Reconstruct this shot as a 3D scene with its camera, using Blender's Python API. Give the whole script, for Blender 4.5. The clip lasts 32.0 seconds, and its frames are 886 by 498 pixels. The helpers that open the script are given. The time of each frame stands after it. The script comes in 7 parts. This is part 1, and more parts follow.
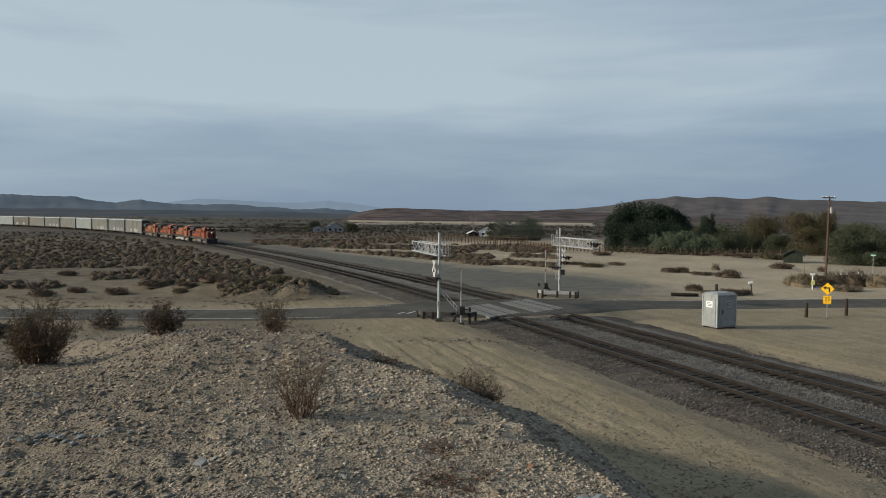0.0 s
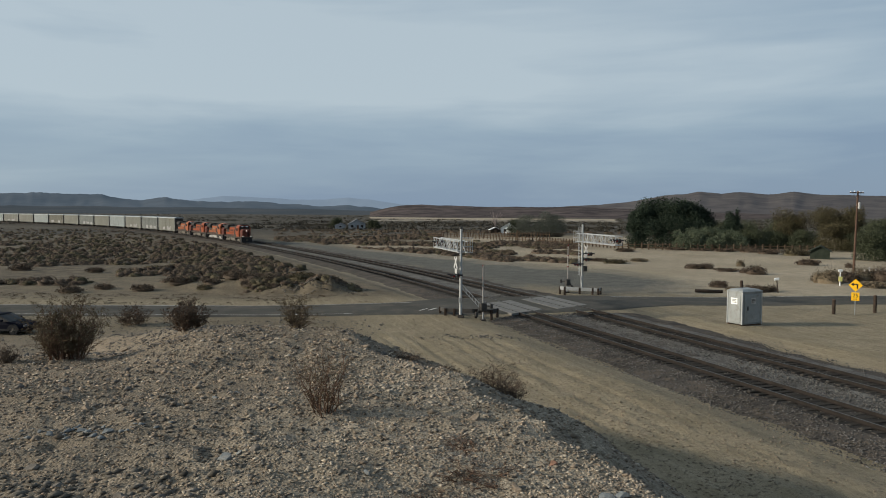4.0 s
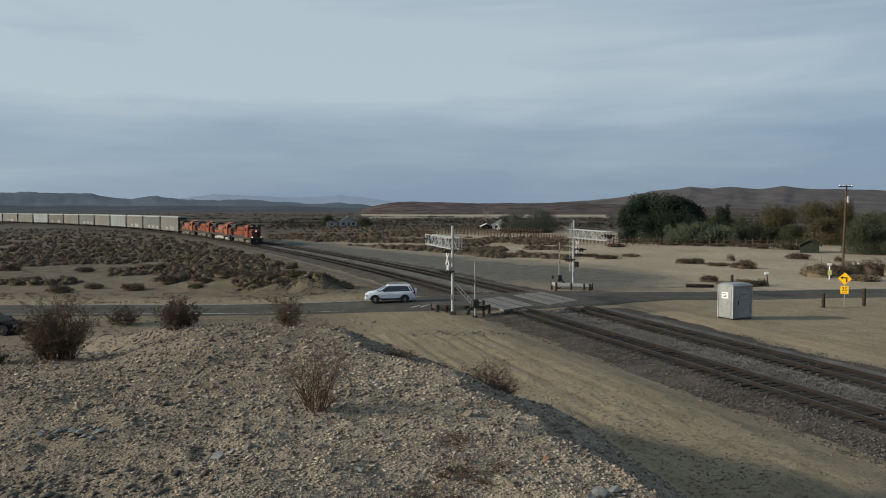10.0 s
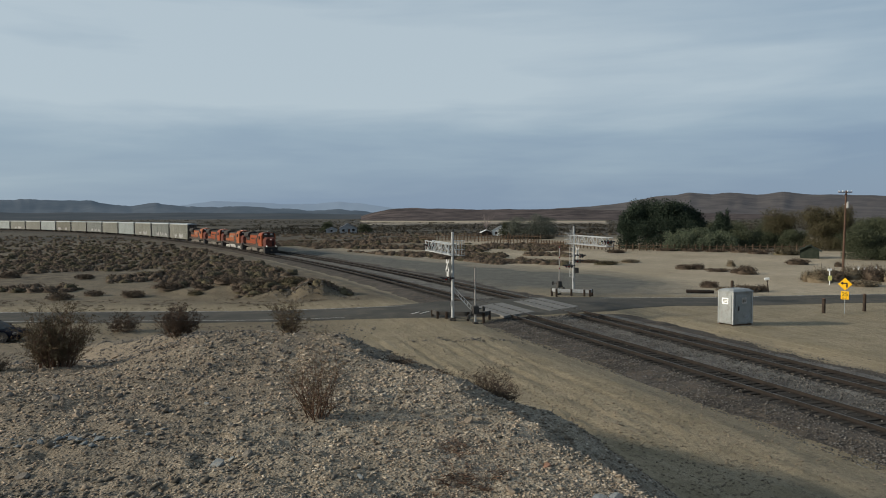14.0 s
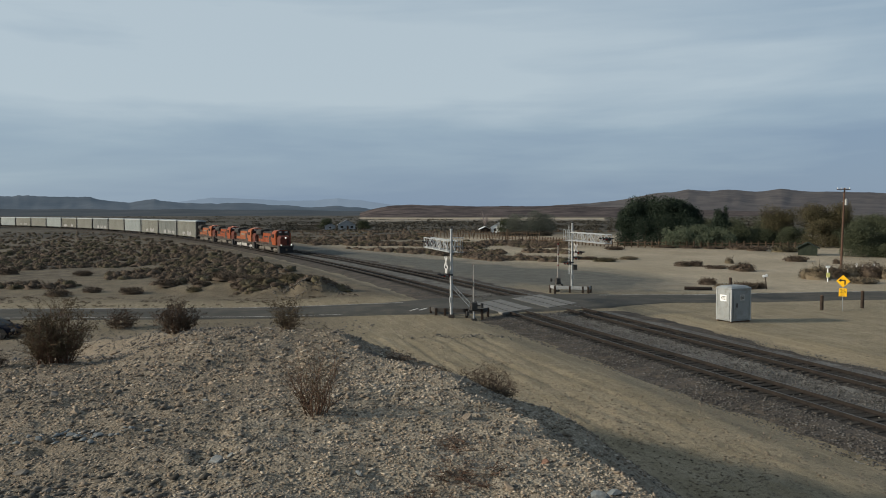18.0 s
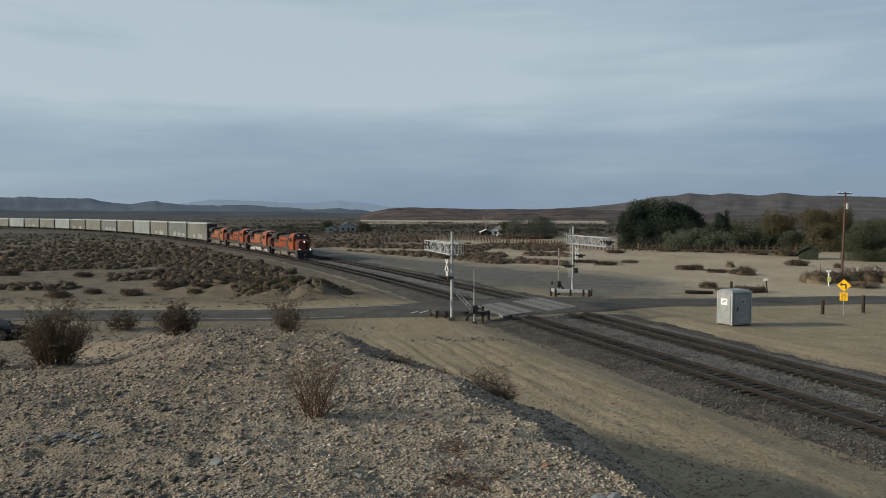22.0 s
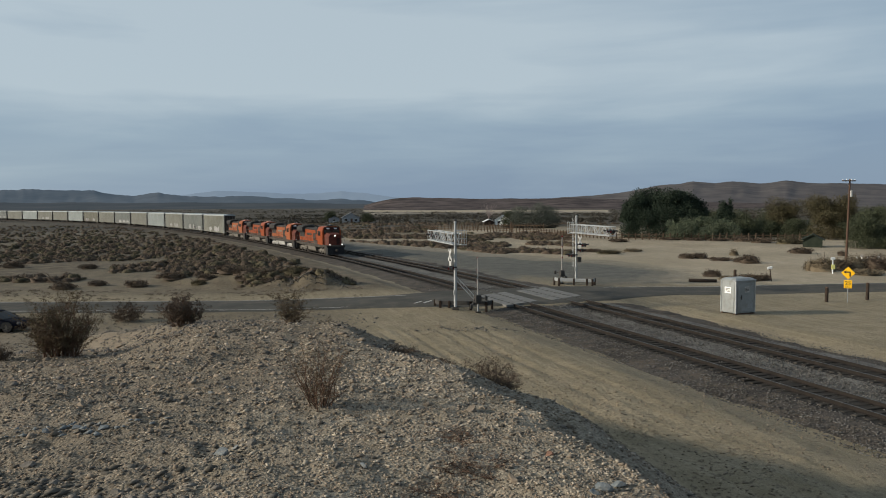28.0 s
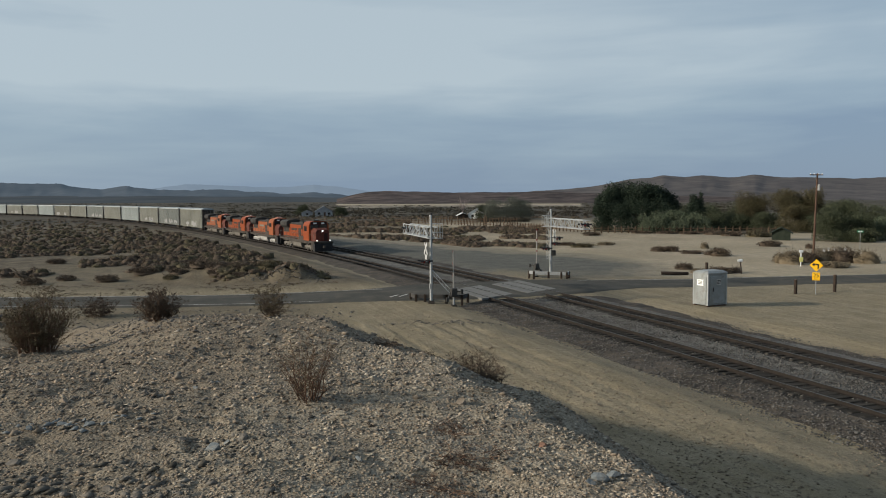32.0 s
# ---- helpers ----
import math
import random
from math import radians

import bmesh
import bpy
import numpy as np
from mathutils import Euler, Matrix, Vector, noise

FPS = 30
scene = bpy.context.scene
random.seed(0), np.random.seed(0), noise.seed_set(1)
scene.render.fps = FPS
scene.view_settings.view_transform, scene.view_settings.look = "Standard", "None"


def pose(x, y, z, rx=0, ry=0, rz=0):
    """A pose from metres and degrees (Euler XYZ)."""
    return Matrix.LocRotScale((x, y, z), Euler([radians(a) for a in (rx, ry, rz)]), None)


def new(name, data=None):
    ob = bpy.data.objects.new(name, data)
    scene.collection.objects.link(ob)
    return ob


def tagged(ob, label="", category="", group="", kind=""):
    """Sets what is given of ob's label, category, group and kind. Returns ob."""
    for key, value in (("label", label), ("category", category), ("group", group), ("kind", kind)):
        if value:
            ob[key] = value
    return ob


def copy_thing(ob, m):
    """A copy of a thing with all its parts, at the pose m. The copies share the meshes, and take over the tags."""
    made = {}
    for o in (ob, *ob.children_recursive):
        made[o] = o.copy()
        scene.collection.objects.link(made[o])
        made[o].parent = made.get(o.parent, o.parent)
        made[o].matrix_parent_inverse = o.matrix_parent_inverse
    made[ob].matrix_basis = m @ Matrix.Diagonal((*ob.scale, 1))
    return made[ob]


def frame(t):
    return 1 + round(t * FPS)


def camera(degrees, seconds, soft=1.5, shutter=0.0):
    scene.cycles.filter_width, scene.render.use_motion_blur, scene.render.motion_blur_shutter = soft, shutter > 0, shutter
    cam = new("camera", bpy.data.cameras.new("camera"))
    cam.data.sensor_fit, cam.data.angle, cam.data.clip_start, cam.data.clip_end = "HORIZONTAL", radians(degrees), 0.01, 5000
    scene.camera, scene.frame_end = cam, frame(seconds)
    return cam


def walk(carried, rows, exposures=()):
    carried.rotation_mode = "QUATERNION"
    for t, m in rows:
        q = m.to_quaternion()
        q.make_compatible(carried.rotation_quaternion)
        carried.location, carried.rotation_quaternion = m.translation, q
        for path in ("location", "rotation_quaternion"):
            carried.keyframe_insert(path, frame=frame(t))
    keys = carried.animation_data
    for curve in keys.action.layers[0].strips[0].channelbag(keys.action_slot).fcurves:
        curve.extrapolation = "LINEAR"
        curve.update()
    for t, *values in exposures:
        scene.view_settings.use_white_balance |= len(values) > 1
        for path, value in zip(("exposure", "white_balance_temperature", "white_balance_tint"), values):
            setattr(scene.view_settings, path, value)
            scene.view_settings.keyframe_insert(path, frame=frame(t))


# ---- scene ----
from collections import defaultdict

EYE = 8.2            # metres from the rail heads up to the lens
cam = camera(61.8, 32.0, soft=1.0)

# seconds, sway right, sway ahead, sway up, yaw, pitch, roll of the hand-held camera
SWAY = [
    (0, 0.000, 0.000, 0.000, -1.05, -2.56, -0.52), (0.5, 0.000, 0.000, 0.000, -0.32, -2.13, 0.08),
    (1, 0.000, 0.000, 0.000, 0.13, -2.91, 0.43), (1.5, 0.000, 0.000, 0.000, 0.57, -2.71, 0.20),
    (2, 0.000, 0.000, 0.000, 0.58, -3.05, -0.04), (2.5, 0.000, 0.000, 0.000, 0.73, -2.99, -0.16),
    (3, 0.000, 0.000, 0.000, 0.82, -2.85, -0.34), (3.5, 0.000, 0.000, 0.000, 0.66, -2.84, -0.37),
    (5.5, 0.000, 0.000, 0.000, 0.60, -2.84, -0.31), (6, 0.000, 0.000, 0.000, 0.03, -3.12, 0.01),
    (6.5, 0.000, 0.000, 0.000, -0.46, -3.11, -0.01), (7, 0.000, 0.000, 0.000, -0.43, -3.20, -0.07),
    (7.5, 0.000, 0.000, 0.000, -0.40, -3.01, -0.18), (8, 0.000, 0.000, 0.000, -0.09, -2.93, -0.24),
    (8.5, 0.000, 0.000, 0.000, -0.03, -2.99, -0.16), (9, 0.000, 0.000, 0.000, 0.07, -2.78, 0.03),
    (9.5, 0.000, 0.000, 0.000, 0.13, -2.94, 0.08), (10, 0.000, 0.000, 0.000, -0.02, -3.09, 0.06),
    (10.5, 0.000, 0.000, 0.000, 0.12, -3.34, 0.06), (11, 0.000, 0.000, 0.000, 0.36, -3.37, 0.10),
    (11.5, 0.000, 0.000, 0.000, 0.47, -3.24, 0.24), (12, 0.000, 0.000, 0.000, 0.40, -2.99, 0.26),
    (12.5, 0.000, 0.000, 0.000, 0.30, -2.79, 0.26), (13, 0.000, 0.000, 0.000, 0.11, -2.65, 0.27),
    (13.5, 0.000, 0.000, 0.000, 0.09, -2.57, 0.17), (14, 0.000, 0.000, 0.000, -0.02, -2.60, 0.19),
    (14.5, 0.000, 0.000, 0.000, -0.23, -2.72, 0.09), (16.5, 0.000, 0.000, 0.000, 0.04, -2.82, 0.25),
    (17, 0.000, 0.000, 0.000, 0.10, -2.83, 0.17), (17.5, 0.000, 0.000, 0.000, 0.03, -2.77, 0.15),
    (18, 0.000, 0.000, 0.000, -0.13, -2.85, 0.14), (18.5, 0.000, 0.000, 0.000, -0.00, -2.81, 0.00),
    (19, 0.000, 0.000, 0.000, 0.00, -2.80, 0.00), (19.5, 0.000, 0.000, 0.000, 0.14, -2.73, -0.02),
    (20, 0.000, 0.000, 0.000, 0.03, -2.66, -0.05), (20.5, 0.000, 0.000, 0.000, 0.05, -2.80, -0.05),
    (21, 0.000, 0.000, 0.000, -0.10, -2.72, -0.02), (21.5, 0.000, 0.000, 0.000, -0.11, -2.70, -0.03),
    (22, 0.000, 0.000, 0.000, -0.07, -2.64, -0.07), (22.5, 0.000, 0.000, 0.000, -0.05, -2.86, -0.08),
    (23, 0.000, 0.000, 0.000, 0.17, -2.83, -0.03), (23.5, 0.000, 0.000, 0.000, 0.09, -2.78, 0.02),
    (24, 0.000, 0.000, 0.000, 0.07, -2.70, 0.07), (24.5, 0.000, 0.000, 0.000, -0.06, -2.87, 0.14),
    (25, 0.000, 0.000, 0.000, -0.01, -2.67, 0.13), (25.5, 0.000, 0.000, 0.000, -0.04, -2.75, 0.16),
    (27.5, 0.000, 0.000, 0.000, -0.15, -3.40, 0.33), (28, 0.000, 0.000, 0.000, 0.18, -3.42, 0.28),
    (28.5, -0.017, 0.050, -0.012, 0.73, -3.22, 0.23), (29, -0.047, 0.057, -0.008, 0.43, -3.58, 0.28),
    (29.5, -0.088, 0.060, -0.008, -0.04, -3.86, 0.32), (30, -0.112, 0.071, -0.013, -0.89, -3.76, 0.20),
    (30.5, -0.135, 0.060, -0.005, -0.48, -3.41, 0.40), (31, -0.167, 0.042, -0.006, -1.43, -3.49, 0.37),
    (31.5, -0.186, 0.021, -0.007, -1.88, -3.78, 0.41), (32, -0.182, 0.006, -0.007, -1.88, -3.92, 0.27),
]


def aim(x, y, z, yaw, pitch, roll):
    return (Matrix.Translation((x, y, z + EYE)) @ Matrix.Rotation(radians(yaw), 4, "Z") @ Matrix.Rotation(radians(pitch), 4, "X")
            @ Matrix.Rotation(radians(roll), 4, "Y") @ Matrix.Rotation(radians(90), 4, "X"))


walk(cam, [(r[0], aim(*r[1:])) for r in SWAY])

# ---------------------------------------------------------------- light
SUN_TO = Vector((-1.0, -0.15, 0.335)).normalized()
world = bpy.data.worlds.new("sky")
scene.world = world
world.use_nodes = True


def sky_nodes():
    nt = world.node_tree
    n, l = nt.nodes, nt.links
    n.clear()
    out, bg = n.new("ShaderNodeOutputWorld"), n.new("ShaderNodeBackground")
    sky = n.new("ShaderNodeTexSky")
    sky.sky_type = "NISHITA"
    sky.sun_disc = False
    sky.sun_elevation = math.asin(SUN_TO.z)
    sky.sun_rotation = math.atan2(SUN_TO.x, SUN_TO.y)
    dim = n.new("ShaderNodeVectorMath")
    dim.operation = "SCALE"
    dim.inputs["Scale"].default_value = 0.10
    l.new(sky.outputs[0], dim.inputs[0])
    co = n.new("ShaderNodeTexCoord")
    sep = n.new("ShaderNodeSeparateXYZ")
    l.new(co.outputs["Generated"], sep.inputs[0])
    # broad stratus sheets drawn out sideways
    def cloud(sx, sz, shear, detail, seed):
        m = n.new("ShaderNodeMapping")
        m.inputs["Scale"].default_value = (sx, sx, sz)
        m.inputs["Rotation"].default_value = (0.0, radians(shear), 0.0)
        m.inputs["Location"].default_value = (seed, seed * 0.3, seed * 0.7)
        l.new(co.outputs["Generated"], m.inputs[0])
        t = n.new("ShaderNodeTexNoise")
        t.inputs["Scale"].default_value = 1.0
        t.inputs["Detail"].default_value = detail
        t.inputs["Roughness"].default_value = 0.5
        t.inputs["Distortion"].default_value = 0.5
        l.new(m.outputs[0], t.inputs["Vector"])
        return t.outputs[0]
    c1 = cloud(1.1, 6.0, 9, 5, 3.1)
    c2 = cloud(3.0, 17.0, -7, 6, 8.2)
    add = n.new("ShaderNodeMath")
    add.operation = "MULTIPLY_ADD"
    add.inputs[1].default_value = 0.45
    l.new(c2, add.inputs[0])
    c3 = cloud(2.0, 26.0, 16, 5, 5.4)
    streak = n.new("ShaderNodeMath")
    streak.operation = "MULTIPLY_ADD"
    streak.inputs[1].default_value = 0.45
    l.new(c3, streak.inputs[0])
    l.new(c1, streak.inputs[2])
    less = n.new("ShaderNodeMath")
    less.operation = "SUBTRACT"
    less.inputs[1].default_value = 0.225
    l.new(streak.outputs[0], less.inputs[0])
    side = n.new("ShaderNodeMath")
    side.operation = "MULTIPLY_ADD"
    side.inputs[1].default_value = -0.50
    l.new(sep.outputs["X"], side.inputs[0])
    l.new(less.outputs[0], side.inputs[2])
    l.new(side.outputs[0], add.inputs[2])
    # the deck thins into a bluer layer low over the hills
    low = n.new("ShaderNodeValToRGB")
    cr = low.color_ramp
    cr.elements[0].position, cr.elements[0].color = 0.0, (0.02, 0.02, 0.02, 1)
    cr.elements[1].position, cr.elements[1].color = 0.42, (0.34, 0.34, 0.34, 1)
    for p, v in ((0.035, 0.09), (0.075, 0.11), (0.10, 0.21), (0.14, 0.50), (0.22, 0.60)):
        e = cr.elements.new(p)
        e.color = (v, v, v, 1)
    tilt = n.new("ShaderNodeMath")
    tilt.operation = "MULTIPLY_ADD"
    tilt.inputs[1].default_value = 0.045
    l.new(sep.outputs["X"], tilt.inputs[0])
    l.new(sep.outputs["Z"], tilt.inputs[2])
    waver = n.new("ShaderNodeMath")
    waver.operation = "MULTIPLY_ADD"
    waver.inputs[1].default_value = 0.05
    l.new(c2, waver.inputs[0])
    l.new(tilt.outputs[0], waver.inputs[2])
    base = n.new("ShaderNodeMath")
    base.operation = "SUBTRACT"
    base.inputs[1].default_value = 0.025
    l.new(waver.outputs[0], base.inputs[0])
    l.new(base.outputs[0], low.inputs[0])
    mix = n.new("ShaderNodeMath")
    mix.operation = "MULTIPLY_ADD"
    mix.inputs[1].default_value = 0.85
    l.new(low.outputs[0], mix.inputs[0])
    l.new(add.outputs[0], mix.inputs[2])
    ramp = n.new("ShaderNodeValToRGB")
    r = ramp.color_ramp
    r.elements[0].position, r.elements[0].color = 0.50, (0.222, 0.312, 0.435, 1)
    r.elements[1].position, r.elements[1].color = 0.96, (0.475, 0.567, 0.632, 1)
    half = n.new("ShaderNodeMath")
    half.operation = "MULTIPLY"
    half.inputs[1].default_value = 0.72
    l.new(mix.outputs[0], half.inputs[0])
    e = r.elements.new(0.72)
    e.color = (0.315, 0.415, 0.512, 1)
    l.new(half.outputs[0], ramp.inputs[0])
    blend = n.new("ShaderNodeMix")
    blend.data_type = "RGBA"
    blend.inputs[0].default_value = 0.90
    l.new(dim.outputs[0], blend.inputs[6])
    l.new(ramp.outputs[0], blend.inputs[7])
    l.new(blend.outputs[2], bg.inputs[0])
    bg.inputs[1].default_value = 1.0
    l.new(bg.outputs[0], out.inputs[0])


sky_nodes()
sun = new("sun", bpy.data.lights.new("sun", "SUN"))
sun.data.energy = 4.9
sun.data.angle = radians(2.2)
sun.data.color = (1.0, 0.91, 0.77)
sun.matrix_world = SUN_TO.to_track_quat("Z", "Y").to_matrix().to_4x4()
scene.view_settings.exposure = 0.0

# ---------------------------------------------------------------- materials


def nodes_of(m):
    m.use_nodes = True
    nt = m.node_tree
    return nt, nt.nodes, nt.links, nt.nodes["Principled BSDF"]


def surface(name, a, b, scale=4.0, rough=0.8, metal=0.0, bump=0.2, fine=40.0, dirt=None, dirt_amount=0.4, vary=0.0, emit=None, lump=0.02, spec=0.15):
    """Two colours mixed by noise at a large scale, darker or lighter grain at a fine one, dirt patches, relief."""
    m = bpy.data.materials.new(name)
    nt, n, l, p = nodes_of(m)
    co = n.new("ShaderNodeTexCoord")
    big = n.new("ShaderNodeTexNoise")
    big.inputs["Scale"].default_value = scale
    big.inputs["Detail"].default_value = 5
    small = n.new("ShaderNodeTexNoise")
    small.inputs["Scale"].default_value = fine
    small.inputs["Detail"].default_value = 4
    l.new(co.outputs["Object"], big.inputs["Vector"])
    l.new(co.outputs["Object"], small.inputs["Vector"])
    spread = n.new("ShaderNodeValToRGB")
    spread.color_ramp.elements[0].position = 0.34
    spread.color_ramp.elements[1].position = 0.66
    l.new(big.outputs[0], spread.inputs[0])
    mix = n.new("ShaderNodeMix")
    mix.data_type = "RGBA"
    mix.inputs[6].default_value = (*a, 1)
    mix.inputs[7].default_value = (*b, 1)
    l.new(spread.outputs[0], mix.inputs[0])
    last = mix.outputs[2]
    if dirt:
        patch = n.new("ShaderNodeTexNoise")
        patch.inputs["Scale"].default_value = scale * 2.7
        patch.inputs["Detail"].default_value = 8
        patch.inputs["Roughness"].default_value = 0.7
        l.new(co.outputs["Object"], patch.inputs["Vector"])
        cut = n.new("ShaderNodeValToRGB")
        cut.color_ramp.elements[0].position = 0.62 - dirt_amount * 0.3
        cut.color_ramp.elements[1].position = 0.78 - dirt_amount * 0.2
        l.new(patch.outputs[0], cut.inputs[0])
        mx = n.new("ShaderNodeMix")
        mx.data_type = "RGBA"
        mx.inputs[7].default_value = (*dirt, 1)
        l.new(cut.outputs[0], mx.inputs[0])
        l.new(last, mx.inputs[6])
        last = mx.outputs[2]
    hsv = n.new("ShaderNodeHueSaturation")
    val = n.new("ShaderNodeMath")
    val.operation = "MULTIPLY_ADD"
    val.inputs[1].default_value = 0.5
    val.inputs[2].default_value = 0.75
    l.new(small.outputs[0], val.inputs[0])
    if vary:
        info = n.new("ShaderNodeObjectInfo")
        geo = n.new("ShaderNodeNewGeometry")
        s = n.new("ShaderNodeMath")
        s.operation = "ADD"
        l.new(info.outputs["Random"], s.inputs[0])
        l.new(geo.outputs["Random Per Island"], s.inputs[1])
        fr = n.new("ShaderNodeMath")
        fr.operation = "FRACT"
        l.new(s.outputs[0], fr.inputs[0])
        k = n.new("ShaderNodeMath")
        k.operation = "MULTIPLY_ADD"
        k.inputs[1].default_value = vary
        k.inputs[2].default_value = 1 - vary / 2
        l.new(fr.outputs[0], k.inputs[0])
        mm = n.new("ShaderNodeMath")
        mm.operation = "MULTIPLY"
        l.new(val.outputs[0], mm.inputs[0])
        l.new(k.outputs[0], mm.inputs[1])
        l.new(mm.outputs[0], hsv.inputs["Value"])
    else:
        l.new(val.outputs[0], hsv.inputs["Value"])
    l.new(last, hsv.inputs["Color"])
    l.new(hsv.outputs[0], p.inputs["Base Color"])
    p.inputs["Roughness"].default_value = rough
    p.inputs["Metallic"].default_value = metal
    p.inputs["Specular IOR Level"].default_value = spec
    if bump:
        bp = n.new("ShaderNodeBump")
        bp.inputs["Strength"].default_value = bump
        bp.inputs["Distance"].default_value = lump
        l.new(small.outputs[0], bp.inputs["Height"])
        l.new(bp.outputs[0], p.inputs["Normal"])
    if emit:
        p.inputs["Emission Color"].default_value = (*emit[:3], 1)
        p.inputs["Emission Strength"].default_value = emit[3]
    return m


M = {}
M["ballast"] = surface("ballast_stone", (0.100, 0.095, 0.086), (0.165, 0.157, 0.142), 0.35, 0.95, 0, 1.0, 14, (0.075, 0.066, 0.058), 0.5, lump=0.07, spec=0.04)
M["ballast_dirty"] = surface("oily_dark_ballast", (0.030, 0.028, 0.025), (0.056, 0.051, 0.046), 0.5, 0.95, 0, 1.0, 14, lump=0.07, spec=0.03)
M["ballast_brown"] = surface("brown_shoulder_ballast", (0.052, 0.046, 0.041), (0.084, 0.074, 0.065), 0.35, 0.95, 0, 1.0, 12, (0.120, 0.098, 0.075), 0.5, lump=0.07, spec=0.04)
M["ballast_loose"] = surface("ballast_loose", (0.060, 0.056, 0.051), (0.130, 0.123, 0.113), 2.0, 0.95, 0, 0.4, 30, vary=0.8, spec=0.04)
M["tie"] = surface("weathered_tie", (0.030, 0.027, 0.023), (0.056, 0.050, 0.043), 3.0, 0.95, 0, 0.5, 35, (0.035, 0.03, 0.026), 0.4, vary=0.5, spec=0.04)
M["rail"] = surface("rusty_rail", (0.020, 0.017, 0.015), (0.032, 0.026, 0.022), 2.0, 0.75, 0.3, 0.1, 60)
M["railhead"] = surface("worn_rail_head", (0.080, 0.083, 0.080), (0.115, 0.118, 0.113), 1.0, 0.5, 0.6, 0.05, 30)
M["asphalt"] = surface("asphalt", (0.060, 0.058, 0.052), (0.084, 0.080, 0.071), 0.25, 0.95, 0, 0.3, 25, (0.110, 0.099, 0.080), 0.40, lump=0.01, spec=0.03)
M["paint_white"] = surface("road_paint", (0.62, 0.60, 0.55), (0.48, 0.46, 0.42), 2.0, 0.8, 0, 0.1, 30, (0.2, 0.18, 0.16), 0.5)
M["panel"] = surface("crossing_panel_concrete", (0.136, 0.132, 0.121), (0.181, 0.174, 0.159), 1.2, 0.9, 0, 0.3, 30, (0.16, 0.15, 0.14), 0.4, vary=0.08)
M["galv"] = surface("galvanised_steel", (0.27, 0.28, 0.28), (0.35, 0.36, 0.36), 2.0, 0.5, 0.45, 0.05, 30, (0.2, 0.19, 0.18), 0.3)
M["alum"] = surface("aluminium_paint", (0.33, 0.345, 0.345), (0.41, 0.42, 0.415), 1.5, 0.5, 0.25, 0.03, 30, (0.26, 0.25, 0.23), 0.3)
M["dark_steel"] = surface("dark_painted_steel", (0.045, 0.043, 0.04), (0.07, 0.065, 0.06), 3.0, 0.6, 0.2, 0.1, 40)
M["black"] = surface("black_paint", (0.018, 0.018, 0.019), (0.03, 0.03, 0.03), 3.0, 0.5, 0, 0.05, 40)
M["white"] = surface("white_paint", (0.72, 0.72, 0.70), (0.80, 0.80, 0.78), 3.0, 0.5, 0, 0.03, 40, (0.5, 0.47, 0.42), 0.2)
M["sign_dull"] = surface("dull_white_board", (0.36, 0.36, 0.35), (0.44, 0.44, 0.43), 3.0, 0.6, 0, 0.03, 40, (0.26, 0.25, 0.22), 0.3)
M["yellow"] = surface("sign_yellow", (0.80, 0.43, 0.015), (0.85, 0.48, 0.02), 3.0, 0.45, 0, 0.0, 40)
M["pale_yellow"] = surface("pale_yellow_plastic", (0.70, 0.66, 0.20), (0.75, 0.70, 0.25), 3.0, 0.5, 0, 0.0, 40)
M["wood"] = surface("weathered_wood", (0.075, 0.045, 0.032), (0.11, 0.068, 0.048), 2.5, 0.9, 0, 0.4, 30, vary=0.3)
M["wood_dark"] = surface("creosoted_wood", (0.030, 0.022, 0.017), (0.051, 0.037, 0.028), 2.5, 0.9, 0, 0.4, 30)
M["wood_fence"] = surface("fence_wood", (0.071, 0.048, 0.032), (0.105, 0.072, 0.048), 2.5, 0.9, 0, 0.4, 20, vary=0.5)


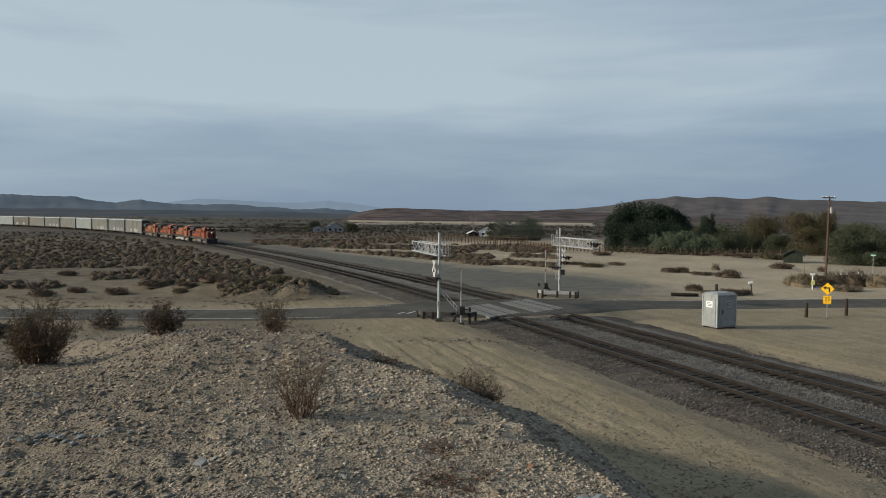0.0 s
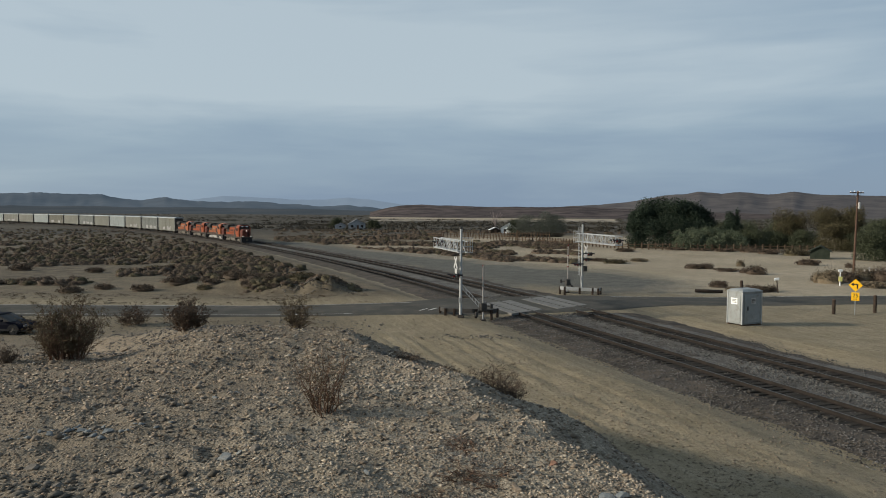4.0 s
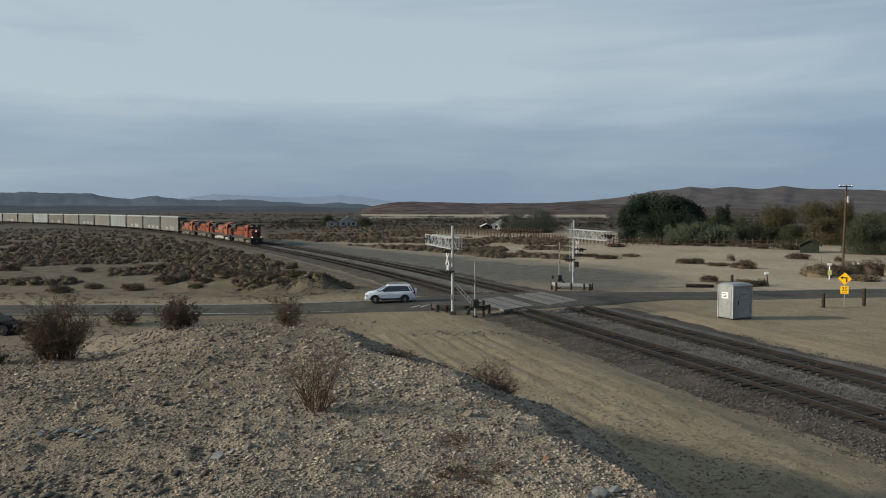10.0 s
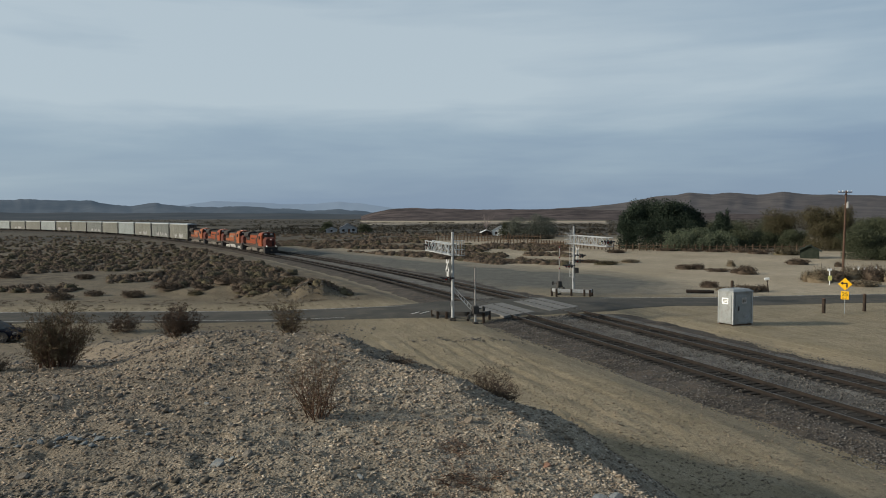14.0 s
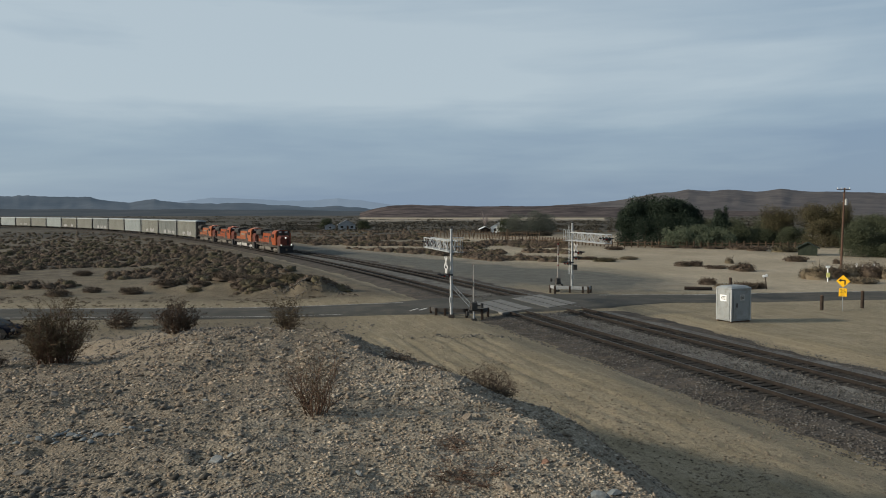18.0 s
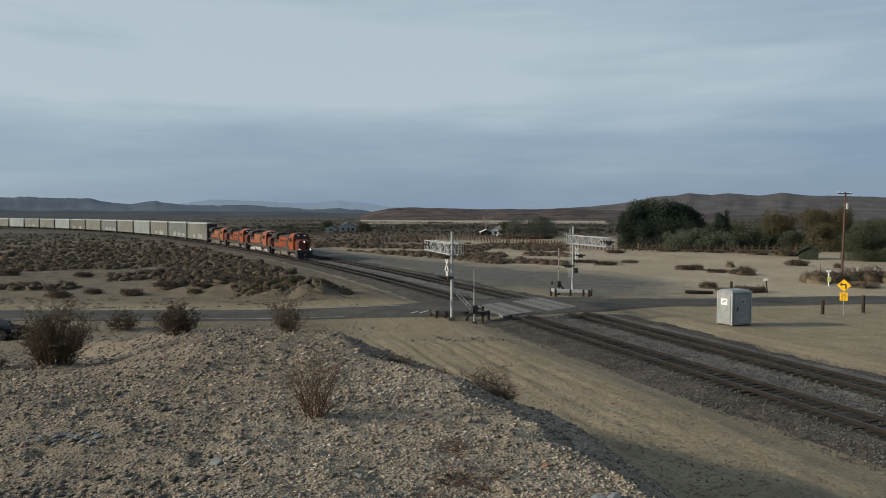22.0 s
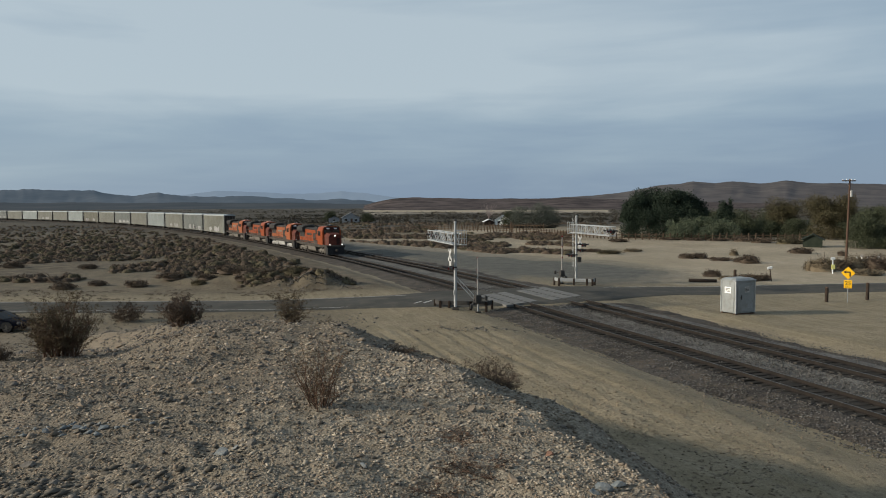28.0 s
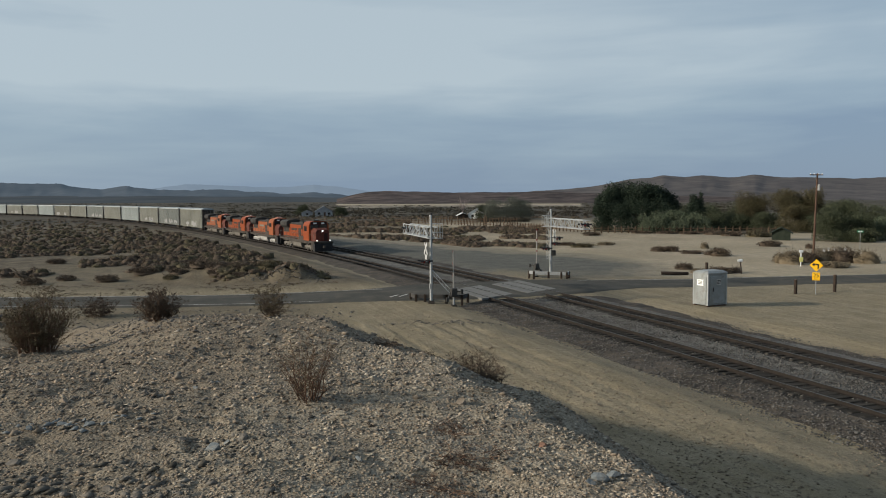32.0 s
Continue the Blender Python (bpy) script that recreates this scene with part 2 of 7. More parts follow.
# ---------------------------------------------------------------- mesh tools
class B:
    """Gathers vertices and faces for one mesh."""

    def __init__(self):
        self.v, self.f, self.m = [], [], Matrix()

    def at(self, m=None):
        self.m = m or Matrix()
        return self

    def add(self, vs, fs):
        k = len(self.v)
        self.v += [tuple(self.m @ Vector(p)) for p in vs]
        self.f += [tuple(i + k for i in f) for f in fs]
        return self

    def box(self, x, y, z, sx, sy, sz, bevel=0.0):
        """A box about a centre; its edges are chamfered by bevel."""
        hx, hy, hz = sx / 2, sy / 2, sz / 2
        if bevel <= 0:
            vs = [(x + a * hx, y + b * hy, z + c * hz) for c in (-1, 1) for b in (-1, 1) for a in (-1, 1)]
            return self.add(vs, [(0, 2, 3, 1), (4, 5, 7, 6), (0, 1, 5, 4), (2, 6, 7, 3), (0, 4, 6, 2), (1, 3, 7, 5)])
        e = min(bevel, hx * 0.9, hy * 0.9, hz * 0.9)
        idx, vs = {}, []
        for a in (-1, 1):
            for b in (-1, 1):
                for c in (-1, 1):
                    for k, d in enumerate(((0, e, e), (e, 0, e), (e, e, 0))):
                        idx[a, b, c, k] = len(vs)
                        vs.append((x + a * (hx - d[0]), y + b * (hy - d[1]), z + c * (hz - d[2])))
        fs = []
        s4 = ((-1, -1), (1, -1), (1, 1), (-1, 1))
        for s in (-1, 1):
            fs.append([idx[s, b, c, 0] for b, c in s4][::s])
            fs.append([idx[a, s, c, 1] for a, c in s4][::-s])
            fs.append([idx[a, b, s, 2] for a, b in s4][::s])
            for t in (-1, 1):
                fs.append((idx[s, t, -1, 0], idx[s, t, 1, 0], idx[s, t, 1, 1], idx[s, t, -1, 1]))
                fs.append((idx[s, -1, t, 0], idx[s, 1, t, 0], idx[s, 1, t, 2], idx[s, -1, t, 2]))
                fs.append((idx[-1, s, t, 1], idx[1, s, t, 1], idx[1, s, t, 2], idx[-1, s, t, 2]))
                for w in (-1, 1):
                    fs.append((idx[s, t, w, 0], idx[s, t, w, 1], idx[s, t, w, 2]))
        return self.add(vs, fs)

    def rod(self, a, b, r0, r1=None, n=8, caps=True):
        """A straight round bar from a to b, tapering from r0 to r1."""
        a, b = Vector(a), Vector(b)
        r1 = r0 if r1 is None else r1
        q = (b - a).to_track_quat("Z", "Y").to_matrix()
        vs = [a + q @ Vector((r0 * math.cos(6.28318 * i / n), r0 * math.sin(6.28318 * i / n), 0)) for i in range(n)]
        vs += [b + q @ Vector((r1 * math.cos(6.28318 * i / n), r1 * math.sin(6.28318 * i / n), 0)) for i in range(n)]
        fs = [(i, (i + 1) % n, n + (i + 1) % n, n + i) for i in range(n)]
        if caps:
            fs += [tuple(range(n - 1, -1, -1)), tuple(range(n, 2 * n))]
        return self.add(vs, fs)

    def lathe(self, prof, n=16):
        """A turned shape about z from (radius, height) pairs."""
        vs = [(r * math.cos(6.28318 * i / n), r * math.sin(6.28318 * i / n), z) for r, z in prof for i in range(n)]
        fs = [(j * n + i, j * n + (i + 1) % n, (j + 1) * n + (i + 1) % n, (j + 1) * n + i) for j in range(len(prof) - 1) for i in range(n)]
        return self.add(vs, fs + [tuple(range(n - 1, -1, -1)), tuple(range((len(prof) - 1) * n, len(prof) * n))])

    def loft(self, rings, closed=True, caps=True):
        """Skins a list of rings with the same number of points."""
        n = len(rings[0])
        vs = [p for r in rings for p in r]
        m = n if closed else n - 1
        fs = [(j * n + i, j * n + (i + 1) % n, (j + 1) * n + (i + 1) % n, (j + 1) * n + i) for j in range(len(rings) - 1) for i in range(m)]
        if caps:
            fs += [tuple(range(n - 1, -1, -1)), tuple(range((len(rings) - 1) * n, len(rings) * n))]
        return self.add(vs, fs)

    def prism(self, prof, y0, y1):
        """An outline in x and z drawn out along y."""
        return self.loft([[(x, y0, z) for x, z in prof], [(x, y1, z) for x, z in prof]])

    def rock(self, x, y, z, r, flat=0.6, seed=0):
        """A broken stone."""
        rnd = random.Random(seed)
        bm = bmesh.new()
        bmesh.ops.create_icosphere(bm, subdivisions=2, radius=1)
        cuts = [(Vector((rnd.gauss(0, 1), rnd.gauss(0, 1), rnd.gauss(0, 0.6))).normalized(), rnd.uniform(0.32, 0.75)) for _ in range(8)]
        for w in bm.verts:
            for nrm, d in cuts:
                k = w.co.dot(nrm) - d
                if k > 0:
                    w.co -= nrm * k
            w.co *= 1 + 0.08 * noise.noise(w.co * 2.3 + Vector((seed, 0, 0)))
        a = rnd.uniform(0, 6.28)
        sx = rnd.uniform(0.75, 1.25)
        vs = []
        for w in bm.verts:
            px, py = w.co.x * r * sx, w.co.y * r / sx
            vs.append((x + px * math.cos(a) - py * math.sin(a), y + px * math.sin(a) + py * math.cos(a), z + w.co.z * r * flat))
        self.add(vs, [[w.index for w in f.verts] for f in bm.faces])
        bm.free()
        return self

    def mesh(self, name, mat, smooth=False):
        me = bpy.data.meshes.new(name)
        me.from_pydata(self.v, [], self.f)
        me.materials.append(mat)
        if smooth:
            me.shade_smooth()
        me.validate()
        return me


def fix_normals(me):
    bm = bmesh.new()
    bm.from_mesh(me)
    bmesh.ops.recalc_face_normals(bm, faces=bm.faces)
    bm.to_mesh(me)
    bm.free()


def part(name, b, mat, parent=None, label="", smooth=False, kind=""):
    """Links one mesh as an object, under a thing or a part where one is given."""
    me = b.mesh(name, mat, smooth) if isinstance(b, B) else b
    if isinstance(b, B) and len(me.polygons) < 20000:
        fix_normals(me)
    ob = new(name, me)
    if parent:
        ob.parent = parent
    return tagged(ob, label, kind=kind)


def thing(name, label, category, m=None, group="", kind=""):
    ob = tagged(new(name), label, category, group, kind)
    if m:
        ob.matrix_world = m
    return ob


def soup(name, verts, faces, mat):
    """A mesh from arrays: many vertices and faces of one size."""
    me = bpy.data.meshes.new(name)
    verts, faces = np.asarray(verts, np.float32), np.asarray(faces, np.int32)
    k = faces.shape[1]
    me.vertices.add(len(verts))
    me.vertices.foreach_set("co", verts.ravel())
    me.loops.add(faces.size)
    me.loops.foreach_set("vertex_index", faces.ravel())
    me.polygons.add(len(faces))
    me.polygons.foreach_set("loop_start", np.arange(0, faces.size, k, dtype=np.int32))
    me.update(calc_edges=True)
    me.materials.append(mat)
    return me


def strew(proto_v, proto_f, place, yaw, size, squash=None):
    """Copies of a small mesh at many places: arrays for soup()."""
    pv, n = np.asarray(proto_v, float), len(place)
    c, s = np.cos(yaw)[:, None], np.sin(yaw)[:, None]
    sz = size[:, None]
    x = (pv[None, :, 0] * c - pv[None, :, 1] * s) * sz + place[:, None, 0]
    y = (pv[None, :, 0] * s + pv[None, :, 1] * c) * sz + place[:, None, 1]
    z = pv[None, :, 2] * sz * (1 if squash is None else squash[:, None]) + place[:, None, 2]
    v = np.stack([x, y, z], -1).reshape(-1, 3)
    f = (np.asarray(proto_f)[None] + (np.arange(n) * len(pv))[:, None, None]).reshape(-1, len(proto_f[0]))
    return v, f


# ---------------------------------------------------------------- plan: tracks, road, ground
# The near track: a wide curve to the left. s runs from the crossing back along the train.
SS = np.arange(-140.0, 900.0, 1.0)
_kap = np.clip((SS + 104.0) / 80.0, 0, 1) * 0.00092
_th = 0.3503 + np.cumsum(_kap) - np.sum(_kap[SS < 0])
TX = np.cumsum(-np.sin(_th))
TY = np.cumsum(np.cos(_th))
_i0 = int(np.argmin(np.abs(SS)))
TX, TY = TX - TX[_i0] + 8.80, TY - TY[_i0] + 52.0
TRACK_GAP = 5.2


def rail_z(s):
    return np.interp(s, (-140, -60, -30, 0, 20, 45, 80, 110, 200, 600), (0.0, 0.08, 0.14, 0.22, 0.36, 0.34, 0.18, 0.0, -0.12, -0.36))


def track_at(s, side=0.0):
    """A point of the track: x, y, z of the rail heads and the direction back along the train; side: metres to the right, looking back."""
    th = np.interp(s, SS, _th)
    return (np.interp(s, SS, TX) + side * np.cos(th), np.interp(s, SS, TY) + side * np.sin(th), rail_z(s), th)


ROAD = np.array(((-600, 30), (-200, 55), (-60, 60.9), (-20, 61.5), (-5, 61.7), (2, 63.0), (8, 65.0), (14, 67.2), (22, 69.8), (35, 72.4), (60, 75.3), (120, 80.0), (300, 92.0), (900, 110.0)), float)
ROAD_HALF = 3.0


def _smooth_road():
    xs = np.arange(-600, 901, 1.0)
    ys = np.interp(xs, ROAD[:, 0], ROAD[:, 1])
    k = np.hanning(17)
    k /= k.sum()
    pad = np.concatenate([np.full(8, ys[0]), ys, np.full(8, ys[-1])])
    return xs, np.convolve(pad, k, "valid")


RX, RY = _smooth_road()


def road_y(x):
    return np.interp(x, RX, RY)


_step = slice(None, None, 2)


def near_track(x, y):
    """Distance to the right of the near track (looking back along the train) and s, for arrays of points."""
    x, y = np.asarray(x, float).ravel(), np.asarray(y, float).ravel()
    side, s = np.full(len(x), 1e4), np.zeros(len(x))
    box = (x > -700) & (x < 120) & (y > -160) & (y < 900)
    ids = np.nonzero(box)[0]
    px, py, ps, pt = TX[_step], TY[_step], SS[_step], _th[_step]
    for c in np.array_split(ids, max(1, len(ids) // 4000)):
        d = (x[c, None] - px) ** 2 + (y[c, None] - py) ** 2
        j = np.argmin(d, 1)
        dx, dy = x[c] - px[j], y[c] - py[j]
        side[c] = dx * np.cos(pt[j]) + dy * np.sin(pt[j])
        s[c] = ps[j] + (-dx * np.sin(pt[j]) + dy * np.cos(pt[j]))
        far = np.abs(dx) + np.abs(dy) > 400
        side[c[far]] = 1e4
    return side, s


def smooth(a, b, t):
    t = np.clip((t - a) / (b - a), 0, 1)
    return t * t * (3 - 2 * t)


def _hash_noise(x, y, cell, seed):
    """Soft value noise in the plane, -1 to 1."""
    gx, gy = np.asarray(x) / cell, np.asarray(y) / cell
    ix, iy = np.floor(gx), np.floor(gy)
    fx, fy = gx - ix, gy - iy
    fx, fy = fx * fx * (3 - 2 * fx), fy * fy * (3 - 2 * fy)

    def h(a, b):
        v = np.sin(a * 127.1 + b * 311.7 + seed * 74.7) * 43758.5453
        return (v - np.floor(v)) * 2 - 1
    return ((h(ix, iy) * (1 - fx) + h(ix + 1, iy) * fx) * (1 - fy) + (h(ix, iy + 1) * (1 - fx) + h(ix + 1, iy + 1) * fx) * fy)


# the gravel berm on which the camera stands: its right-hand brink and its crest height, by distance ahead
BRINK_Y = (-60, -20, 0, 4, 5.5, 7, 8.0, 8.6, 9.2, 9.8, 10.6, 11.2, 11.7, 12.3, 13.5, 15, 18, 21, 25, 30, 36, 44)
BRINK_X = (8, 5, 2.7, 1.86, 1.47, 1.10, 0.84, 0.62, 0.36, 0.20, 0.14, 0.04, -0.38, -0.75, -1.45, -2.0, -3.1, -4.5, -6.2, -9, -13, -19)
CREST_Y = (-60, 0, 5, 7, 9, 12, 15, 19, 22, 25, 30, 36, 44, 52)
CREST_Z = (5.9, 6.15, 6.15, 6.09, 6.02, 5.86, 5.88, 5.30, 4.87, 4.42, 3.5, 2.2, 0.6, 0.0)


def berm(x, y):
    """How high the berm stands over the flat, and how much of a point lies on its top."""
    brink = np.interp(y, BRINK_Y, BRINK_X) + 0.10 * _hash_noise(y, y * 0, 1.3, 61) + 0.08 * _hash_noise(y, y * 0 + x * 0.3, 0.45, 62)
    top = np.interp(y, CREST_Y, CREST_Z)
    # it falls away to the left, more so further out
    fall = np.clip(brink - x - 3.0, 0, None)
    out = smooth(10.5, 14.5, y)
    top = top - (0.045 - 0.015 * out) * fall - out * (0.45 + 0.05 * np.clip(y - 15, -2, 12)) * smooth(2.5, 5.2, brink - x)
    right = x - brink
    brow = smooth(9.0, 10.2, y) * smooth(17.5, 15.5, y)
    face = np.where(right < 1.7, 0.375 * right, 0.64 + 0.72 * (right - 1.7))
    drop = np.where(right > 0, (1 - brow) * (0.12 * right + 0.60 * np.clip(right - 0.25, 0, None)) + brow * face, 0)
    z = np.clip(top - drop, 0, None)
    return z, smooth(0.9, -0.2, right) * smooth(0.2, 1.2, z)


def ground_z(x, y):
    x, y = np.asarray(x, float), np.asarray(y, float)
    shape = x.shape
    x, y = x.ravel(), y.ravel()
    z = -0.17 + 0.06 * _hash_noise(x, y, 9, 1) + 0.03 * _hash_noise(x, y, 2.7, 2) + 0.022 * _hash_noise(x + 0.35 * y, (y - 0.35 * x) * 0.5, 0.7, 3) * smooth(70, 50, y)
    side, s = near_track(x, y)
    off = np.where(side < 0, -side, np.clip(side - TRACK_GAP, 0, None))
    zt = rail_z(s)
    near = smooth(26, 4, off)
    z = z + near * zt
    # the ground is dressed flat under the ballast and the road
    flat = smooth(6.5, 3.6, off)
    z = z * (1 - flat) + flat * (zt - 0.44)
    rd = np.abs(y - road_y(x))
    bed = smooth(7.2, 4.6, rd)
    z = z * (1 - bed) + bed * (road_level(x, y, side, zt) - 0.06)
    # wheel ruts of the dirt road beside the line
    flat_ = smooth(-4.6, -6.0, side) * smooth(-24, -19, side) * smooth(52, 46, y) * smooth(5, 14, y)
    wob = side + 0.35 * _hash_noise(s, s * 0, 9, 41)
    rut = 0.0
    for at_, deep in ((-7.4, 0.035), (-9.1, 0.05), (-10.3, 0.035), (-12.2, 0.055), (-13.9, 0.05), (-15.6, 0.03)):
        rut = rut - deep * np.exp(-((wob - at_) / 0.20) ** 2) + 0.5 * deep * np.exp(-((np.abs(wob - at_) - 0.42) / 0.14) ** 2)
    z = z + flat_ * (rut * (0.6 + 0.5 * _hash_noise(s, side, 5, 42)) + 0.014 * _hash_noise(side, s * 0.22, 0.55, 43) + 0.05 * np.clip(_hash_noise(x, y, 0.6, 44) - 0.3, 0, 1) + 0.016 * _hash_noise(x, y, 0.2, 45))
    # spoil heap beside the road, left of the track
    for hx, hy, hr, hz in ((-12.6, 74.0, 2.1, 1.35), (-16.2, 75.6, 3.6, 0.85), (-21.5, 79.0, 5.5, 0.8), (-28.0, 82.0, 6.0, 0.5)):
        d = np.hypot((x - hx) / 1.5, y - hy) / hr
        z = z + hz * smooth(1, 0.1, d) * (1 + 0.3 * _hash_noise(x, y, 0.8, 5))
    # a low ridge of graded sand before the trees
    along = np.clip(((x - 44.0) * 20.5 + (y - 153.5) * -23.5) / (20.5 ** 2 + 23.5 ** 2), -0.15, 1.3)
    z = z + 0.38 * np.exp(-(np.hypot(x - 44.0 - 20.5 * along, y - 153.5 + 23.5 * along) / 1.5) ** 2)
    # low swells in the desert beyond
    out = smooth(120, 500, np.hypot(x, y))
    z = z + out * 0.5 * _hash_noise(x, y, 70, 4)
    bz, top = berm(x, y)
    rough = 0.05 * _hash_noise(x, y, 1.1, 6) + 0.024 * _hash_noise(x + 0.2 * y, y, 0.37, 7) + 0.05 * (0.4 - np.abs(_hash_noise(x * 0.5 + 0.1 * y, y, 0.21, 10))) * smooth(0.0, -2.0, x) + 0.012 * _hash_noise(x, y - 0.3 * x, 0.13, 8) + 0.006 * _hash_noise(x - 0.2 * y, y, 0.061, 9)
    z = z + bz + np.where(bz > 0.05, rough * np.clip(bz, 0, 1), 0)
    return z.reshape(shape)


def road_level(x, y, side, zt):
    """The road climbs to the rails at the crossing."""
    off = np.where(side < 0, -side, np.clip(side - TRACK_GAP, 0, None))
    up = smooth(22, 2.5, off)
    return -0.12 * (1 - up) + up * (zt - 0.035)
# ---------------------------------------------------------------- ground
def ground_material():
    m = bpy.data.materials.new("desert_ground")
    nt, n, l, p = nodes_of(m)
    co = n.new("ShaderNodeTexCoord")
    zone = n.new("ShaderNodeAttribute")
    zone.attribute_name = "zone"
    sep = n.new("ShaderNodeSeparateColor")
    l.new(zone.outputs["Color"], sep.inputs[0])
    extra = n.new("ShaderNodeAttribute")
    extra.attribute_name = "zone_extra"
    sep2 = n.new("ShaderNodeSeparateColor")
    l.new(extra.outputs["Color"], sep2.inputs[0])

    def nz(scale, detail, rough=0.55, stretch=None):
        t = n.new("ShaderNodeTexNoise")
        t.inputs["Scale"].default_value = scale
        t.inputs["Detail"].default_value = detail
        t.inputs["Roughness"].default_value = rough
        if stretch:
            mp = n.new("ShaderNodeMapping")
            mp.inputs["Scale"].default_value = stretch[:3]
            mp.inputs["Rotation"].default_value = (0, 0, stretch[3])
            l.new(co.outputs["Object"], mp.inputs[0])
            l.new(mp.outputs[0], t.inputs["Vector"])
        else:
            l.new(co.outputs["Object"], t.inputs["Vector"])
        return t.outputs[0]

    def ramp(src, stops):
        r = n.new("ShaderNodeValToRGB")
        e = r.color_ramp.elements
        e[0].position, e[0].color = stops[0][0], (*stops[0][1], 1)
        e[1].position, e[1].color = stops[-1][0], (*stops[-1][1], 1)
        for q, c in stops[1:-1]:
            e.new(q).color = (*c, 1)
        l.new(src, r.inputs[0])
        return r.outputs[0]

    def mix(fac, a, b, mode="MIX"):
        x = n.new("ShaderNodeMix")
        x.data_type = "RGBA"
        x.blend_type = mode
        for k, v in ((0, fac), (6, a), (7, b)):
            if isinstance(v, (int, float)):
                x.inputs[k].default_value = v
            elif isinstance(v, tuple):
                x.inputs[k].default_value = (*v, 1)
            else:
                l.new(v, x.inputs[k])
        return x.outputs[2]

    wide, mid, fine, grit = nz(0.045, 5), nz(0.5, 6, 0.62), nz(5.0, 6, 0.65), nz(38.0, 3)
    sand = mix(ramp(wide, ((0.36, (0, 0, 0)), (0.64, (1, 1, 1)))), (0.204, 0.165, 0.106), (0.248, 0.203, 0.136))
    sand = mix(ramp(mid, ((0.40, (0, 0, 0)), (0.62, (0.8, 0.8, 0.8)))), sand, (0.170, 0.138, 0.086))
    # wheel tracks of the dirt road along the line
    turn = n.new("ShaderNodeMapping")
    turn.inputs["Rotation"].default_value = (0, 0, radians(-109))
    l.new(co.outputs["Object"], turn.inputs[0])
    draw = n.new("ShaderNodeMapping")
    draw.inputs["Scale"].default_value = (0.10, 2.2, 1.0)
    l.new(turn.outputs[0], draw.inputs[0])
    rt = n.new("ShaderNodeTexNoise")
    rt.inputs["Scale"].default_value = 1.0
    rt.inputs["Detail"].default_value = 4
    l.new(draw.outputs[0], rt.inputs["Vector"])
    ruts = rt.outputs[0]
    sand = mix(ramp(ruts, ((0.50, (0, 0, 0)), (0.62, (0.6, 0.6, 0.6)))), sand, (0.262, 0.218, 0.144))
    speck = ramp(fine, ((0.36, (1, 1, 1)), (0.46, (0, 0, 0))))
    sand = mix(speck, sand, (0.120, 0.096, 0.066))
    sand = mix(sep2.outputs["Green"], sand, mix(ramp(mid, ((0.38, (0, 0, 0)), (0.62, (1, 1, 1)))), (0.274, 0.225, 0.157), (0.344, 0.287, 0.207)))
    # stones of all sizes in the berm
    vor = n.new("ShaderNodeTexVoronoi")
    vor.inputs["Scale"].default_value = 30.0
    vor.inputs["Randomness"].default_value = 1.0
    l.new(co.outputs["Object"], vor.inputs["Vector"])
    vor2 = n.new("ShaderNodeTexVoronoi")
    vor2.inputs["Scale"].default_value = 85.0
    l.new(co.outputs["Object"], vor2.inputs["Vector"])
    stone = ramp(vor.outputs["Color"], ((0.0, (0.056, 0.045, 0.034)), (0.30, (0.136, 0.110, 0.079)), (0.7, (0.195, 0.161, 0.119)), (1.0, (0.30, 0.256, 0.197))))
    chip = ramp(vor2.outputs["Color"], ((0.0, (0.085, 0.068, 0.049)), (0.5, (0.160, 0.130, 0.094)), (1.0, (0.30, 0.256, 0.196))))
    stone = mix(ramp(fine, ((0.42, (0, 0, 0)), (0.58, (1, 1, 1)))), stone, chip)
    stone = mix(ramp(mid, ((0.42, (0, 0, 0)), (0.66, (0.6, 0.6, 0.6)))), stone, (0.130, 0.104, 0.074))
    pale = mix(ramp(fine, ((0.40, (0, 0, 0)), (0.60, (1, 1, 1)))), (0.20, 0.168, 0.120), (0.37, 0.32, 0.245))
    pale = mix(0.45, pale, chip)
    stone = mix(sep2.outputs["Red"], stone, pale)
    grey = mix(ramp(mid, ((0.38, (0, 0, 0)), (0.64, (1, 1, 1)))), (0.064, 0.064, 0.057), (0.100, 0.098, 0.086))
    scrub = mix(ramp(mid, ((0.40, (0, 0, 0)), (0.60, (1, 1, 1)))), (0.060, 0.048, 0.034), (0.122, 0.098, 0.068))
    scrub = mix(sep2.outputs["Blue"], scrub, (0.031, 0.028, 0.023))
    c = mix(sep.outputs["Blue"], sand, scrub)
    c = mix(sep.outputs["Green"], c, grey)
    c = mix(sep.outputs["Red"], c, stone)
    v = n.new("ShaderNodeMath")
    v.operation = "MULTIPLY_ADD"
    v.inputs[1].default_value = 2.0
    v.inputs[2].default_value = 0.03
    l.new(grit, v.inputs[0])
    hsv = n.new("ShaderNodeHueSaturation")
    l.new(v.outputs[0], hsv.inputs["Value"])
    l.new(c, hsv.inputs["Color"])
    l.new(hsv.outputs[0], p.inputs["Base Color"])
    p.inputs["Roughness"].default_value = 0.95
    p.inputs["Specular IOR Level"].default_value = 0.15
    b1, b2 = n.new("ShaderNodeBump"), n.new("ShaderNodeBump")
    b1.inputs["Strength"].default_value, b1.inputs["Distance"].default_value = 1.0, 0.06
    b2.inputs["Strength"].default_value, b2.inputs["Distance"].default_value = 0.8, 0.014
    l.new(fine, b1.inputs["Height"])
    up = n.new("ShaderNodeMath")
    up.operation = "MULTIPLY"
    inv = n.new("ShaderNodeMath")
    inv.operation = "SUBTRACT"
    inv.inputs[0].default_value = 1.0
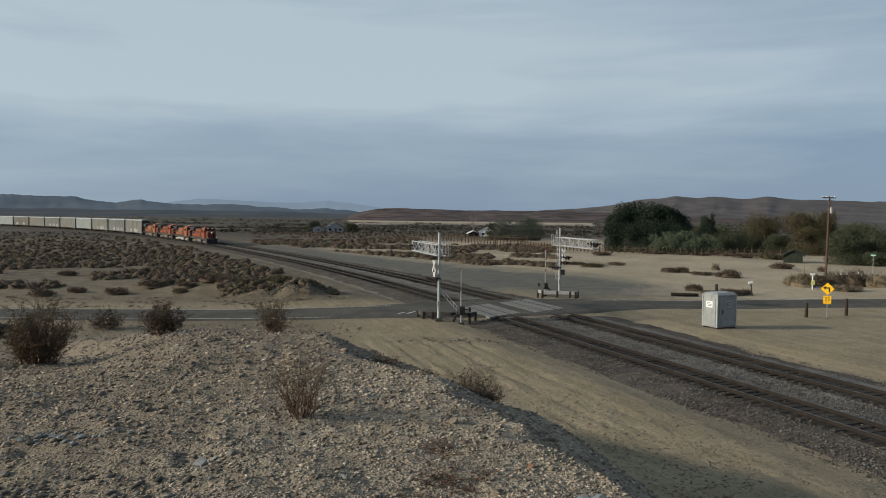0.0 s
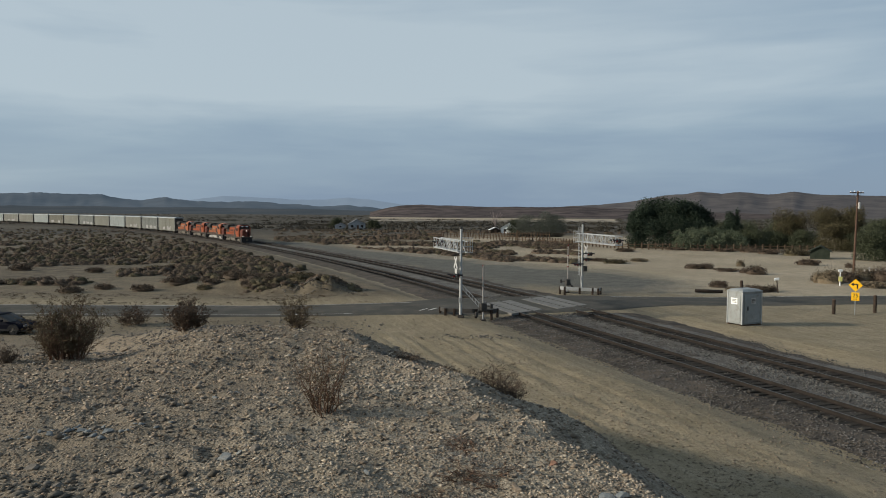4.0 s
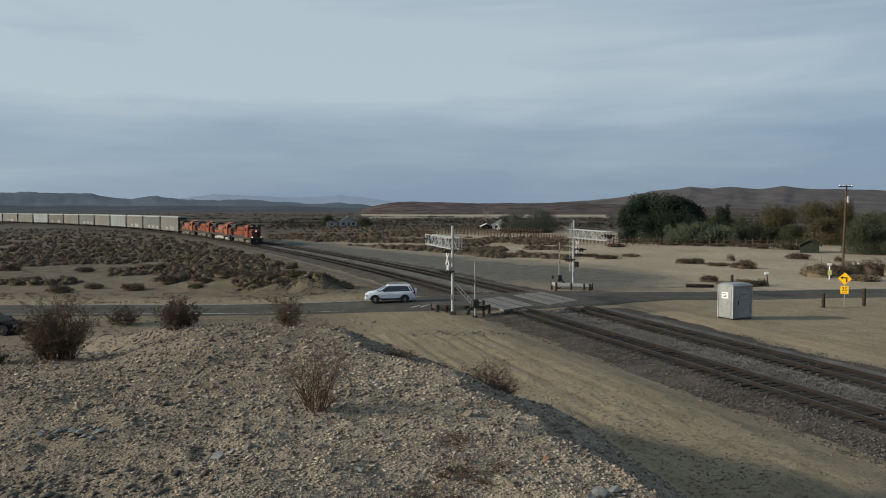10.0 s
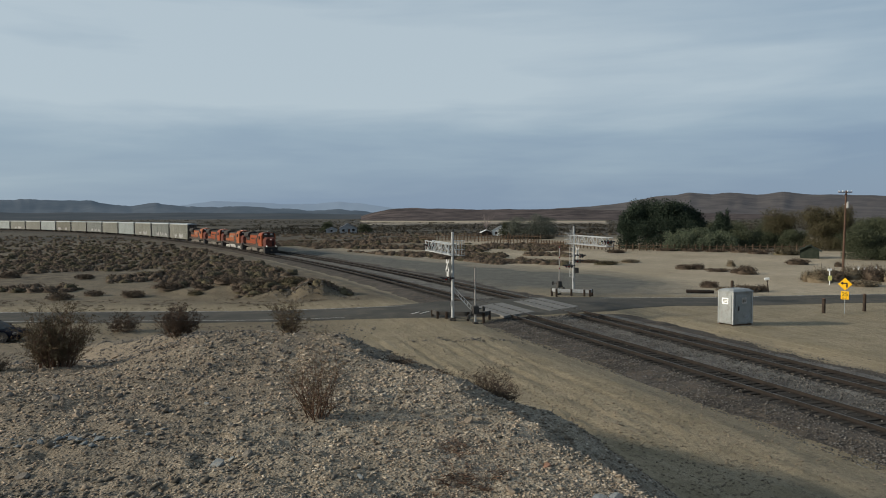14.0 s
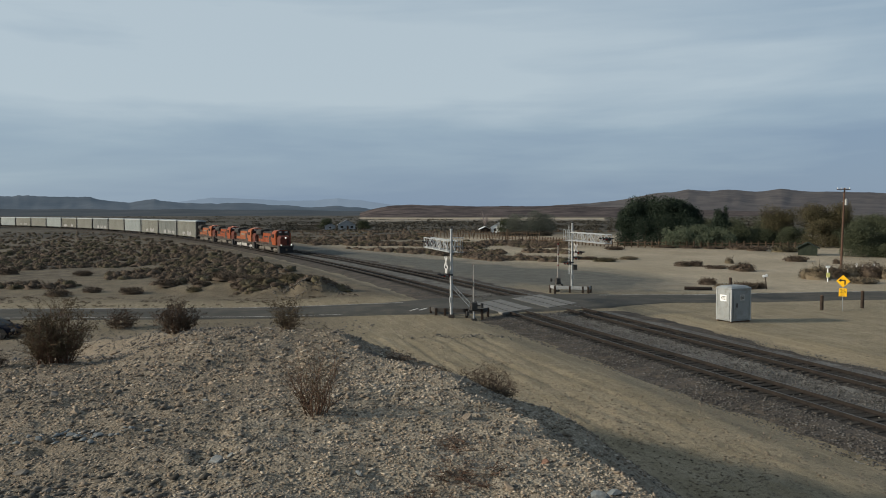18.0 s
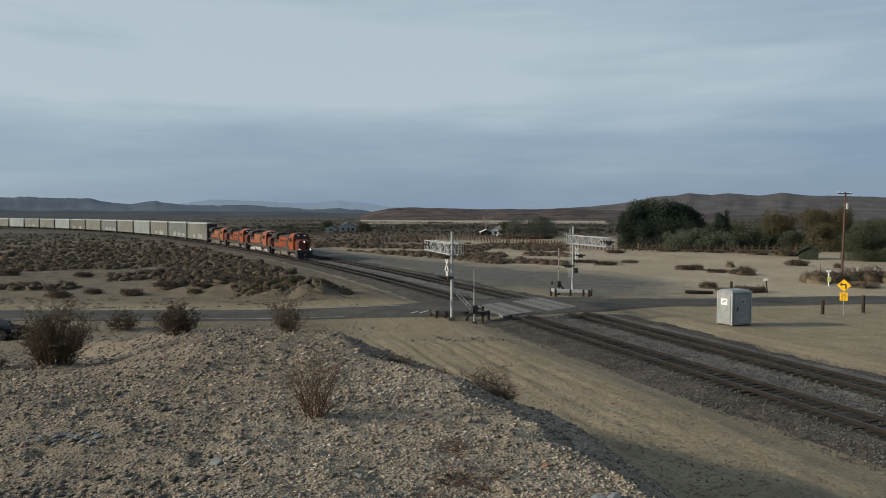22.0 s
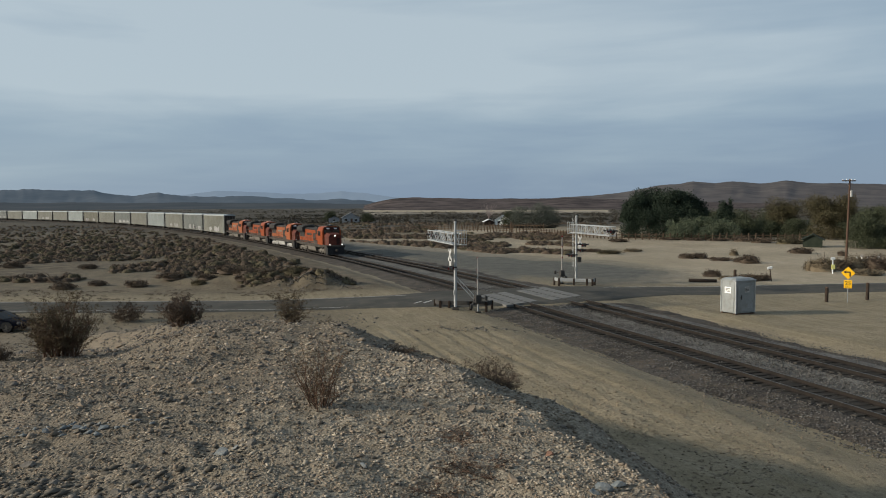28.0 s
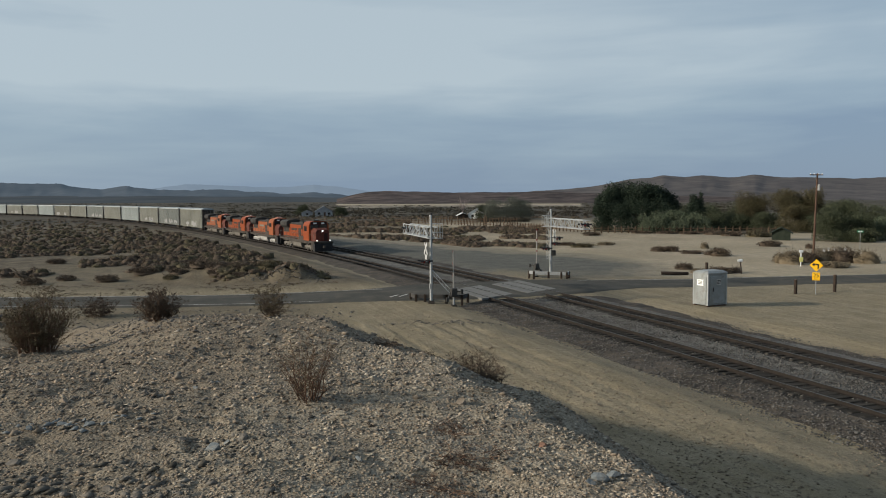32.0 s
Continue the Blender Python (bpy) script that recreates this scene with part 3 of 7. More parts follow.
    l.new(vor.outputs["Distance"], inv.inputs[1])
    l.new(inv.outputs[0], up.inputs[0])
    l.new(sep.outputs["Red"], up.inputs[1])
    l.new(up.outputs[0], b2.inputs["Height"])
    l.new(b1.outputs[0], b2.inputs["Normal"])
    l.new(b2.outputs[0], p.inputs["Normal"])
    return m


def inside(poly, x, y):
    ok = np.zeros(len(x), bool)
    j = len(poly) - 1
    for i in range(len(poly)):
        (xi, yi), (xj, yj) = poly[i], poly[j]
        ok ^= ((yi > y) != (yj > y)) & (x < (xj - xi) * (y - yi) / (yj - yi + 1e-9) + xi)
        j = i
    return ok


GREY_PAD = ((1, 82), (-6, 104), (-24, 142), (-52, 205), (-40, 205), (-27, 178), (5, 126), (25, 101), (29, 90), (25, 79), (14, 75))


def zones(x, y):
    """How much of a place is berm gravel, grey stone chippings and shrub litter."""
    bz, top = berm(x, y)
    jx, jy = x + 2.0 * _hash_noise(x, y, 6, 11), y + 2.5 * _hash_noise(x, y, 5, 12)
    pad = sum(inside(GREY_PAD, jx + a * 4.5, jy + b * 5.0).astype(float) for a, b in ((0, 0), (1, 0), (-1, 0), (0, 1), (0, -1), (0.5, 0.5), (-0.5, -0.5))) / 7
    side, s = near_track(x, y)
    off = np.where(side < 0, -side, np.clip(side - TRACK_GAP, 0, None))
    apron = smooth(7.5, 3.6, off + 2.5 * _hash_noise(x, y, 2, 13)) * 0.22
    far = smooth(90, 260, np.hypot(x, y))
    left = smooth(-4.0, -5.5, side) * (side > -9e3) * smooth(66, 72, y)
    _, wash = zones_extra(x, y)
    foot = ((x < -4) & (y > 20) & (y < 60)).astype(float) * smooth(-4, -10, x)
    heap = smooth(7, 3, np.hypot((x + 15) / 1.8, y - 75.5))
    scrub = (1 - wash) * np.clip(0.95 * left + heap + 1.0 * far + 0.7 * foot, 0, 1) * (0.85 + 0.15 * _hash_noise(x, y, 14, 14))
    return np.clip(np.maximum(smooth(0.15, 0.9, bz), 0.75 * foot * smooth(54, 44, y)), 0, 1), np.clip(np.maximum(pad * 0.9, apron), 0, 1), np.clip(scrub, 0, 1)


def zones_extra(x, y):
    """Pale chippings on the berm; pale wind-blown sand on the flat and on a far wash."""
    chips = smooth(-3.2, -0.6, x + 0.7 * _hash_noise(x, y, 1.7, 15)) * smooth(17, 9, y) * (0.75 + 0.35 * _hash_noise(x, y, 0.8, 16))
    side, s = near_track(x, y)
    px = 784 + 1310 * x / np.maximum(y, 1)
    sand = ((side > 13) & (y > 76)).astype(float) * smooth(11, 20, side - 5 * _hash_noise(x, y, 12, 17)) * np.where(px > 770, smooth(300, 235, y), smooth(250, 150, y))
    wash = ((px > 640) & (px < 1075)).astype(float) * smooth(0.55, 0.2, np.abs(y - 980 + 0.5 * (px - 850)) / 420)
    return np.clip(chips, 0, 1), np.clip(np.maximum(sand * (0.75 + 0.3 * _hash_noise(x, y, 8, 18)), wash), 0, 1)


def build_ground():
    r = [0.25]
    while r[-1] < 4900:
        r.append(r[-1] * (1.017 if r[-1] < 3.5 else 1.0085 if r[-1] < 60 else 1.017 if r[-1] < 240 else 1.05))
    r = np.array(r)
    a = np.concatenate([np.linspace(-42, 42, 440), np.linspace(42, 318, 70)[1:-1]])
    a = np.radians(a)
    rr, aa = np.meshgrid(r, a, indexing="ij")
    x, y = (rr * np.sin(aa)).ravel(), (rr * np.cos(aa)).ravel()
    z = ground_z(x, y)
    nr, na = len(r), len(a)
    i = np.arange(nr - 1)[:, None] * na
    j = np.arange(na)[None]
    f = np.stack([i + j, i + (j + 1) % na, i + na + (j + 1) % na, i + na + j], -1).reshape(-1, 4)
    v = np.stack([x, y, z], -1)
    v = np.concatenate([v, [[0, 0, float(ground_z(np.zeros(1), np.zeros(1))[0])]]])
    me = soup("ground", v, f[:, ::-1], ground_material())
    bm = bmesh.new()
    bm.from_mesh(me)
    bm.verts.ensure_lookup_table()
    mid = bm.verts[len(v) - 1]
    for q in range(na):
        bm.faces.new((bm.verts[q], bm.verts[(q + 1) % na], mid))
    bmesh.ops.recalc_face_normals(bm, faces=bm.faces)
    bm.to_mesh(me)
    bm.free()
    att = me.color_attributes.new("zone", "FLOAT_COLOR", "POINT")
    g, p, s = zones(x, y)
    col = np.ones((len(v), 4), np.float32)
    col[:-1, 0], col[:-1, 1], col[:-1, 2] = g, p, s
    att.data.foreach_set("color", col.ravel())
    att = me.color_attributes.new("zone_extra", "FLOAT_COLOR", "POINT")
    ch, sd = zones_extra(x, y)
    col[:-1, 0], col[:-1, 1], col[:-1, 2] = ch, sd, smooth(170, 340, np.hypot(x, y))
    att.data.foreach_set("color", col.ravel())
    me.shade_smooth()
    return tagged(new("ground", me), "dry tan desert ground with stony berm and sandy flats", "ground", kind="structure")


build_ground()


def ribbon(xs, ys, zs, th_x, th_y, offs, lifts):
    """A strip along a line: rows of points at sideways offsets."""
    offs, lifts = np.asarray(offs), np.asarray(lifts)
    vx = xs[:, None] + th_x[:, None] * offs
    vy = ys[:, None] + th_y[:, None] * offs
    vz = zs[:, None] + lifts[None]
    n, k = len(xs), len(offs)
    i = np.arange(n - 1)[:, None] * k
    j = np.arange(k - 1)[None]
    f = np.stack([i + j, i + j + 1, i + k + j + 1, i + k + j], -1).reshape(-1, 4)
    return np.stack([vx, vy, vz], -1).reshape(-1, 3), f


def build_road():
    xs = np.concatenate([np.arange(-400, -60, 8.0), np.arange(-60, 90, 0.5), np.arange(90, 600, 10.0)])
    ys = road_y(xs)
    dx, dy = np.gradient(xs), np.gradient(ys)
    ln = np.hypot(dx, dy)
    nx, ny = -dy / ln, dx / ln
    offs = np.array((-3.9, -3.5, -3.1, -1.55, 0, 1.55, 3.1, 3.5, 3.9))
    sd, _ = near_track(xs, ys)
    wide = 1 + 0.38 * smooth(11, 3, np.where(sd < 0, -sd, np.clip(sd - TRACK_GAP, 0, None)))[:, None]
    px, py = xs[:, None] + nx[:, None] * offs * wide, ys[:, None] + ny[:, None] * offs * wide
    side, s = near_track(px, py)
    lv = road_level(px.ravel(), py.ravel(), side, rail_z(s)).reshape(px.shape)
    off = np.where(side < 0, -side, np.clip(side - TRACK_GAP, 0, None)).reshape(px.shape)
    lv = lv + np.array((0, -0.05, 0.0, 0.03, 0.05, 0.03, 0.0, -0.05, 0)) * smooth(1, 8, off) + np.array((-0.5, 0, 0, 0, 0, 0, 0, 0, -0.5))
    edge = 0.18 * _hash_noise(px.ravel(), py.ravel(), 2.3, 21).reshape(px.shape) * np.array((1, 1, 0, 0, 0, 0, 0, 1, 1))
    py = py + edge
    n, k = px.shape
    i = np.arange(n - 1)[:, None] * k
    j = np.arange(k - 1)[None]
    f = np.stack([i + j, i + j + 1, i + k + j + 1, i + k + j], -1).reshape(-1, 4)
    road = tagged(new("road", soup("road", np.stack([px, py, lv], -1).reshape(-1, 3), f[:, ::-1], M["asphalt"])),
                  "two-lane worn asphalt road over the railway", "road", kind="structure")
    road.data.shade_smooth()

    def at_road(x, off):
        y = float(road_y(x))
        t = math.atan2(float(road_y(x + 0.5)) - float(road_y(x - 0.5)), 1.0)
        qx, qy = x - math.sin(t) * off, y + math.cos(t) * off
        sd, ss = near_track(np.array([qx]), np.array([qy]))
        z = float(road_level(np.array([qx]), np.array([qy]), sd, rail_z(ss))[0])
        return qx, qy, z, t

    def painted(name, x0, x1, off, w, step=1.0):
        b = B()
        pts = []
        for x in np.arange(x0, x1 + 0.01, step):
            qx, qy, z, t = at_road(float(x), off)
            z += 0.05 - 0.0156 * abs(off) + 0.012
            pts.append([(qx + math.sin(t) * w / 2, qy - math.cos(t) * w / 2, z), (qx - math.sin(t) * w / 2, qy + math.cos(t) * w / 2, z)])
        b.loft(pts, closed=False, caps=False)
        return part(name, b, M["paint_white"], road)
    painted("edge_line", -90, -3, 2.8, 0.12)
    painted("edge_line", 16, 80, 2.8, 0.12)
    painted("edge_line", -60, -8, -2.8, 0.10)
    # letters of the crossing warning, worn to short bars
    for x in (-2.5, -1.8):
        b = B()
        qx, qy, z, t = at_road(x, -1.9)
        b.at(Matrix.Translation((qx, qy, z + 0.038)) @ Matrix.Rotation(t - 0.6, 4, "Z")).box(0, 0, 0, 0.16, 1.5, 0.012)
        part("painted_bar", b, M["paint_white"], road)
    return road


build_road()


# ---------------------------------------------------------------- railway
def build_ballast():
    s = np.concatenate([np.arange(-120, 160, 0.5), np.arange(160, 800, 3.0)])
    x, y, z, th = track_at(s)
    offs = (-4.1, -3.6, -3.0, -2.3, -1.5, 0, 1.5, 2.2, 2.6, 3.0, 3.7, 5.2, 6.7, 7.6, 8.8, 10.2)
    lift = (-0.49, -0.42, -0.34, -0.26, -0.22, -0.22, -0.22, -0.25, -0.27, -0.25, -0.22, -0.22, -0.22, -0.27, -0.37, -0.47)
    v, f = ribbon(x, y, z, np.cos(th), np.sin(th), offs, lift)
    rim = np.tile(np.array((1.3, 1.0, 0.4) + (0,) * 10 + (0.4, 1.0, 1.3)), len(s))
    v[:, 2] += rim * (0.05 * _hash_noise(v[:, 0], v[:, 1], 2.1, 33) + 0.07 * _hash_noise(v[:, 0], v[:, 1], 5.5, 34))
    v[:, 2] += 0.035 * _hash_noise(v[:, 0], v[:, 1], 0.9, 31) + 0.02 * _hash_noise(v[:, 0], v[:, 1], 0.33, 32)
    me = soup("ballast", v, f, M["ballast"])
    me.materials.append(M["ballast_dirty"])
    me.materials.append(M["ballast_brown"])
    kind = np.array((2, 2, 2, 2, 1, 1, 0, 0, 0, 0, 1, 1, 0, 2, 2), np.int32)
    me.polygons.foreach_set("material_index", np.tile(kind, len(s) - 1))
    me.shade_smooth()
    return tagged(new("ballast_bed", me), "grey-brown crushed stone ballast under two tracks", "ballast", kind="structure")


build_ballast()

RAIL_PROFILE = ((-0.036, 0.0), (0.036, 0.0), (0.036, -0.035), (0.010, -0.05), (0.010, -0.145), (0.07, -0.165), (0.07, -0.175), (-0.07, -0.175), (-0.07, -0.165), (-0.010, -0.145), (-0.010, -0.05), (-0.036, -0.035))


def build_track(name, side, label):
    tr = thing(name, label, "railway track", group="railway tracks", kind="structure")
    s = np.concatenate([np.arange(-120, 200, 2.0), np.arange(200, 800, 8.0)])
    for g in (-0.75, 0.75):
        x, y, z, th = track_at(s, side + g)
        b = B()
        b.loft([[(x[i] + u * math.cos(th[i]), y[i] + u * math.sin(th[i]), z[i] + w) for u, w in RAIL_PROFILE] for i in range(len(s))])
        rail = part("rail", b, M["rail"], tr)
        b = B()
        b.loft([[(x[i] + u * math.cos(th[i]), y[i] + u * math.sin(th[i]), z[i] + w) for u, w in ((-0.03, 0.0005), (0.03, 0.0005), (0.03, 0.004), (-0.03, 0.004))] for i in range(len(s))])
        part("rail_head", b, M["railhead"], rail, "worn bright running surface")
    return tr


TRACK_A = build_track("railway_track", 0.0, "main track with rusty rails on weathered wooden ties, nearer the dirt road")
TRACK_B = build_track("railway_track", TRACK_GAP, "second main track with rusty rails on wooden ties")


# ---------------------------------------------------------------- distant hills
def hill_material(name, a, b, haze, haze_glow, scale):
    # Aerial haze is painted on: a faint even glow over the hill's own colour.
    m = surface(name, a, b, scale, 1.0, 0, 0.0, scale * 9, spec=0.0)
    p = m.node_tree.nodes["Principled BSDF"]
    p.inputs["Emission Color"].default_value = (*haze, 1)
    p.inputs["Emission Strength"].default_value = haze_glow
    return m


def ridge(name, label, dist, depth, profile, mat, rough, foot=377.0, seed=0, f=1310.0, carve=0.06):
    """A range of hills with the given skyline: bearings (in 1310ths) and heights over the level."""
    bx = np.array([p[0] for p in profile], float)
    bz = np.array([p[1] for p in profile], float)
    u = np.linspace(bx[0], bx[-1], 420)
    h = np.interp(u, bx, bz)
    teeth = rough * (_hash_noise(u, u * 0, 23, seed) + 0.6 * _hash_noise(u, u * 0, 9, seed + 1) + 0.35 * _hash_noise(u, u * 0, 4, seed + 6)) * np.clip(h / 12, 0.15, 1)
    rows = 26
    v = []
    for k in range(rows):
        t = k / (rows - 1)
        rise = (t / 0.7) if t < 0.7 else 1 - (t - 0.7) / 0.3 * 0.9
        d = dist + depth * (t - 0.7)
        gul = 1 + carve * (_hash_noise(u + 55 * t, np.full_like(u, t * 160), 34, seed + 2) + 0.5 * _hash_noise(u - 30 * t, np.full_like(u, t * 90), 13, seed + 3)) * min(1, abs(t - 0.7) / 0.3) * (1 if t < 0.7 else 0)
        prof = (rise ** 1.25 if t < 0.7 else rise) * gul
        z = EYE + dist * (h + teeth * min(1.0, t / 0.7) ** 6 + 2) / f * prof - 2 * dist / f * 1.0 - EYE * (1 - prof)
        v.append(np.stack([(u - 784) / f * d, np.full_like(u, d), np.where(t in (0, 1), -3, z)], -1))
    v = np.concatenate(v)
    n = len(u)
    i = np.arange(rows - 1)[:, None] * n
    j = np.arange(n - 1)[None]
    fc = np.stack([i + j, i + j + 1, i + n + j + 1, i + n + j], -1).reshape(-1, 4)
    me = soup(name, v, fc, mat)
    me.shade_smooth()
    return tagged(new(name, me), label, "hill", kind="structure")


# Further ranges get bluer colours, most a stronger glow, to imitate haze.
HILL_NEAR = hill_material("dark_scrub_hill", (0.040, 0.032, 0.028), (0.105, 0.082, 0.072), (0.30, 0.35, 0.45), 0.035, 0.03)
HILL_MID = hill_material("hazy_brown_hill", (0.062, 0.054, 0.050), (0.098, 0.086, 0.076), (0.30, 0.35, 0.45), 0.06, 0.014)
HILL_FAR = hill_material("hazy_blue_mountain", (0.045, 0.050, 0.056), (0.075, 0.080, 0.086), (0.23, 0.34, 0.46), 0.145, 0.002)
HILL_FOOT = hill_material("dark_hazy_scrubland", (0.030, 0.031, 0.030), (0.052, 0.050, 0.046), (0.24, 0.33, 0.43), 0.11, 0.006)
HILL_PALE = hill_material("haze_pale_mountain", (0.05, 0.06, 0.07), (0.07, 0.08, 0.09), (0.30, 0.40, 0.52), 0.50, 0.0015)
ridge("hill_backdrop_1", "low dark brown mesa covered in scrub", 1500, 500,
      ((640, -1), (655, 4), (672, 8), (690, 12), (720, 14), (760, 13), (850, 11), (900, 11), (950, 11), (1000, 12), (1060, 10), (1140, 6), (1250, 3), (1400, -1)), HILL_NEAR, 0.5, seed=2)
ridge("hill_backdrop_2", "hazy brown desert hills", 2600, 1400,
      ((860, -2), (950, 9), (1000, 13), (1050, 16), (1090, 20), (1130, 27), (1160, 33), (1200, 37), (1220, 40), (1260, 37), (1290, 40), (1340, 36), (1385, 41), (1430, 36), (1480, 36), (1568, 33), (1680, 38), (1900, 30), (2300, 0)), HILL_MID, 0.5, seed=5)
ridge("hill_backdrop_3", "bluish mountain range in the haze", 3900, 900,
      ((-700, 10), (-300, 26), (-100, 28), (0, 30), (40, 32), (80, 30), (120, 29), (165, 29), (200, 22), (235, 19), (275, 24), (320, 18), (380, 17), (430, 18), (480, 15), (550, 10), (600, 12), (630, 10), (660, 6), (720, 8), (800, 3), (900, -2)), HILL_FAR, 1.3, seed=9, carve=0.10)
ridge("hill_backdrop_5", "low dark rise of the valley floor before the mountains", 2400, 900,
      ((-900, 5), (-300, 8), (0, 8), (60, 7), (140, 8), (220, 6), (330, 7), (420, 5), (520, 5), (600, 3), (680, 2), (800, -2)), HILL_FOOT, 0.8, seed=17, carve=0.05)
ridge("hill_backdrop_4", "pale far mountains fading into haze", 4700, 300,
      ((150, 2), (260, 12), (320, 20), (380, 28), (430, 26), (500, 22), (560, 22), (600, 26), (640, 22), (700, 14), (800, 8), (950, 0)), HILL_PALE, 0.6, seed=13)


def embankment():
    """A long low bank of pale earth across the valley floor."""
    u = np.linspace(640, 1085, 120)
    d = 690 + 0.12 * (u - 640)
    x, y = (u - 784) / 1310 * d, d
    rows = []
    for dy, z in ((-12, -0.4), (-3, 1.0), (0, 1.3), (14, 1.4), (26, -0.4)):
        zz = z * (0.80 + 0.45 * _hash_noise(u, u * 0 + dy * 0.2, 17, 77)) * smooth(640, 665, u) * smooth(1085, 1050, u)
        rows.append(np.stack([x, y + dy, zz - 0.1], -1))
    v = np.concatenate(rows)
    n = len(u)
    i = np.arange(4)[:, None] * n
    j = np.arange(n - 1)[None]
    f = np.stack([i + j, i + j + 1, i + n + j + 1, i + n + j], -1).reshape(-1, 4)
    m = surface("pale_bank_earth", (0.20, 0.17, 0.13), (0.27, 0.235, 0.185), 0.05, 0.95, 0, 0.2, 0.8, (0.11, 0.09, 0.065), 0.45)
    tagged(new("embankment", soup("embankment", v, f, m)), "long low bank of pale earth across the valley", "embankment", kind="structure")


embankment()

# ---------------------------------------------------------------- more materials
M["orange"] = surface("locomotive_orange", (0.235, 0.050, 0.012), (0.200, 0.041, 0.011), 0.6, 0.5, 0, 0.0, 9, (0.30, 0.08, 0.03), 0.25)
M["orange_faded"] = surface("faded_locomotive_orange", (0.250, 0.074, 0.025), (0.215, 0.060, 0.020), 0.6, 0.6, 0, 0.0, 9, (0.36, 0.12, 0.06), 0.35)
# Orange roof paint made paler and pinker: the sun's glint is in the colour.
M["roof_glint_pink"] = surface("glint_pink_cab_roof", (0.40, 0.17, 0.12), (0.46, 0.22, 0.16), 1.0, 0.6, 0, 0.0, 9)
M["nose_red"] = surface("dull_red_nose_paint", (0.100, 0.026, 0.016), (0.125, 0.034, 0.020), 0.8, 0.6, 0, 0.0, 9, (0.06, 0.02, 0.015), 0.4, spec=0.2)
M["maroon"] = surface("dark_maroon_paint", (0.030, 0.012, 0.010), (0.042, 0.016, 0.013), 0.8, 0.65, 0, 0.0, 9, spec=0.15)
M["soot"] = surface("sooty_black_roof", (0.022, 0.021, 0.020), (0.05, 0.046, 0.042), 0.8, 0.8, 0, 0.1, 12)
# Real grime on running gear; on autorack end doors it stands for gap shade.
M["grime_shade"] = surface("grimy_underframe_gap_shade", (0.035, 0.030, 0.026), (0.07, 0.06, 0.05), 1.2, 0.85, 0, 0.1, 14)
M["silver"] = surface("silver_paint", (0.375, 0.367, 0.345), (0.465, 0.458, 0.435), 0.9, 0.5, 0.2, 0.0, 12, (0.2, 0.17, 0.14), 0.45)
M["bogie_grey"] = surface("dusty_bogie", (0.105, 0.095, 0.081), (0.161, 0.147, 0.126), 1.2, 0.8, 0, 0.1, 14)
M["glass_dark"] = surface("dark_window_glass", (0.012, 0.014, 0.016), (0.02, 0.022, 0.024), 1, 0.08, 0, 0.0, 5, spec=0.8)
M["glass_tint"] = surface("dusty_tinted_glass", (0.008, 0.009, 0.010), (0.012, 0.013, 0.014), 1, 0.45, 0, 0.0, 5, spec=0.2)
M["lens_dull"] = surface("dull_lamp_lens", (0.06, 0.062, 0.065), (0.08, 0.08, 0.08), 5, 0.5, 0, 0, 20)
M["lamp_glow"] = surface("lit_headlamp", (0.9, 0.88, 0.8), (0.9, 0.88, 0.8), 1, 0.3, 0, 0, 5, emit=(1.0, 0.95, 0.86, 1.3))
M["cream"] = surface("autorack_cream", (0.148, 0.149, 0.128), (0.178, 0.179, 0.156), 0.25, 0.7, 0, 0.05, 5, (0.15, 0.14, 0.10), 0.35)
M["rack_grey"] = surface("autorack_grey", (0.128, 0.138, 0.129), (0.154, 0.164, 0.152), 0.25, 0.7, 0, 0.05, 5, (0.13, 0.12, 0.1), 0.35)
M["rack_silver"] = surface("autorack_bright_galvanised", (0.215, 0.238, 0.232), (0.255, 0.280, 0.272), 0.25, 0.55, 0.2, 0.05, 5, (0.22, 0.21, 0.18), 0.3)
M["rack_brown"] = surface("autorack_dull_tan", (0.121, 0.118, 0.096), (0.145, 0.142, 0.118), 0.25, 0.75, 0, 0.05, 5, (0.11, 0.1, 0.08), 0.4)
M["rack_roof"] = surface("autorack_roof_steel", (0.318, 0.332, 0.326), (0.382, 0.397, 0.391), 0.3, 0.5, 0.3, 0.05, 5)
M["spray"] = surface("spray_paint_white", (0.326, 0.317, 0.307), (0.278, 0.274, 0.269), 1.0, 0.6, 0, 0, 9)
M["tyre"] = surface("tyre_rubber", (0.02, 0.02, 0.02), (0.03, 0.03, 0.03), 4, 0.85, 0, 0.1, 60)
M["alloy_dull"] = surface("dusty_alloy_rim", (0.16, 0.16, 0.165), (0.22, 0.22, 0.225), 4, 0.5, 0.4, 0.0, 40)
M["car_white"] = surface("white_car_paint", (0.56, 0.60, 0.64), (0.61, 0.65, 0.69), 0.8, 0.25, 0.0, 0.0, 20, spec=0.6)
M["car_dark"] = surface("dark_blue_car_paint", (0.006, 0.007, 0.012), (0.008, 0.009, 0.015), 0.8, 0.6, 0.0, 0.0, 20, spec=0.03)
M["red_lens"] = surface("red_lens", (0.12, 0.008, 0.008), (0.14, 0.010, 0.010), 5, 0.25, 0, 0, 20)
M["clear_lens"] = surface("clear_lens", (0.6, 0.62, 0.62), (0.7, 0.7, 0.7), 5, 0.15, 0.3, 0, 20)
M["bungalow"] = surface("dull_galvanised_sheet", (0.232, 0.245, 0.238), (0.292, 0.305, 0.297), 0.8, 0.55, 0.25, 0.05, 16, (0.2, 0.195, 0.18), 0.4)


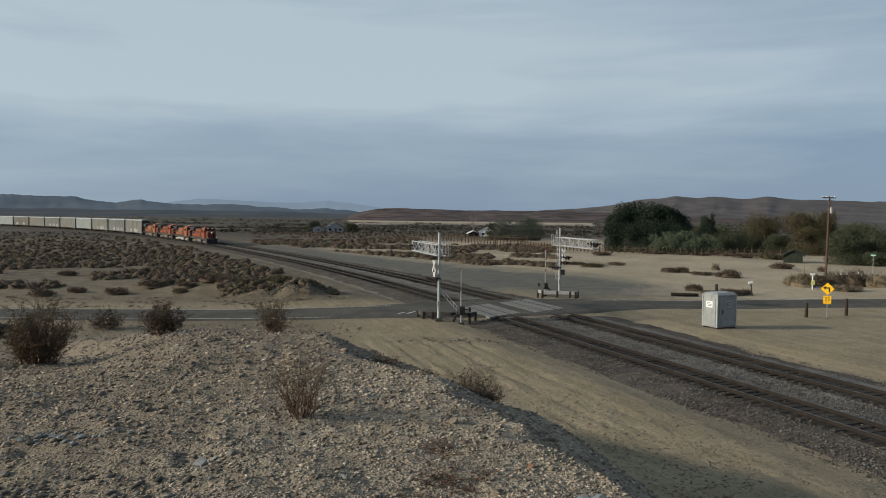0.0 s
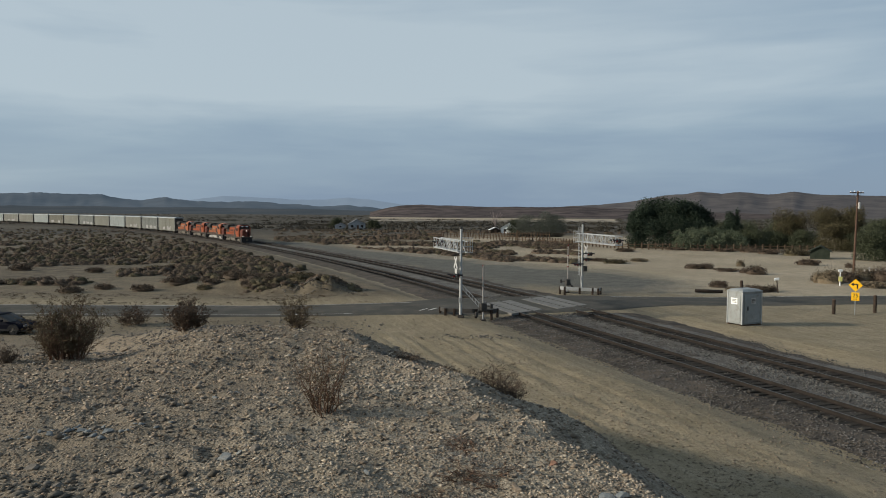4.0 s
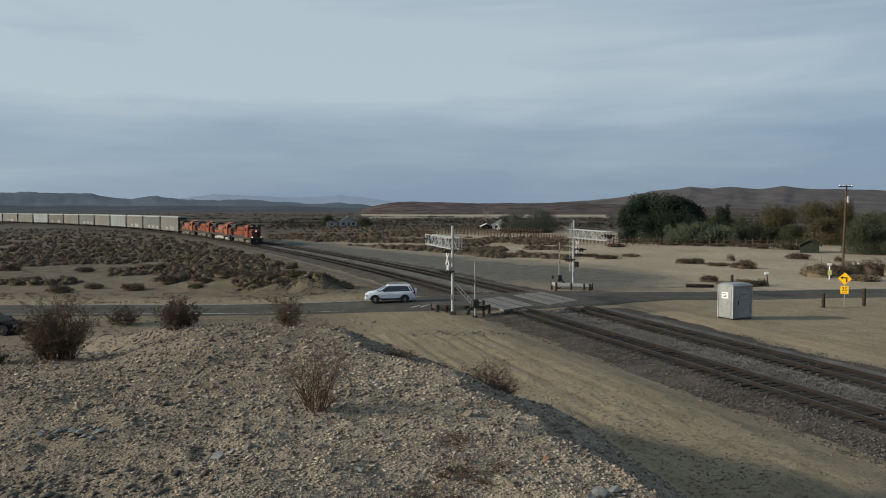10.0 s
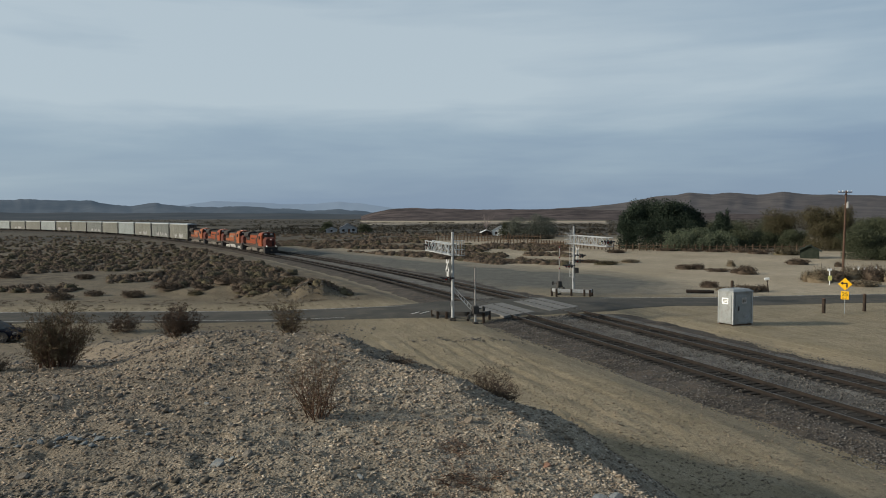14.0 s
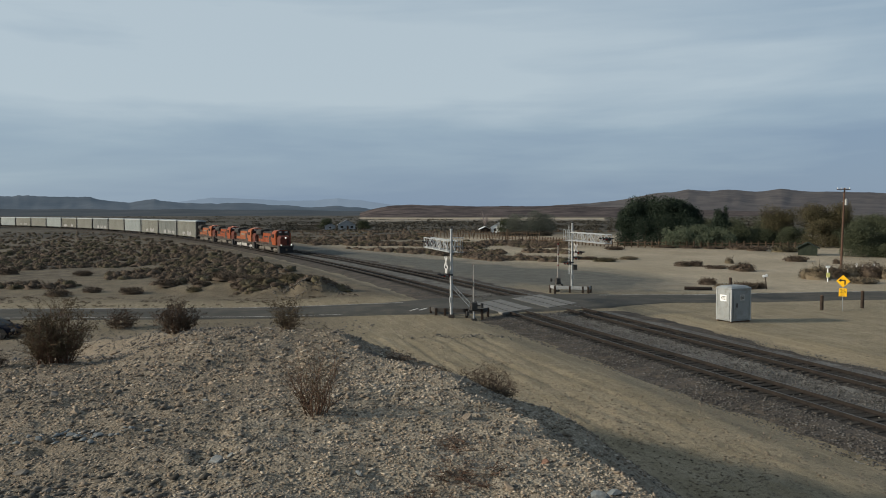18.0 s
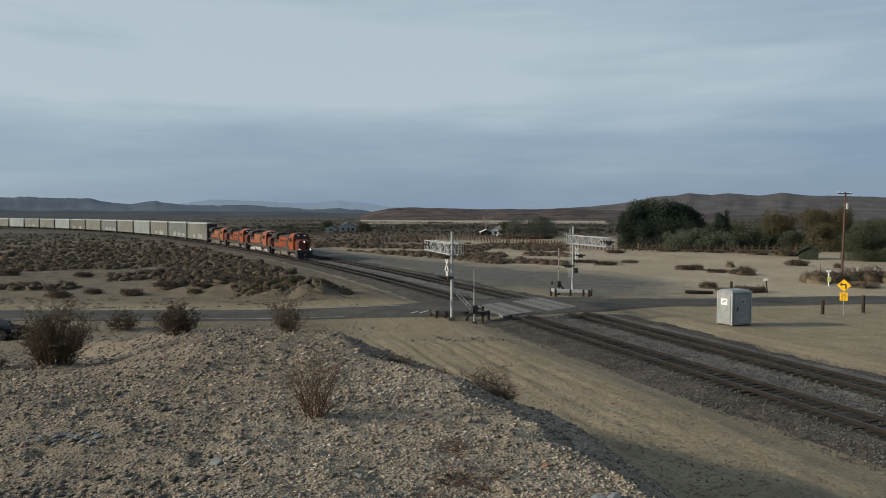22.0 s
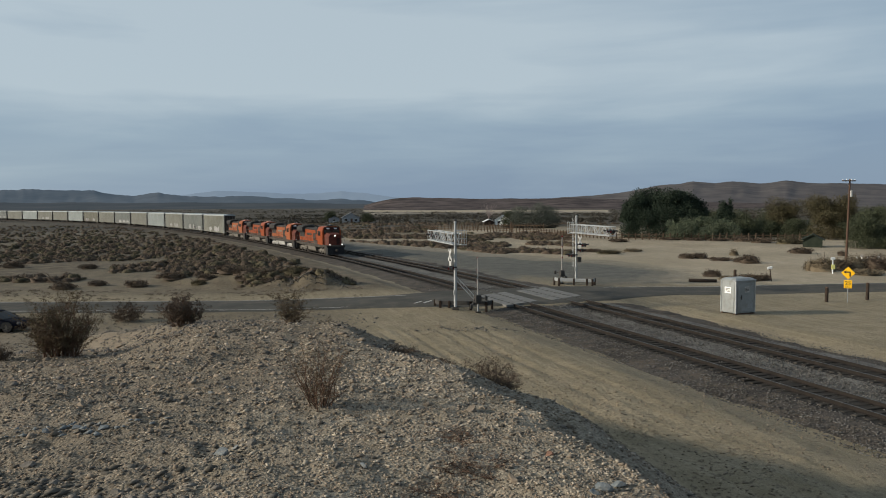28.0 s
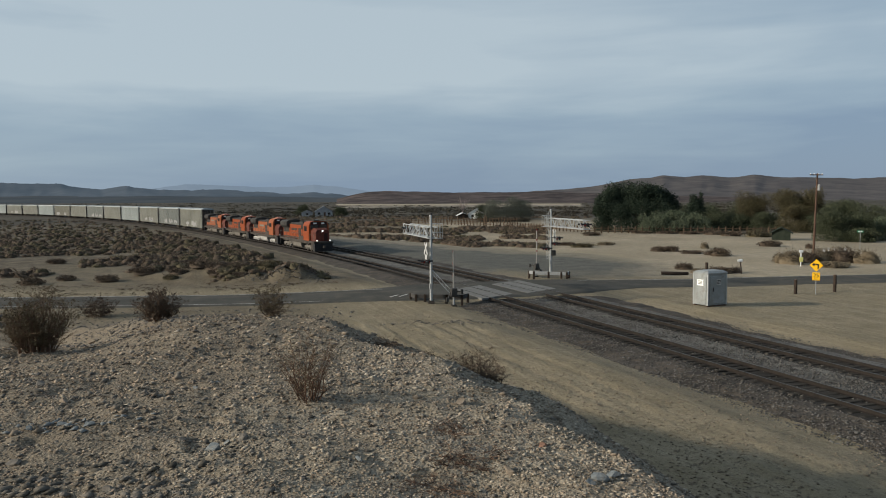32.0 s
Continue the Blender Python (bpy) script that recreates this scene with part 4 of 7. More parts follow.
# ---------------------------------------------------------------- train
def wheelset(parent, x, r, z=None):
    b = B()
    for s in (-1, 1):
        b.at(Matrix.Translation((0, s * 0.75, 0)) @ Matrix.Rotation(radians(90), 4, "X")).lathe(((0.10, -0.09), (r * 0.55, -0.07), (r * 0.92, -0.065), (r, -0.05), (r, 0.05), (r * 0.92, 0.065), (r * 0.5, 0.05), (0.10, 0.09)), 14)
    b.at().rod((0, -0.85, 0), (0, 0.85, 0), 0.09)
    w = part("wheelset", b, M["grime_shade"], parent)
    w.location = (x, 0, z if z is not None else r)
    return w


def bogie(parent, x, axles, r, mat):
    b = B()
    half = max(axles) + 0.55
    for s in (-1, 1):
        b.box(0, s * 1.05, r + 0.18, 2 * half, 0.16, 0.26, 0.04)
        for a in axles:
            b.box(a, s * 1.07, r, 0.42, 0.24, 0.46, 0.05)
        for k in range(len(axles) - 1):
            m = (axles[k] + axles[k + 1]) / 2
            b.box(m, s * 1.1, r - 0.02, 0.5, 0.2, 0.42, 0.05)
        b.box(0, s * 1.07, r + 0.36, half * 1.1, 0.2, 0.16, 0.03)
    b.box(0, 0, r + 0.25, 1.0, 2.2, 0.28, 0.03)
    g = part("bogie", b, mat, parent)
    g.location = (x, 0, 0)
    for a in axles:
        wheelset(g, a, r)
    return g


def locomotive(label, paint, under, lit):
    """A six-axle road diesel, nose towards +x; origin midway on the rail heads."""
    lo = thing("locomotive", label, "locomotive", group="locomotives")
    body = B().box(0, 0, 1.50, 21.0, 3.0, 0.32, 0.05)
    for s in (-1, 1):
        body.box(0, s * 1.44, 1.30, 16, 0.1, 0.22, 0.02)
    part("underframe", body, M["grime_shade"], lo)
    tank = B().prism([(-1.25, 0.55), (-0.95, 0.32), (0.95, 0.32), (1.25, 0.55), (1.38, 1.32), (-1.38, 1.32)], -2.7, 2.7)
    tank.v = [(y, x, z) for x, y, z in tank.v]
    part("fuel_tank", tank, under, lo)
    for x in (-6.6, 6.6):
        bogie(lo, x, (-2.1, 0, 2.1), 0.53, under)
    hood = B().prism([(-0.95, 1.66), (0.95, 1.66), (0.98, 3.86), (-0.98, 3.86)], -9.9, 4.9)
    hood.v = [(y, x, z) for x, y, z in hood.v]
    hd = part("long_hood", hood, paint, lo)
    for k in range(9):
        for s in (-1, 1):
            part("hood_door", B().box(-5.4 + k * 1.05, s * 0.985, 2.55, 0.92, 0.05, 1.5, 0.02), paint, hd)
    top = B().box(-2.4, 0, 3.92, 14.6, 1.98, 0.16, 0.05).box(-2.0, 0, 4.06, 13.6, 1.60, 0.22, 0.08).box(0.6, 0, 4.24, 2.2, 1.5, 0.22, 0.06).box(3.6, 0, 4.2, 1.6, 1.6, 0.2, 0.05)
    part("hood_roof", top, M["soot"], lo)
    rad = B().prism([(-0.98, 3.15), (0.98, 3.15), (1.5, 3.6), (1.5, 4.22), (1.1, 4.5), (-1.1, 4.5), (-1.5, 4.22), (-1.5, 3.6)], -9.9, -5.6)
    rad.v = [(y, x, z) for x, y, z in rad.v]
    rd = part("radiator_housing", rad, M["soot"], lo)
    for x in (-8.6, -6.8):
        fan = B().at(Matrix.Translation((x, 0, 4.5))).lathe(((0.78, 0), (0.78, 0.12), (0.66, 0.16), (0.1, 0.14)), 16)
        part("radiator_fan", fan, M["grime_shade"], rd)
    for s in (-1, 1):
        for x0, w in ((-7.7, 3.4), (0.9, 1.6), (3.9, 1.5)):
            part("louvre", B().box(x0, s * 1.0, 2.95 if w > 3 else 2.75, w, 0.07, 0.8 if w > 3 else 1.2, 0.02), M["soot"], hd)
        part("sill_stripe", B().box(-2.5, s * 1.0, 1.83, 14.6, 0.06, 0.22, 0.01), M["grime_shade"], hd)
        part("battery_box", B().box(3.3, s * 1.3, 1.95, 2.6, 0.34, 0.6, 0.03), M["grime_shade"], lo)
        part("air_tank", B().rod((-4.6, s * 1.15, 1.05), (-3.0, s * 1.15, 1.05), 0.2, n=10), under, lo)
    part("air_intake", B().box(3.4, 0, 3.55, 2.6, 2.3, 0.7, 0.08), M["soot"], lo)
    part("exhaust_stack", B().at(Matrix.Translation((-1.2, 0, 4.18))).lathe(((0.34, 0), (0.34, 0.28), (0.26, 0.3)), 12), M["soot"], lo)
    cabin = B().prism([(-1.53, 1.66), (1.53, 1.66), (1.53, 3.95), (1.30, 4.45), (0.7, 4.62), (-0.7, 4.62), (-1.30, 4.45), (-1.53, 3.95)], 4.9, 8.05)
    cabin.v = [(y, x, z) for x, y, z in cabin.v]
    cb = part("cab", cabin, paint, lo)
    part("cab_roof", B().box(6.45, 0, 4.60, 3.1, 1.5, 0.1, 0.04).box(6.3, 0, 4.70, 1.4, 0.9, 0.16, 0.04), M["soot"] if lit else M["roof_glint_pink"], cb)
    for s in (-1, 1):
        part("side_window", B().box(6.1, s * 1.535, 3.45, 1.5, 0.04, 0.72, 0.015), M["glass_dark"], cb)
        part("cab_door", B().box(7.5, s * 1.53, 2.75, 0.62, 0.05, 1.9, 0.02), paint, cb)
        part("windscreen", B().box(8.07, s * 0.72, 3.72, 0.06, 1.15, 0.62, 0.02), M["glass_dark"], cb)
        part("number_board", B().box(8.09, s * 0.6, 4.27, 0.1, 0.5, 0.2, 0.03), M["white"], cb)
    part("cab_face", B().box(8.06, 0, 3.93, 0.03, 2.50, 1.16, 0.01), M["maroon"], cb)
    nose = B().loft([[(x, y * w, 1.66 + (z * h)) for y, z in ((-1, 0), (1, 0), (1, 0.78), (0.72, 1), (-0.72, 1), (-1, 0.78))] for x, w, h in ((8.05, 1.22, 1.95), (9.3, 1.18, 1.85), (9.95, 1.05, 1.72))])
    ns = part("nose", nose, M["nose_red"], lo)
    part("nose_door", B().box(9.96, 0.5, 2.3, 0.04, 0.55, 1.1, 0.02), M["maroon"], ns)
    pil = B().loft([[(x, y, z) for y, z in ((-w, 0.2), (w, 0.2), (w, 1.5), (-w, 1.5))] for x, w in ((9.9, 1.5), (10.45, 1.35))])
    part("pilot", pil, M["black"], lo)
    part("rear_plate", B().box(-10.35, 0, 0.95, 0.2, 2.9, 0.9, 0.05), M["black"], lo)
    for x in (10.75, -10.75):
        part("coupler", B().box(x, 0, 0.88, 0.7, 0.34, 0.34, 0.05), M["grime_shade"], lo)
    for s in (-1, 1):
        for x0, x1 in ((-10.2, 4.8), (8.3, 10.3)):
            r = B()
            n = max(2, int((x1 - x0) / 1.9) + 1)
            for i in range(n):
                x = x0 + (x1 - x0) * i / (n - 1)
                r.rod((x, s * 1.46, 1.66), (x, s * 1.46, 2.62), 0.022, n=5)
            r.rod((x0, s * 1.46, 2.62), (x1, s * 1.46, 2.62), 0.022, n=5)
            part("handrail", r, M["bogie_grey"], lo)
        part("step_well", B().box(9.35, s * 1.38, 0.95, 0.9, 0.24, 0.9, 0.03), M["grime_shade"], lo)
        part("emblem", B().box(-2.6, s * 1.022, 3.12, 3.4, 0.01, 0.34), M["soot"] if paint is M["orange"] else M["cream"], lo, "dark lettering worn to a plain bar")
    mat = M["lamp_glow"] if lit else M["clear_lens"]
    lamps = [(10.0, 0, 3.18, 0.11)] + [(10.46, s * 1.0, 1.78, 0.08) for s in (-1, 1)]
    for x, y, z, r in lamps:
        b = B().at(Matrix.Translation((x, y, z)) @ Matrix.Rotation(radians(90), 4, "Y")).lathe(((r * 1.15, -0.1), (r * 1.15, 0.02), (r, 0.03), (r * 0.6, 0.05)), 12)
        part("headlamp", b, mat, lo, "lit white headlamp" if lit else "")
    part("horn", B().rod((5.4, 0.3, 4.75), (6.0, 0.3, 4.8), 0.05, 0.1), M["silver"], lo)
    return lo


def autorack(label, paint, tagged_side):
    """A closed two-level car carrier; origin midway on the rail heads."""
    ca = thing("autorack_car", label, "freight car", group="autorack cars")
    L = 26.5
    side = B().box(0, 0, 3.30, L, 2.96, 4.50, 0.02)
    for s in (-1, 1):
        for k in range(21):
            side.box(-L / 2 + 0.25 + k * (L - 0.5) / 20, s * 1.50, 3.25, 0.14, 0.09, 4.6, 0.01)
        side.box(0, s * 1.51, 1.05, L, 0.10, 0.24, 0.01).box(0, s * 1.50, 3.3, L, 0.05, 0.12, 0.01).box(0, s * 1.51, 5.48, L, 0.10, 0.16, 0.01)
    part("body", side, paint, ca)
    roof = B().prism([(-1.56, 5.52), (1.56, 5.52), (1.52, 5.70), (1.0, 5.92), (0, 6.0), (-1.0, 5.92), (-1.52, 5.70)], -L / 2, L / 2)
    roof.v = [(y, x, z) for x, y, z in roof.v]
    rf = part("roof", roof, M["rack_roof"], ca)
    for k in range(12):
        x = -L / 2 + 1.1 + k * (L - 2.2) / 11
        b = B().prism([(-1.54, 5.71), (-1.0, 5.94), (0, 6.03), (1.0, 5.94), (1.54, 5.71), (1.0, 5.90), (0, 5.98), (-1.0, 5.90)], x - 0.07, x + 0.07)
        b.v = [(y, xx, z) for xx, y, z in b.v]
        part("roof_rib", b, M["rack_roof"], rf)
    for s in (-1, 1):
        door = B()
        for k in range(4):
            door.box(s * (L / 2 + 0.08 + 0.05 * (k % 2)), -1.05 + k * 0.7, 3.4, 0.1, 0.64, 4.3, 0.03)
        # Dark door colour paints in the shade between coupled cars.
        part("end_door", door, M["grime_shade"], ca)
        part("ladder", B().rod((s * (L / 2 - 0.5), -1.6, 0.9), (s * (L / 2 - 0.5), -1.6, 5.4), 0.025, n=5).rod((s * (L / 2 - 0.15), -1.6, 0.9), (s * (L / 2 - 0.15), -1.6, 5.4), 0.025, n=5), M["galv"], ca)
    und = B().box(0, 0, 0.86, L - 0.4, 2.5, 0.26, 0.03).box(0, 0, 0.62, 9.0, 0.9, 0.3, 0.05)
    for s in (-1, 1):
        und.box(s * (L / 2 + 0.5), 0, 0.88, 1.3, 0.3, 0.3, 0.04)
    part("underframe", und, M["grime_shade"], ca)
    for x in (-9.9, 9.9):
        bogie(ca, x, (-0.88, 0.88), 0.42, M["grime_shade"])
    if tagged_side:
        rnd = random.Random(tagged_side)
        for s in (-1, 1):
            for k in range(rnd.randint(3, 6)):
                x0 = rnd.uniform(-9, 9)
                g = B()
                for q in range(4):
                    g.box(x0 + q * 0.9, s * 1.555, 1.75 + 0.25 * math.sin(q * 2.1 + k), 0.75, 0.012, rnd.uniform(0.6, 1.3), 0.004)
                part("spray_mark", g, M["spray"], ca, "pale spray-painted scrawl as plain bars")
    return ca


LOCO_LEN, CAR_LEN, N_CARS = 22.95, 28.6, 19
TRAIN = []
for k, (lab, pnt, und, lit) in enumerate((
        ("orange and black diesel locomotive leading with lit headlamps", M["orange"], M["bogie_grey"], True),
        ("orange diesel locomotive with silver trucks and fuel tank", M["orange_faded"], M["silver"], False),
        ("orange diesel locomotive with black roof, third in line", M["orange"], M["bogie_grey"], False),
        ("orange diesel locomotive coupled before the autoracks", M["orange_faded"], M["bogie_grey"], False))):
    TRAIN.append((locomotive(lab, pnt, und, lit), LOCO_LEN * (k + 0.5), LOCO_LEN))
_kinds = {}
for k in range(N_CARS):
    kind = ("tan", "grey", "tan", "silver", "cream", "grey", "cream", "brown", "silver", "cream", "tan", "silver", "cream", "grey", "brown", "silver", "cream", "tan", "grey")[k]
    if kind not in _kinds:
        lab, pnt, mark = {"cream": ("cream enclosed autorack car with ribbed sides", M["cream"], 0), "tan": ("dull cream autorack car with spray-painted lower side", M["cream"], 3),
                          "grey": ("grey enclosed autorack car with scrawled sides", M["rack_grey"], 7), "silver": ("bright galvanised autorack car", M["rack_silver"], 0),
                          "brown": ("dull tan enclosed autorack car", M["rack_brown"], 5)}[kind]
        _kinds[kind] = autorack(lab, pnt, mark)
        car = _kinds[kind]
    else:
        car = copy_thing(_kinds[kind], Matrix())
    TRAIN.append((car, 4 * LOCO_LEN + 0.4 + CAR_LEN * (k + 0.5), CAR_LEN))


# ---------------------------------------------------------------- road vehicles
def car_wheel(parent, x, y, r, w, rim_mat):
    b = B().at(Matrix.Rotation(radians(90), 4, "X")).lathe(((r * 0.62, -w / 2), (r * 0.95, -w / 2), (r, -w * 0.3), (r, w * 0.3), (r * 0.95, w / 2), (r * 0.62, w / 2)), 24)
    wheel = part("wheel", b, M["tyre"], parent, "black tyre on an alloy rim")
    wheel.location = (x, y, r)
    s = 1 if y > 0 else -1
    rim = B().at(Matrix.Rotation(radians(90), 4, "X")).lathe(((r * 0.64, -w * 0.42), (r * 0.64, w * 0.42)), 24)
    for k in range(5):
        a = 6.2832 * k / 5
        rim.at().rod((0, s * w * 0.44, 0), (r * 0.6 * math.cos(a), s * w * 0.44, r * 0.6 * math.sin(a)), 0.045, 0.035, 6)
    part("rim", rim, rim_mat, wheel)
    return wheel


def car(name, label, paint, suv):
    """A car with its nose towards +x and the road at z = 0."""
    ve = thing(name, label, "car")
    L, W, H = (4.60, 1.84, 1.70) if suv else (4.75, 1.82, 1.42)
    belt, floor, r = (1.02, 0.30, 0.355) if suv else (0.92, 0.24, 0.325)
    fx, rx = L / 2 - 0.92, -L / 2 + 0.98
    xs = (-2.30, -2.22, -1.9, -1.2, -0.4, 0.45, 0.9, 1.5, 1.95, 2.2, 2.30) if suv else (-2.37, -2.25, -1.9, -1.2, -0.4, 0.55, 0.95, 1.5, 2.0, 2.25, 2.37)
    zt = (0.88, 1.04, 1.10, 1.08, 1.05, 1.05, 1.06, 1.02, 0.95, 0.80, 0.62) if suv else (0.74, 0.90, 0.96, 0.96, 0.94, 0.92, 0.90, 0.84, 0.76, 0.66, 0.52)
    wd = (0.78, 0.88, 0.95, 1.0, 1.0, 1.0, 1.0, 0.98, 0.93, 0.84, 0.70)
    rings = []
    for x, z, k in zip(xs, zt, wd):
        w = W / 2 * k
        arch = 0.0
        for wx in (fx, rx):
            if abs(x - wx) < 0.3:
                arch = 0.25
        lo = floor + (0.12 if abs(x) > 2.2 else 0) + arch * 0.3
        rings.append([(x, -w * 0.9, lo), (x, w * 0.9, lo), (x, w, lo + 0.16), (x, w, z - 0.22), (x, w * 0.93, z - 0.03), (x, w * 0.8, z), (x, -w * 0.8, z), (x, -w * 0.93, z - 0.03), (x, -w, z - 0.22), (x, -w, lo + 0.16)])
    part("body", B().loft(rings), paint, ve, smooth=False)
    # cabin: rings from the belt line to the roof
    if suv:
        lower, upper = (-2.16, 1.24), (-1.78, 0.12)
    else:
        lower, upper = (-1.95, 1.15), (-1.05, 0.20)
    def cabin(t, grow=0.0):
        x0, x1 = lower[0] + (upper[0] - lower[0]) * t, lower[1] + (upper[1] - lower[1]) * t
        w = (0.80 - 0.17 * t) + grow
        z = belt - 0.03 + (H - belt - 0.02) * t
        return [(x0 - grow, -w, z), (x1 + grow, -w, z), (x1 + grow + 0.06, -w * 0.5, z), (x1 + grow + 0.06, w * 0.5, z), (x1 + grow, w, z), (x0 - grow, w, z), (x0 - grow - 0.04, w * 0.4, z), (x0 - grow - 0.04, -w * 0.4, z)]
    low, high = cabin(0), cabin(0.9)
    mid_x = (lower[0] + lower[1]) / 2
    for pane, ids in (("side_window", (0, 1)), ("windscreen", (1, 2, 3, 4)), ("side_window", (4, 5)), ("rear_window", (5, 6, 7, 0))):
        rings = []
        for i in ids:
            a, c = low[i], high[i]
            rings.append([a, c, (mid_x + (c[0] - mid_x) * 0.96, c[1] * 0.96, c[2]), (mid_x + (a[0] - mid_x) * 0.96, a[1] * 0.96, a[2])])
        part(pane, B().loft(rings), M["glass_dark"] if suv else M["glass_tint"], ve, "dark tinted glass")
    roof = B().loft([cabin(0.84, 0.012), cabin(0.93, 0.012), [(x * 0.97 - 0.02, y * 0.9, z) for x, y, z in cabin(1.0, 0.0)]])
    part("roof", roof, paint, ve)
    for s in (-1, 1):
        pill = B()
        for t0x, t1x in ((lower[0], upper[0]), (lower[0] + 0.22, upper[0] + 0.18), (lower[1], upper[1])):
            pill.rod((t0x, s * 0.805, belt - 0.03), (t1x, s * 0.645, H - 0.12), 0.045, 0.04, 5)
        part("window_pillar", pill, paint if suv else M["black"], ve)
        part("mirror", B().box(0.72, s * 1.0, belt + 0.06, 0.16, 0.22, 0.15, 0.04), paint, ve)
        part("headlight", B().box(L / 2 - 0.16, s * 0.66, 0.72 if suv else 0.62, 0.24, 0.36, 0.17, 0.05), M["clear_lens"] if suv else M["lens_dull"], ve)
        part("tail_light", B().box(-L / 2 + 0.12, s * 0.76, 0.98 if suv else 0.78, 0.16, 0.18, 0.34 if suv else 0.18, 0.04), M["red_lens"], ve)
        part("side_sill", B().box(0, s * (W / 2 - 0.02), floor + 0.10, 2.5, 0.08, 0.16, 0.03), M["black"], ve)
        part("door_handle", B().box(-0.15, s * (W / 2 + 0.012), belt - 0.16, 0.2, 0.03, 0.03, 0.01), paint, ve)
        if suv:
            part("roof_rail", B().rod((-1.6, s * 0.56, H + 0.035), (0.1, s * 0.56, H + 0.035), 0.025, n=6).rod((-1.6, s * 0.56, H - 0.03), (-1.6, s * 0.56, H + 0.035), 0.025, n=6).rod((0.1, s * 0.56, H - 0.06), (0.1, s * 0.56, H + 0.035), 0.025, n=6), M["silver"], ve)
        for x in (fx, rx):
            arch = B()
            pts = [[(x + (r + 0.09) * math.cos(a), s * (W / 2 - 0.16), r + (r + 0.09) * math.sin(a)), (x + (r + 0.09) * math.cos(a), s * (W / 2 + 0.012), r + (r + 0.09) * math.sin(a)),
                    (x + r * 0.2 * math.cos(a), s * (W / 2 + 0.006), r + r * 0.2 * math.sin(a)), (x + r * 0.2 * math.cos(a), s * (W / 2 - 0.16), r + r * 0.2 * math.sin(a))] for a in [math.pi * i / 10 for i in range(11)]]
            arch.loft(pts)
            part("wheel_arch", arch, M["black"], ve)
    part("front_grille", B().box(L / 2 - 0.06, 0, 0.60 if suv else 0.5, 0.14, 0.92, 0.16, 0.03), M["black"], ve)
    part("front_bumper", B().box(L / 2 - 0.1, 0, 0.40, 0.22, 1.5, 0.2, 0.06), paint, ve)
    part("rear_bumper", B().box(-L / 2 + 0.06, 0, 0.46, 0.22, 1.5, 0.22, 0.06), paint, ve)
    part("number_plate", B().box(-L / 2 - 0.04, 0, 0.80 if suv else 0.6, 0.03, 0.32, 0.15, 0.01), M["white"], ve)
    if suv:
        part("spare_wheel_cover", B().at(Matrix.Translation((-L / 2 - 0.08, 0, 0.92)) @ Matrix.Rotation(radians(90), 4, "Y")).lathe(((0.32, -0.09), (0.36, -0.03), (0.36, 0.08), (0.3, 0.12)), 20), paint, ve)
    shrink = Matrix.Scale(0.93 if suv else 1.0, 4)
    for c in ve.children:
        c.data.transform(shrink)
    L, W, r, fx, rx = (q * shrink[0][0] for q in (L, W, r, fx, rx))
    ve_wheels = [car_wheel(ve, x, s * (W / 2 - 0.11), r, 0.21, M["alloy_dull"] if suv else M["dark_steel"]) for x in (fx, rx) for s in (-1, 1)]
    return ve, ve_wheels, r


SUV, SUV_WHEELS, SUV_R = car("suv_car", "white compact sport utility car driving along the road", M["car_white"], True)
SEDAN, _w, _r = car("sedan_car", "dark blue sedan parked on the dirt beside the berm", M["car_dark"], False)

# ---------------------------------------------------------------- places on the ground
def gz(x, y):
    return float(ground_z(np.array([x], float), np.array([y], float))[0])


SEDAN.matrix_world = pose(-30.75, 50.0, gz(-30.75, 50.0) - 0.02, 0, 0, -4)


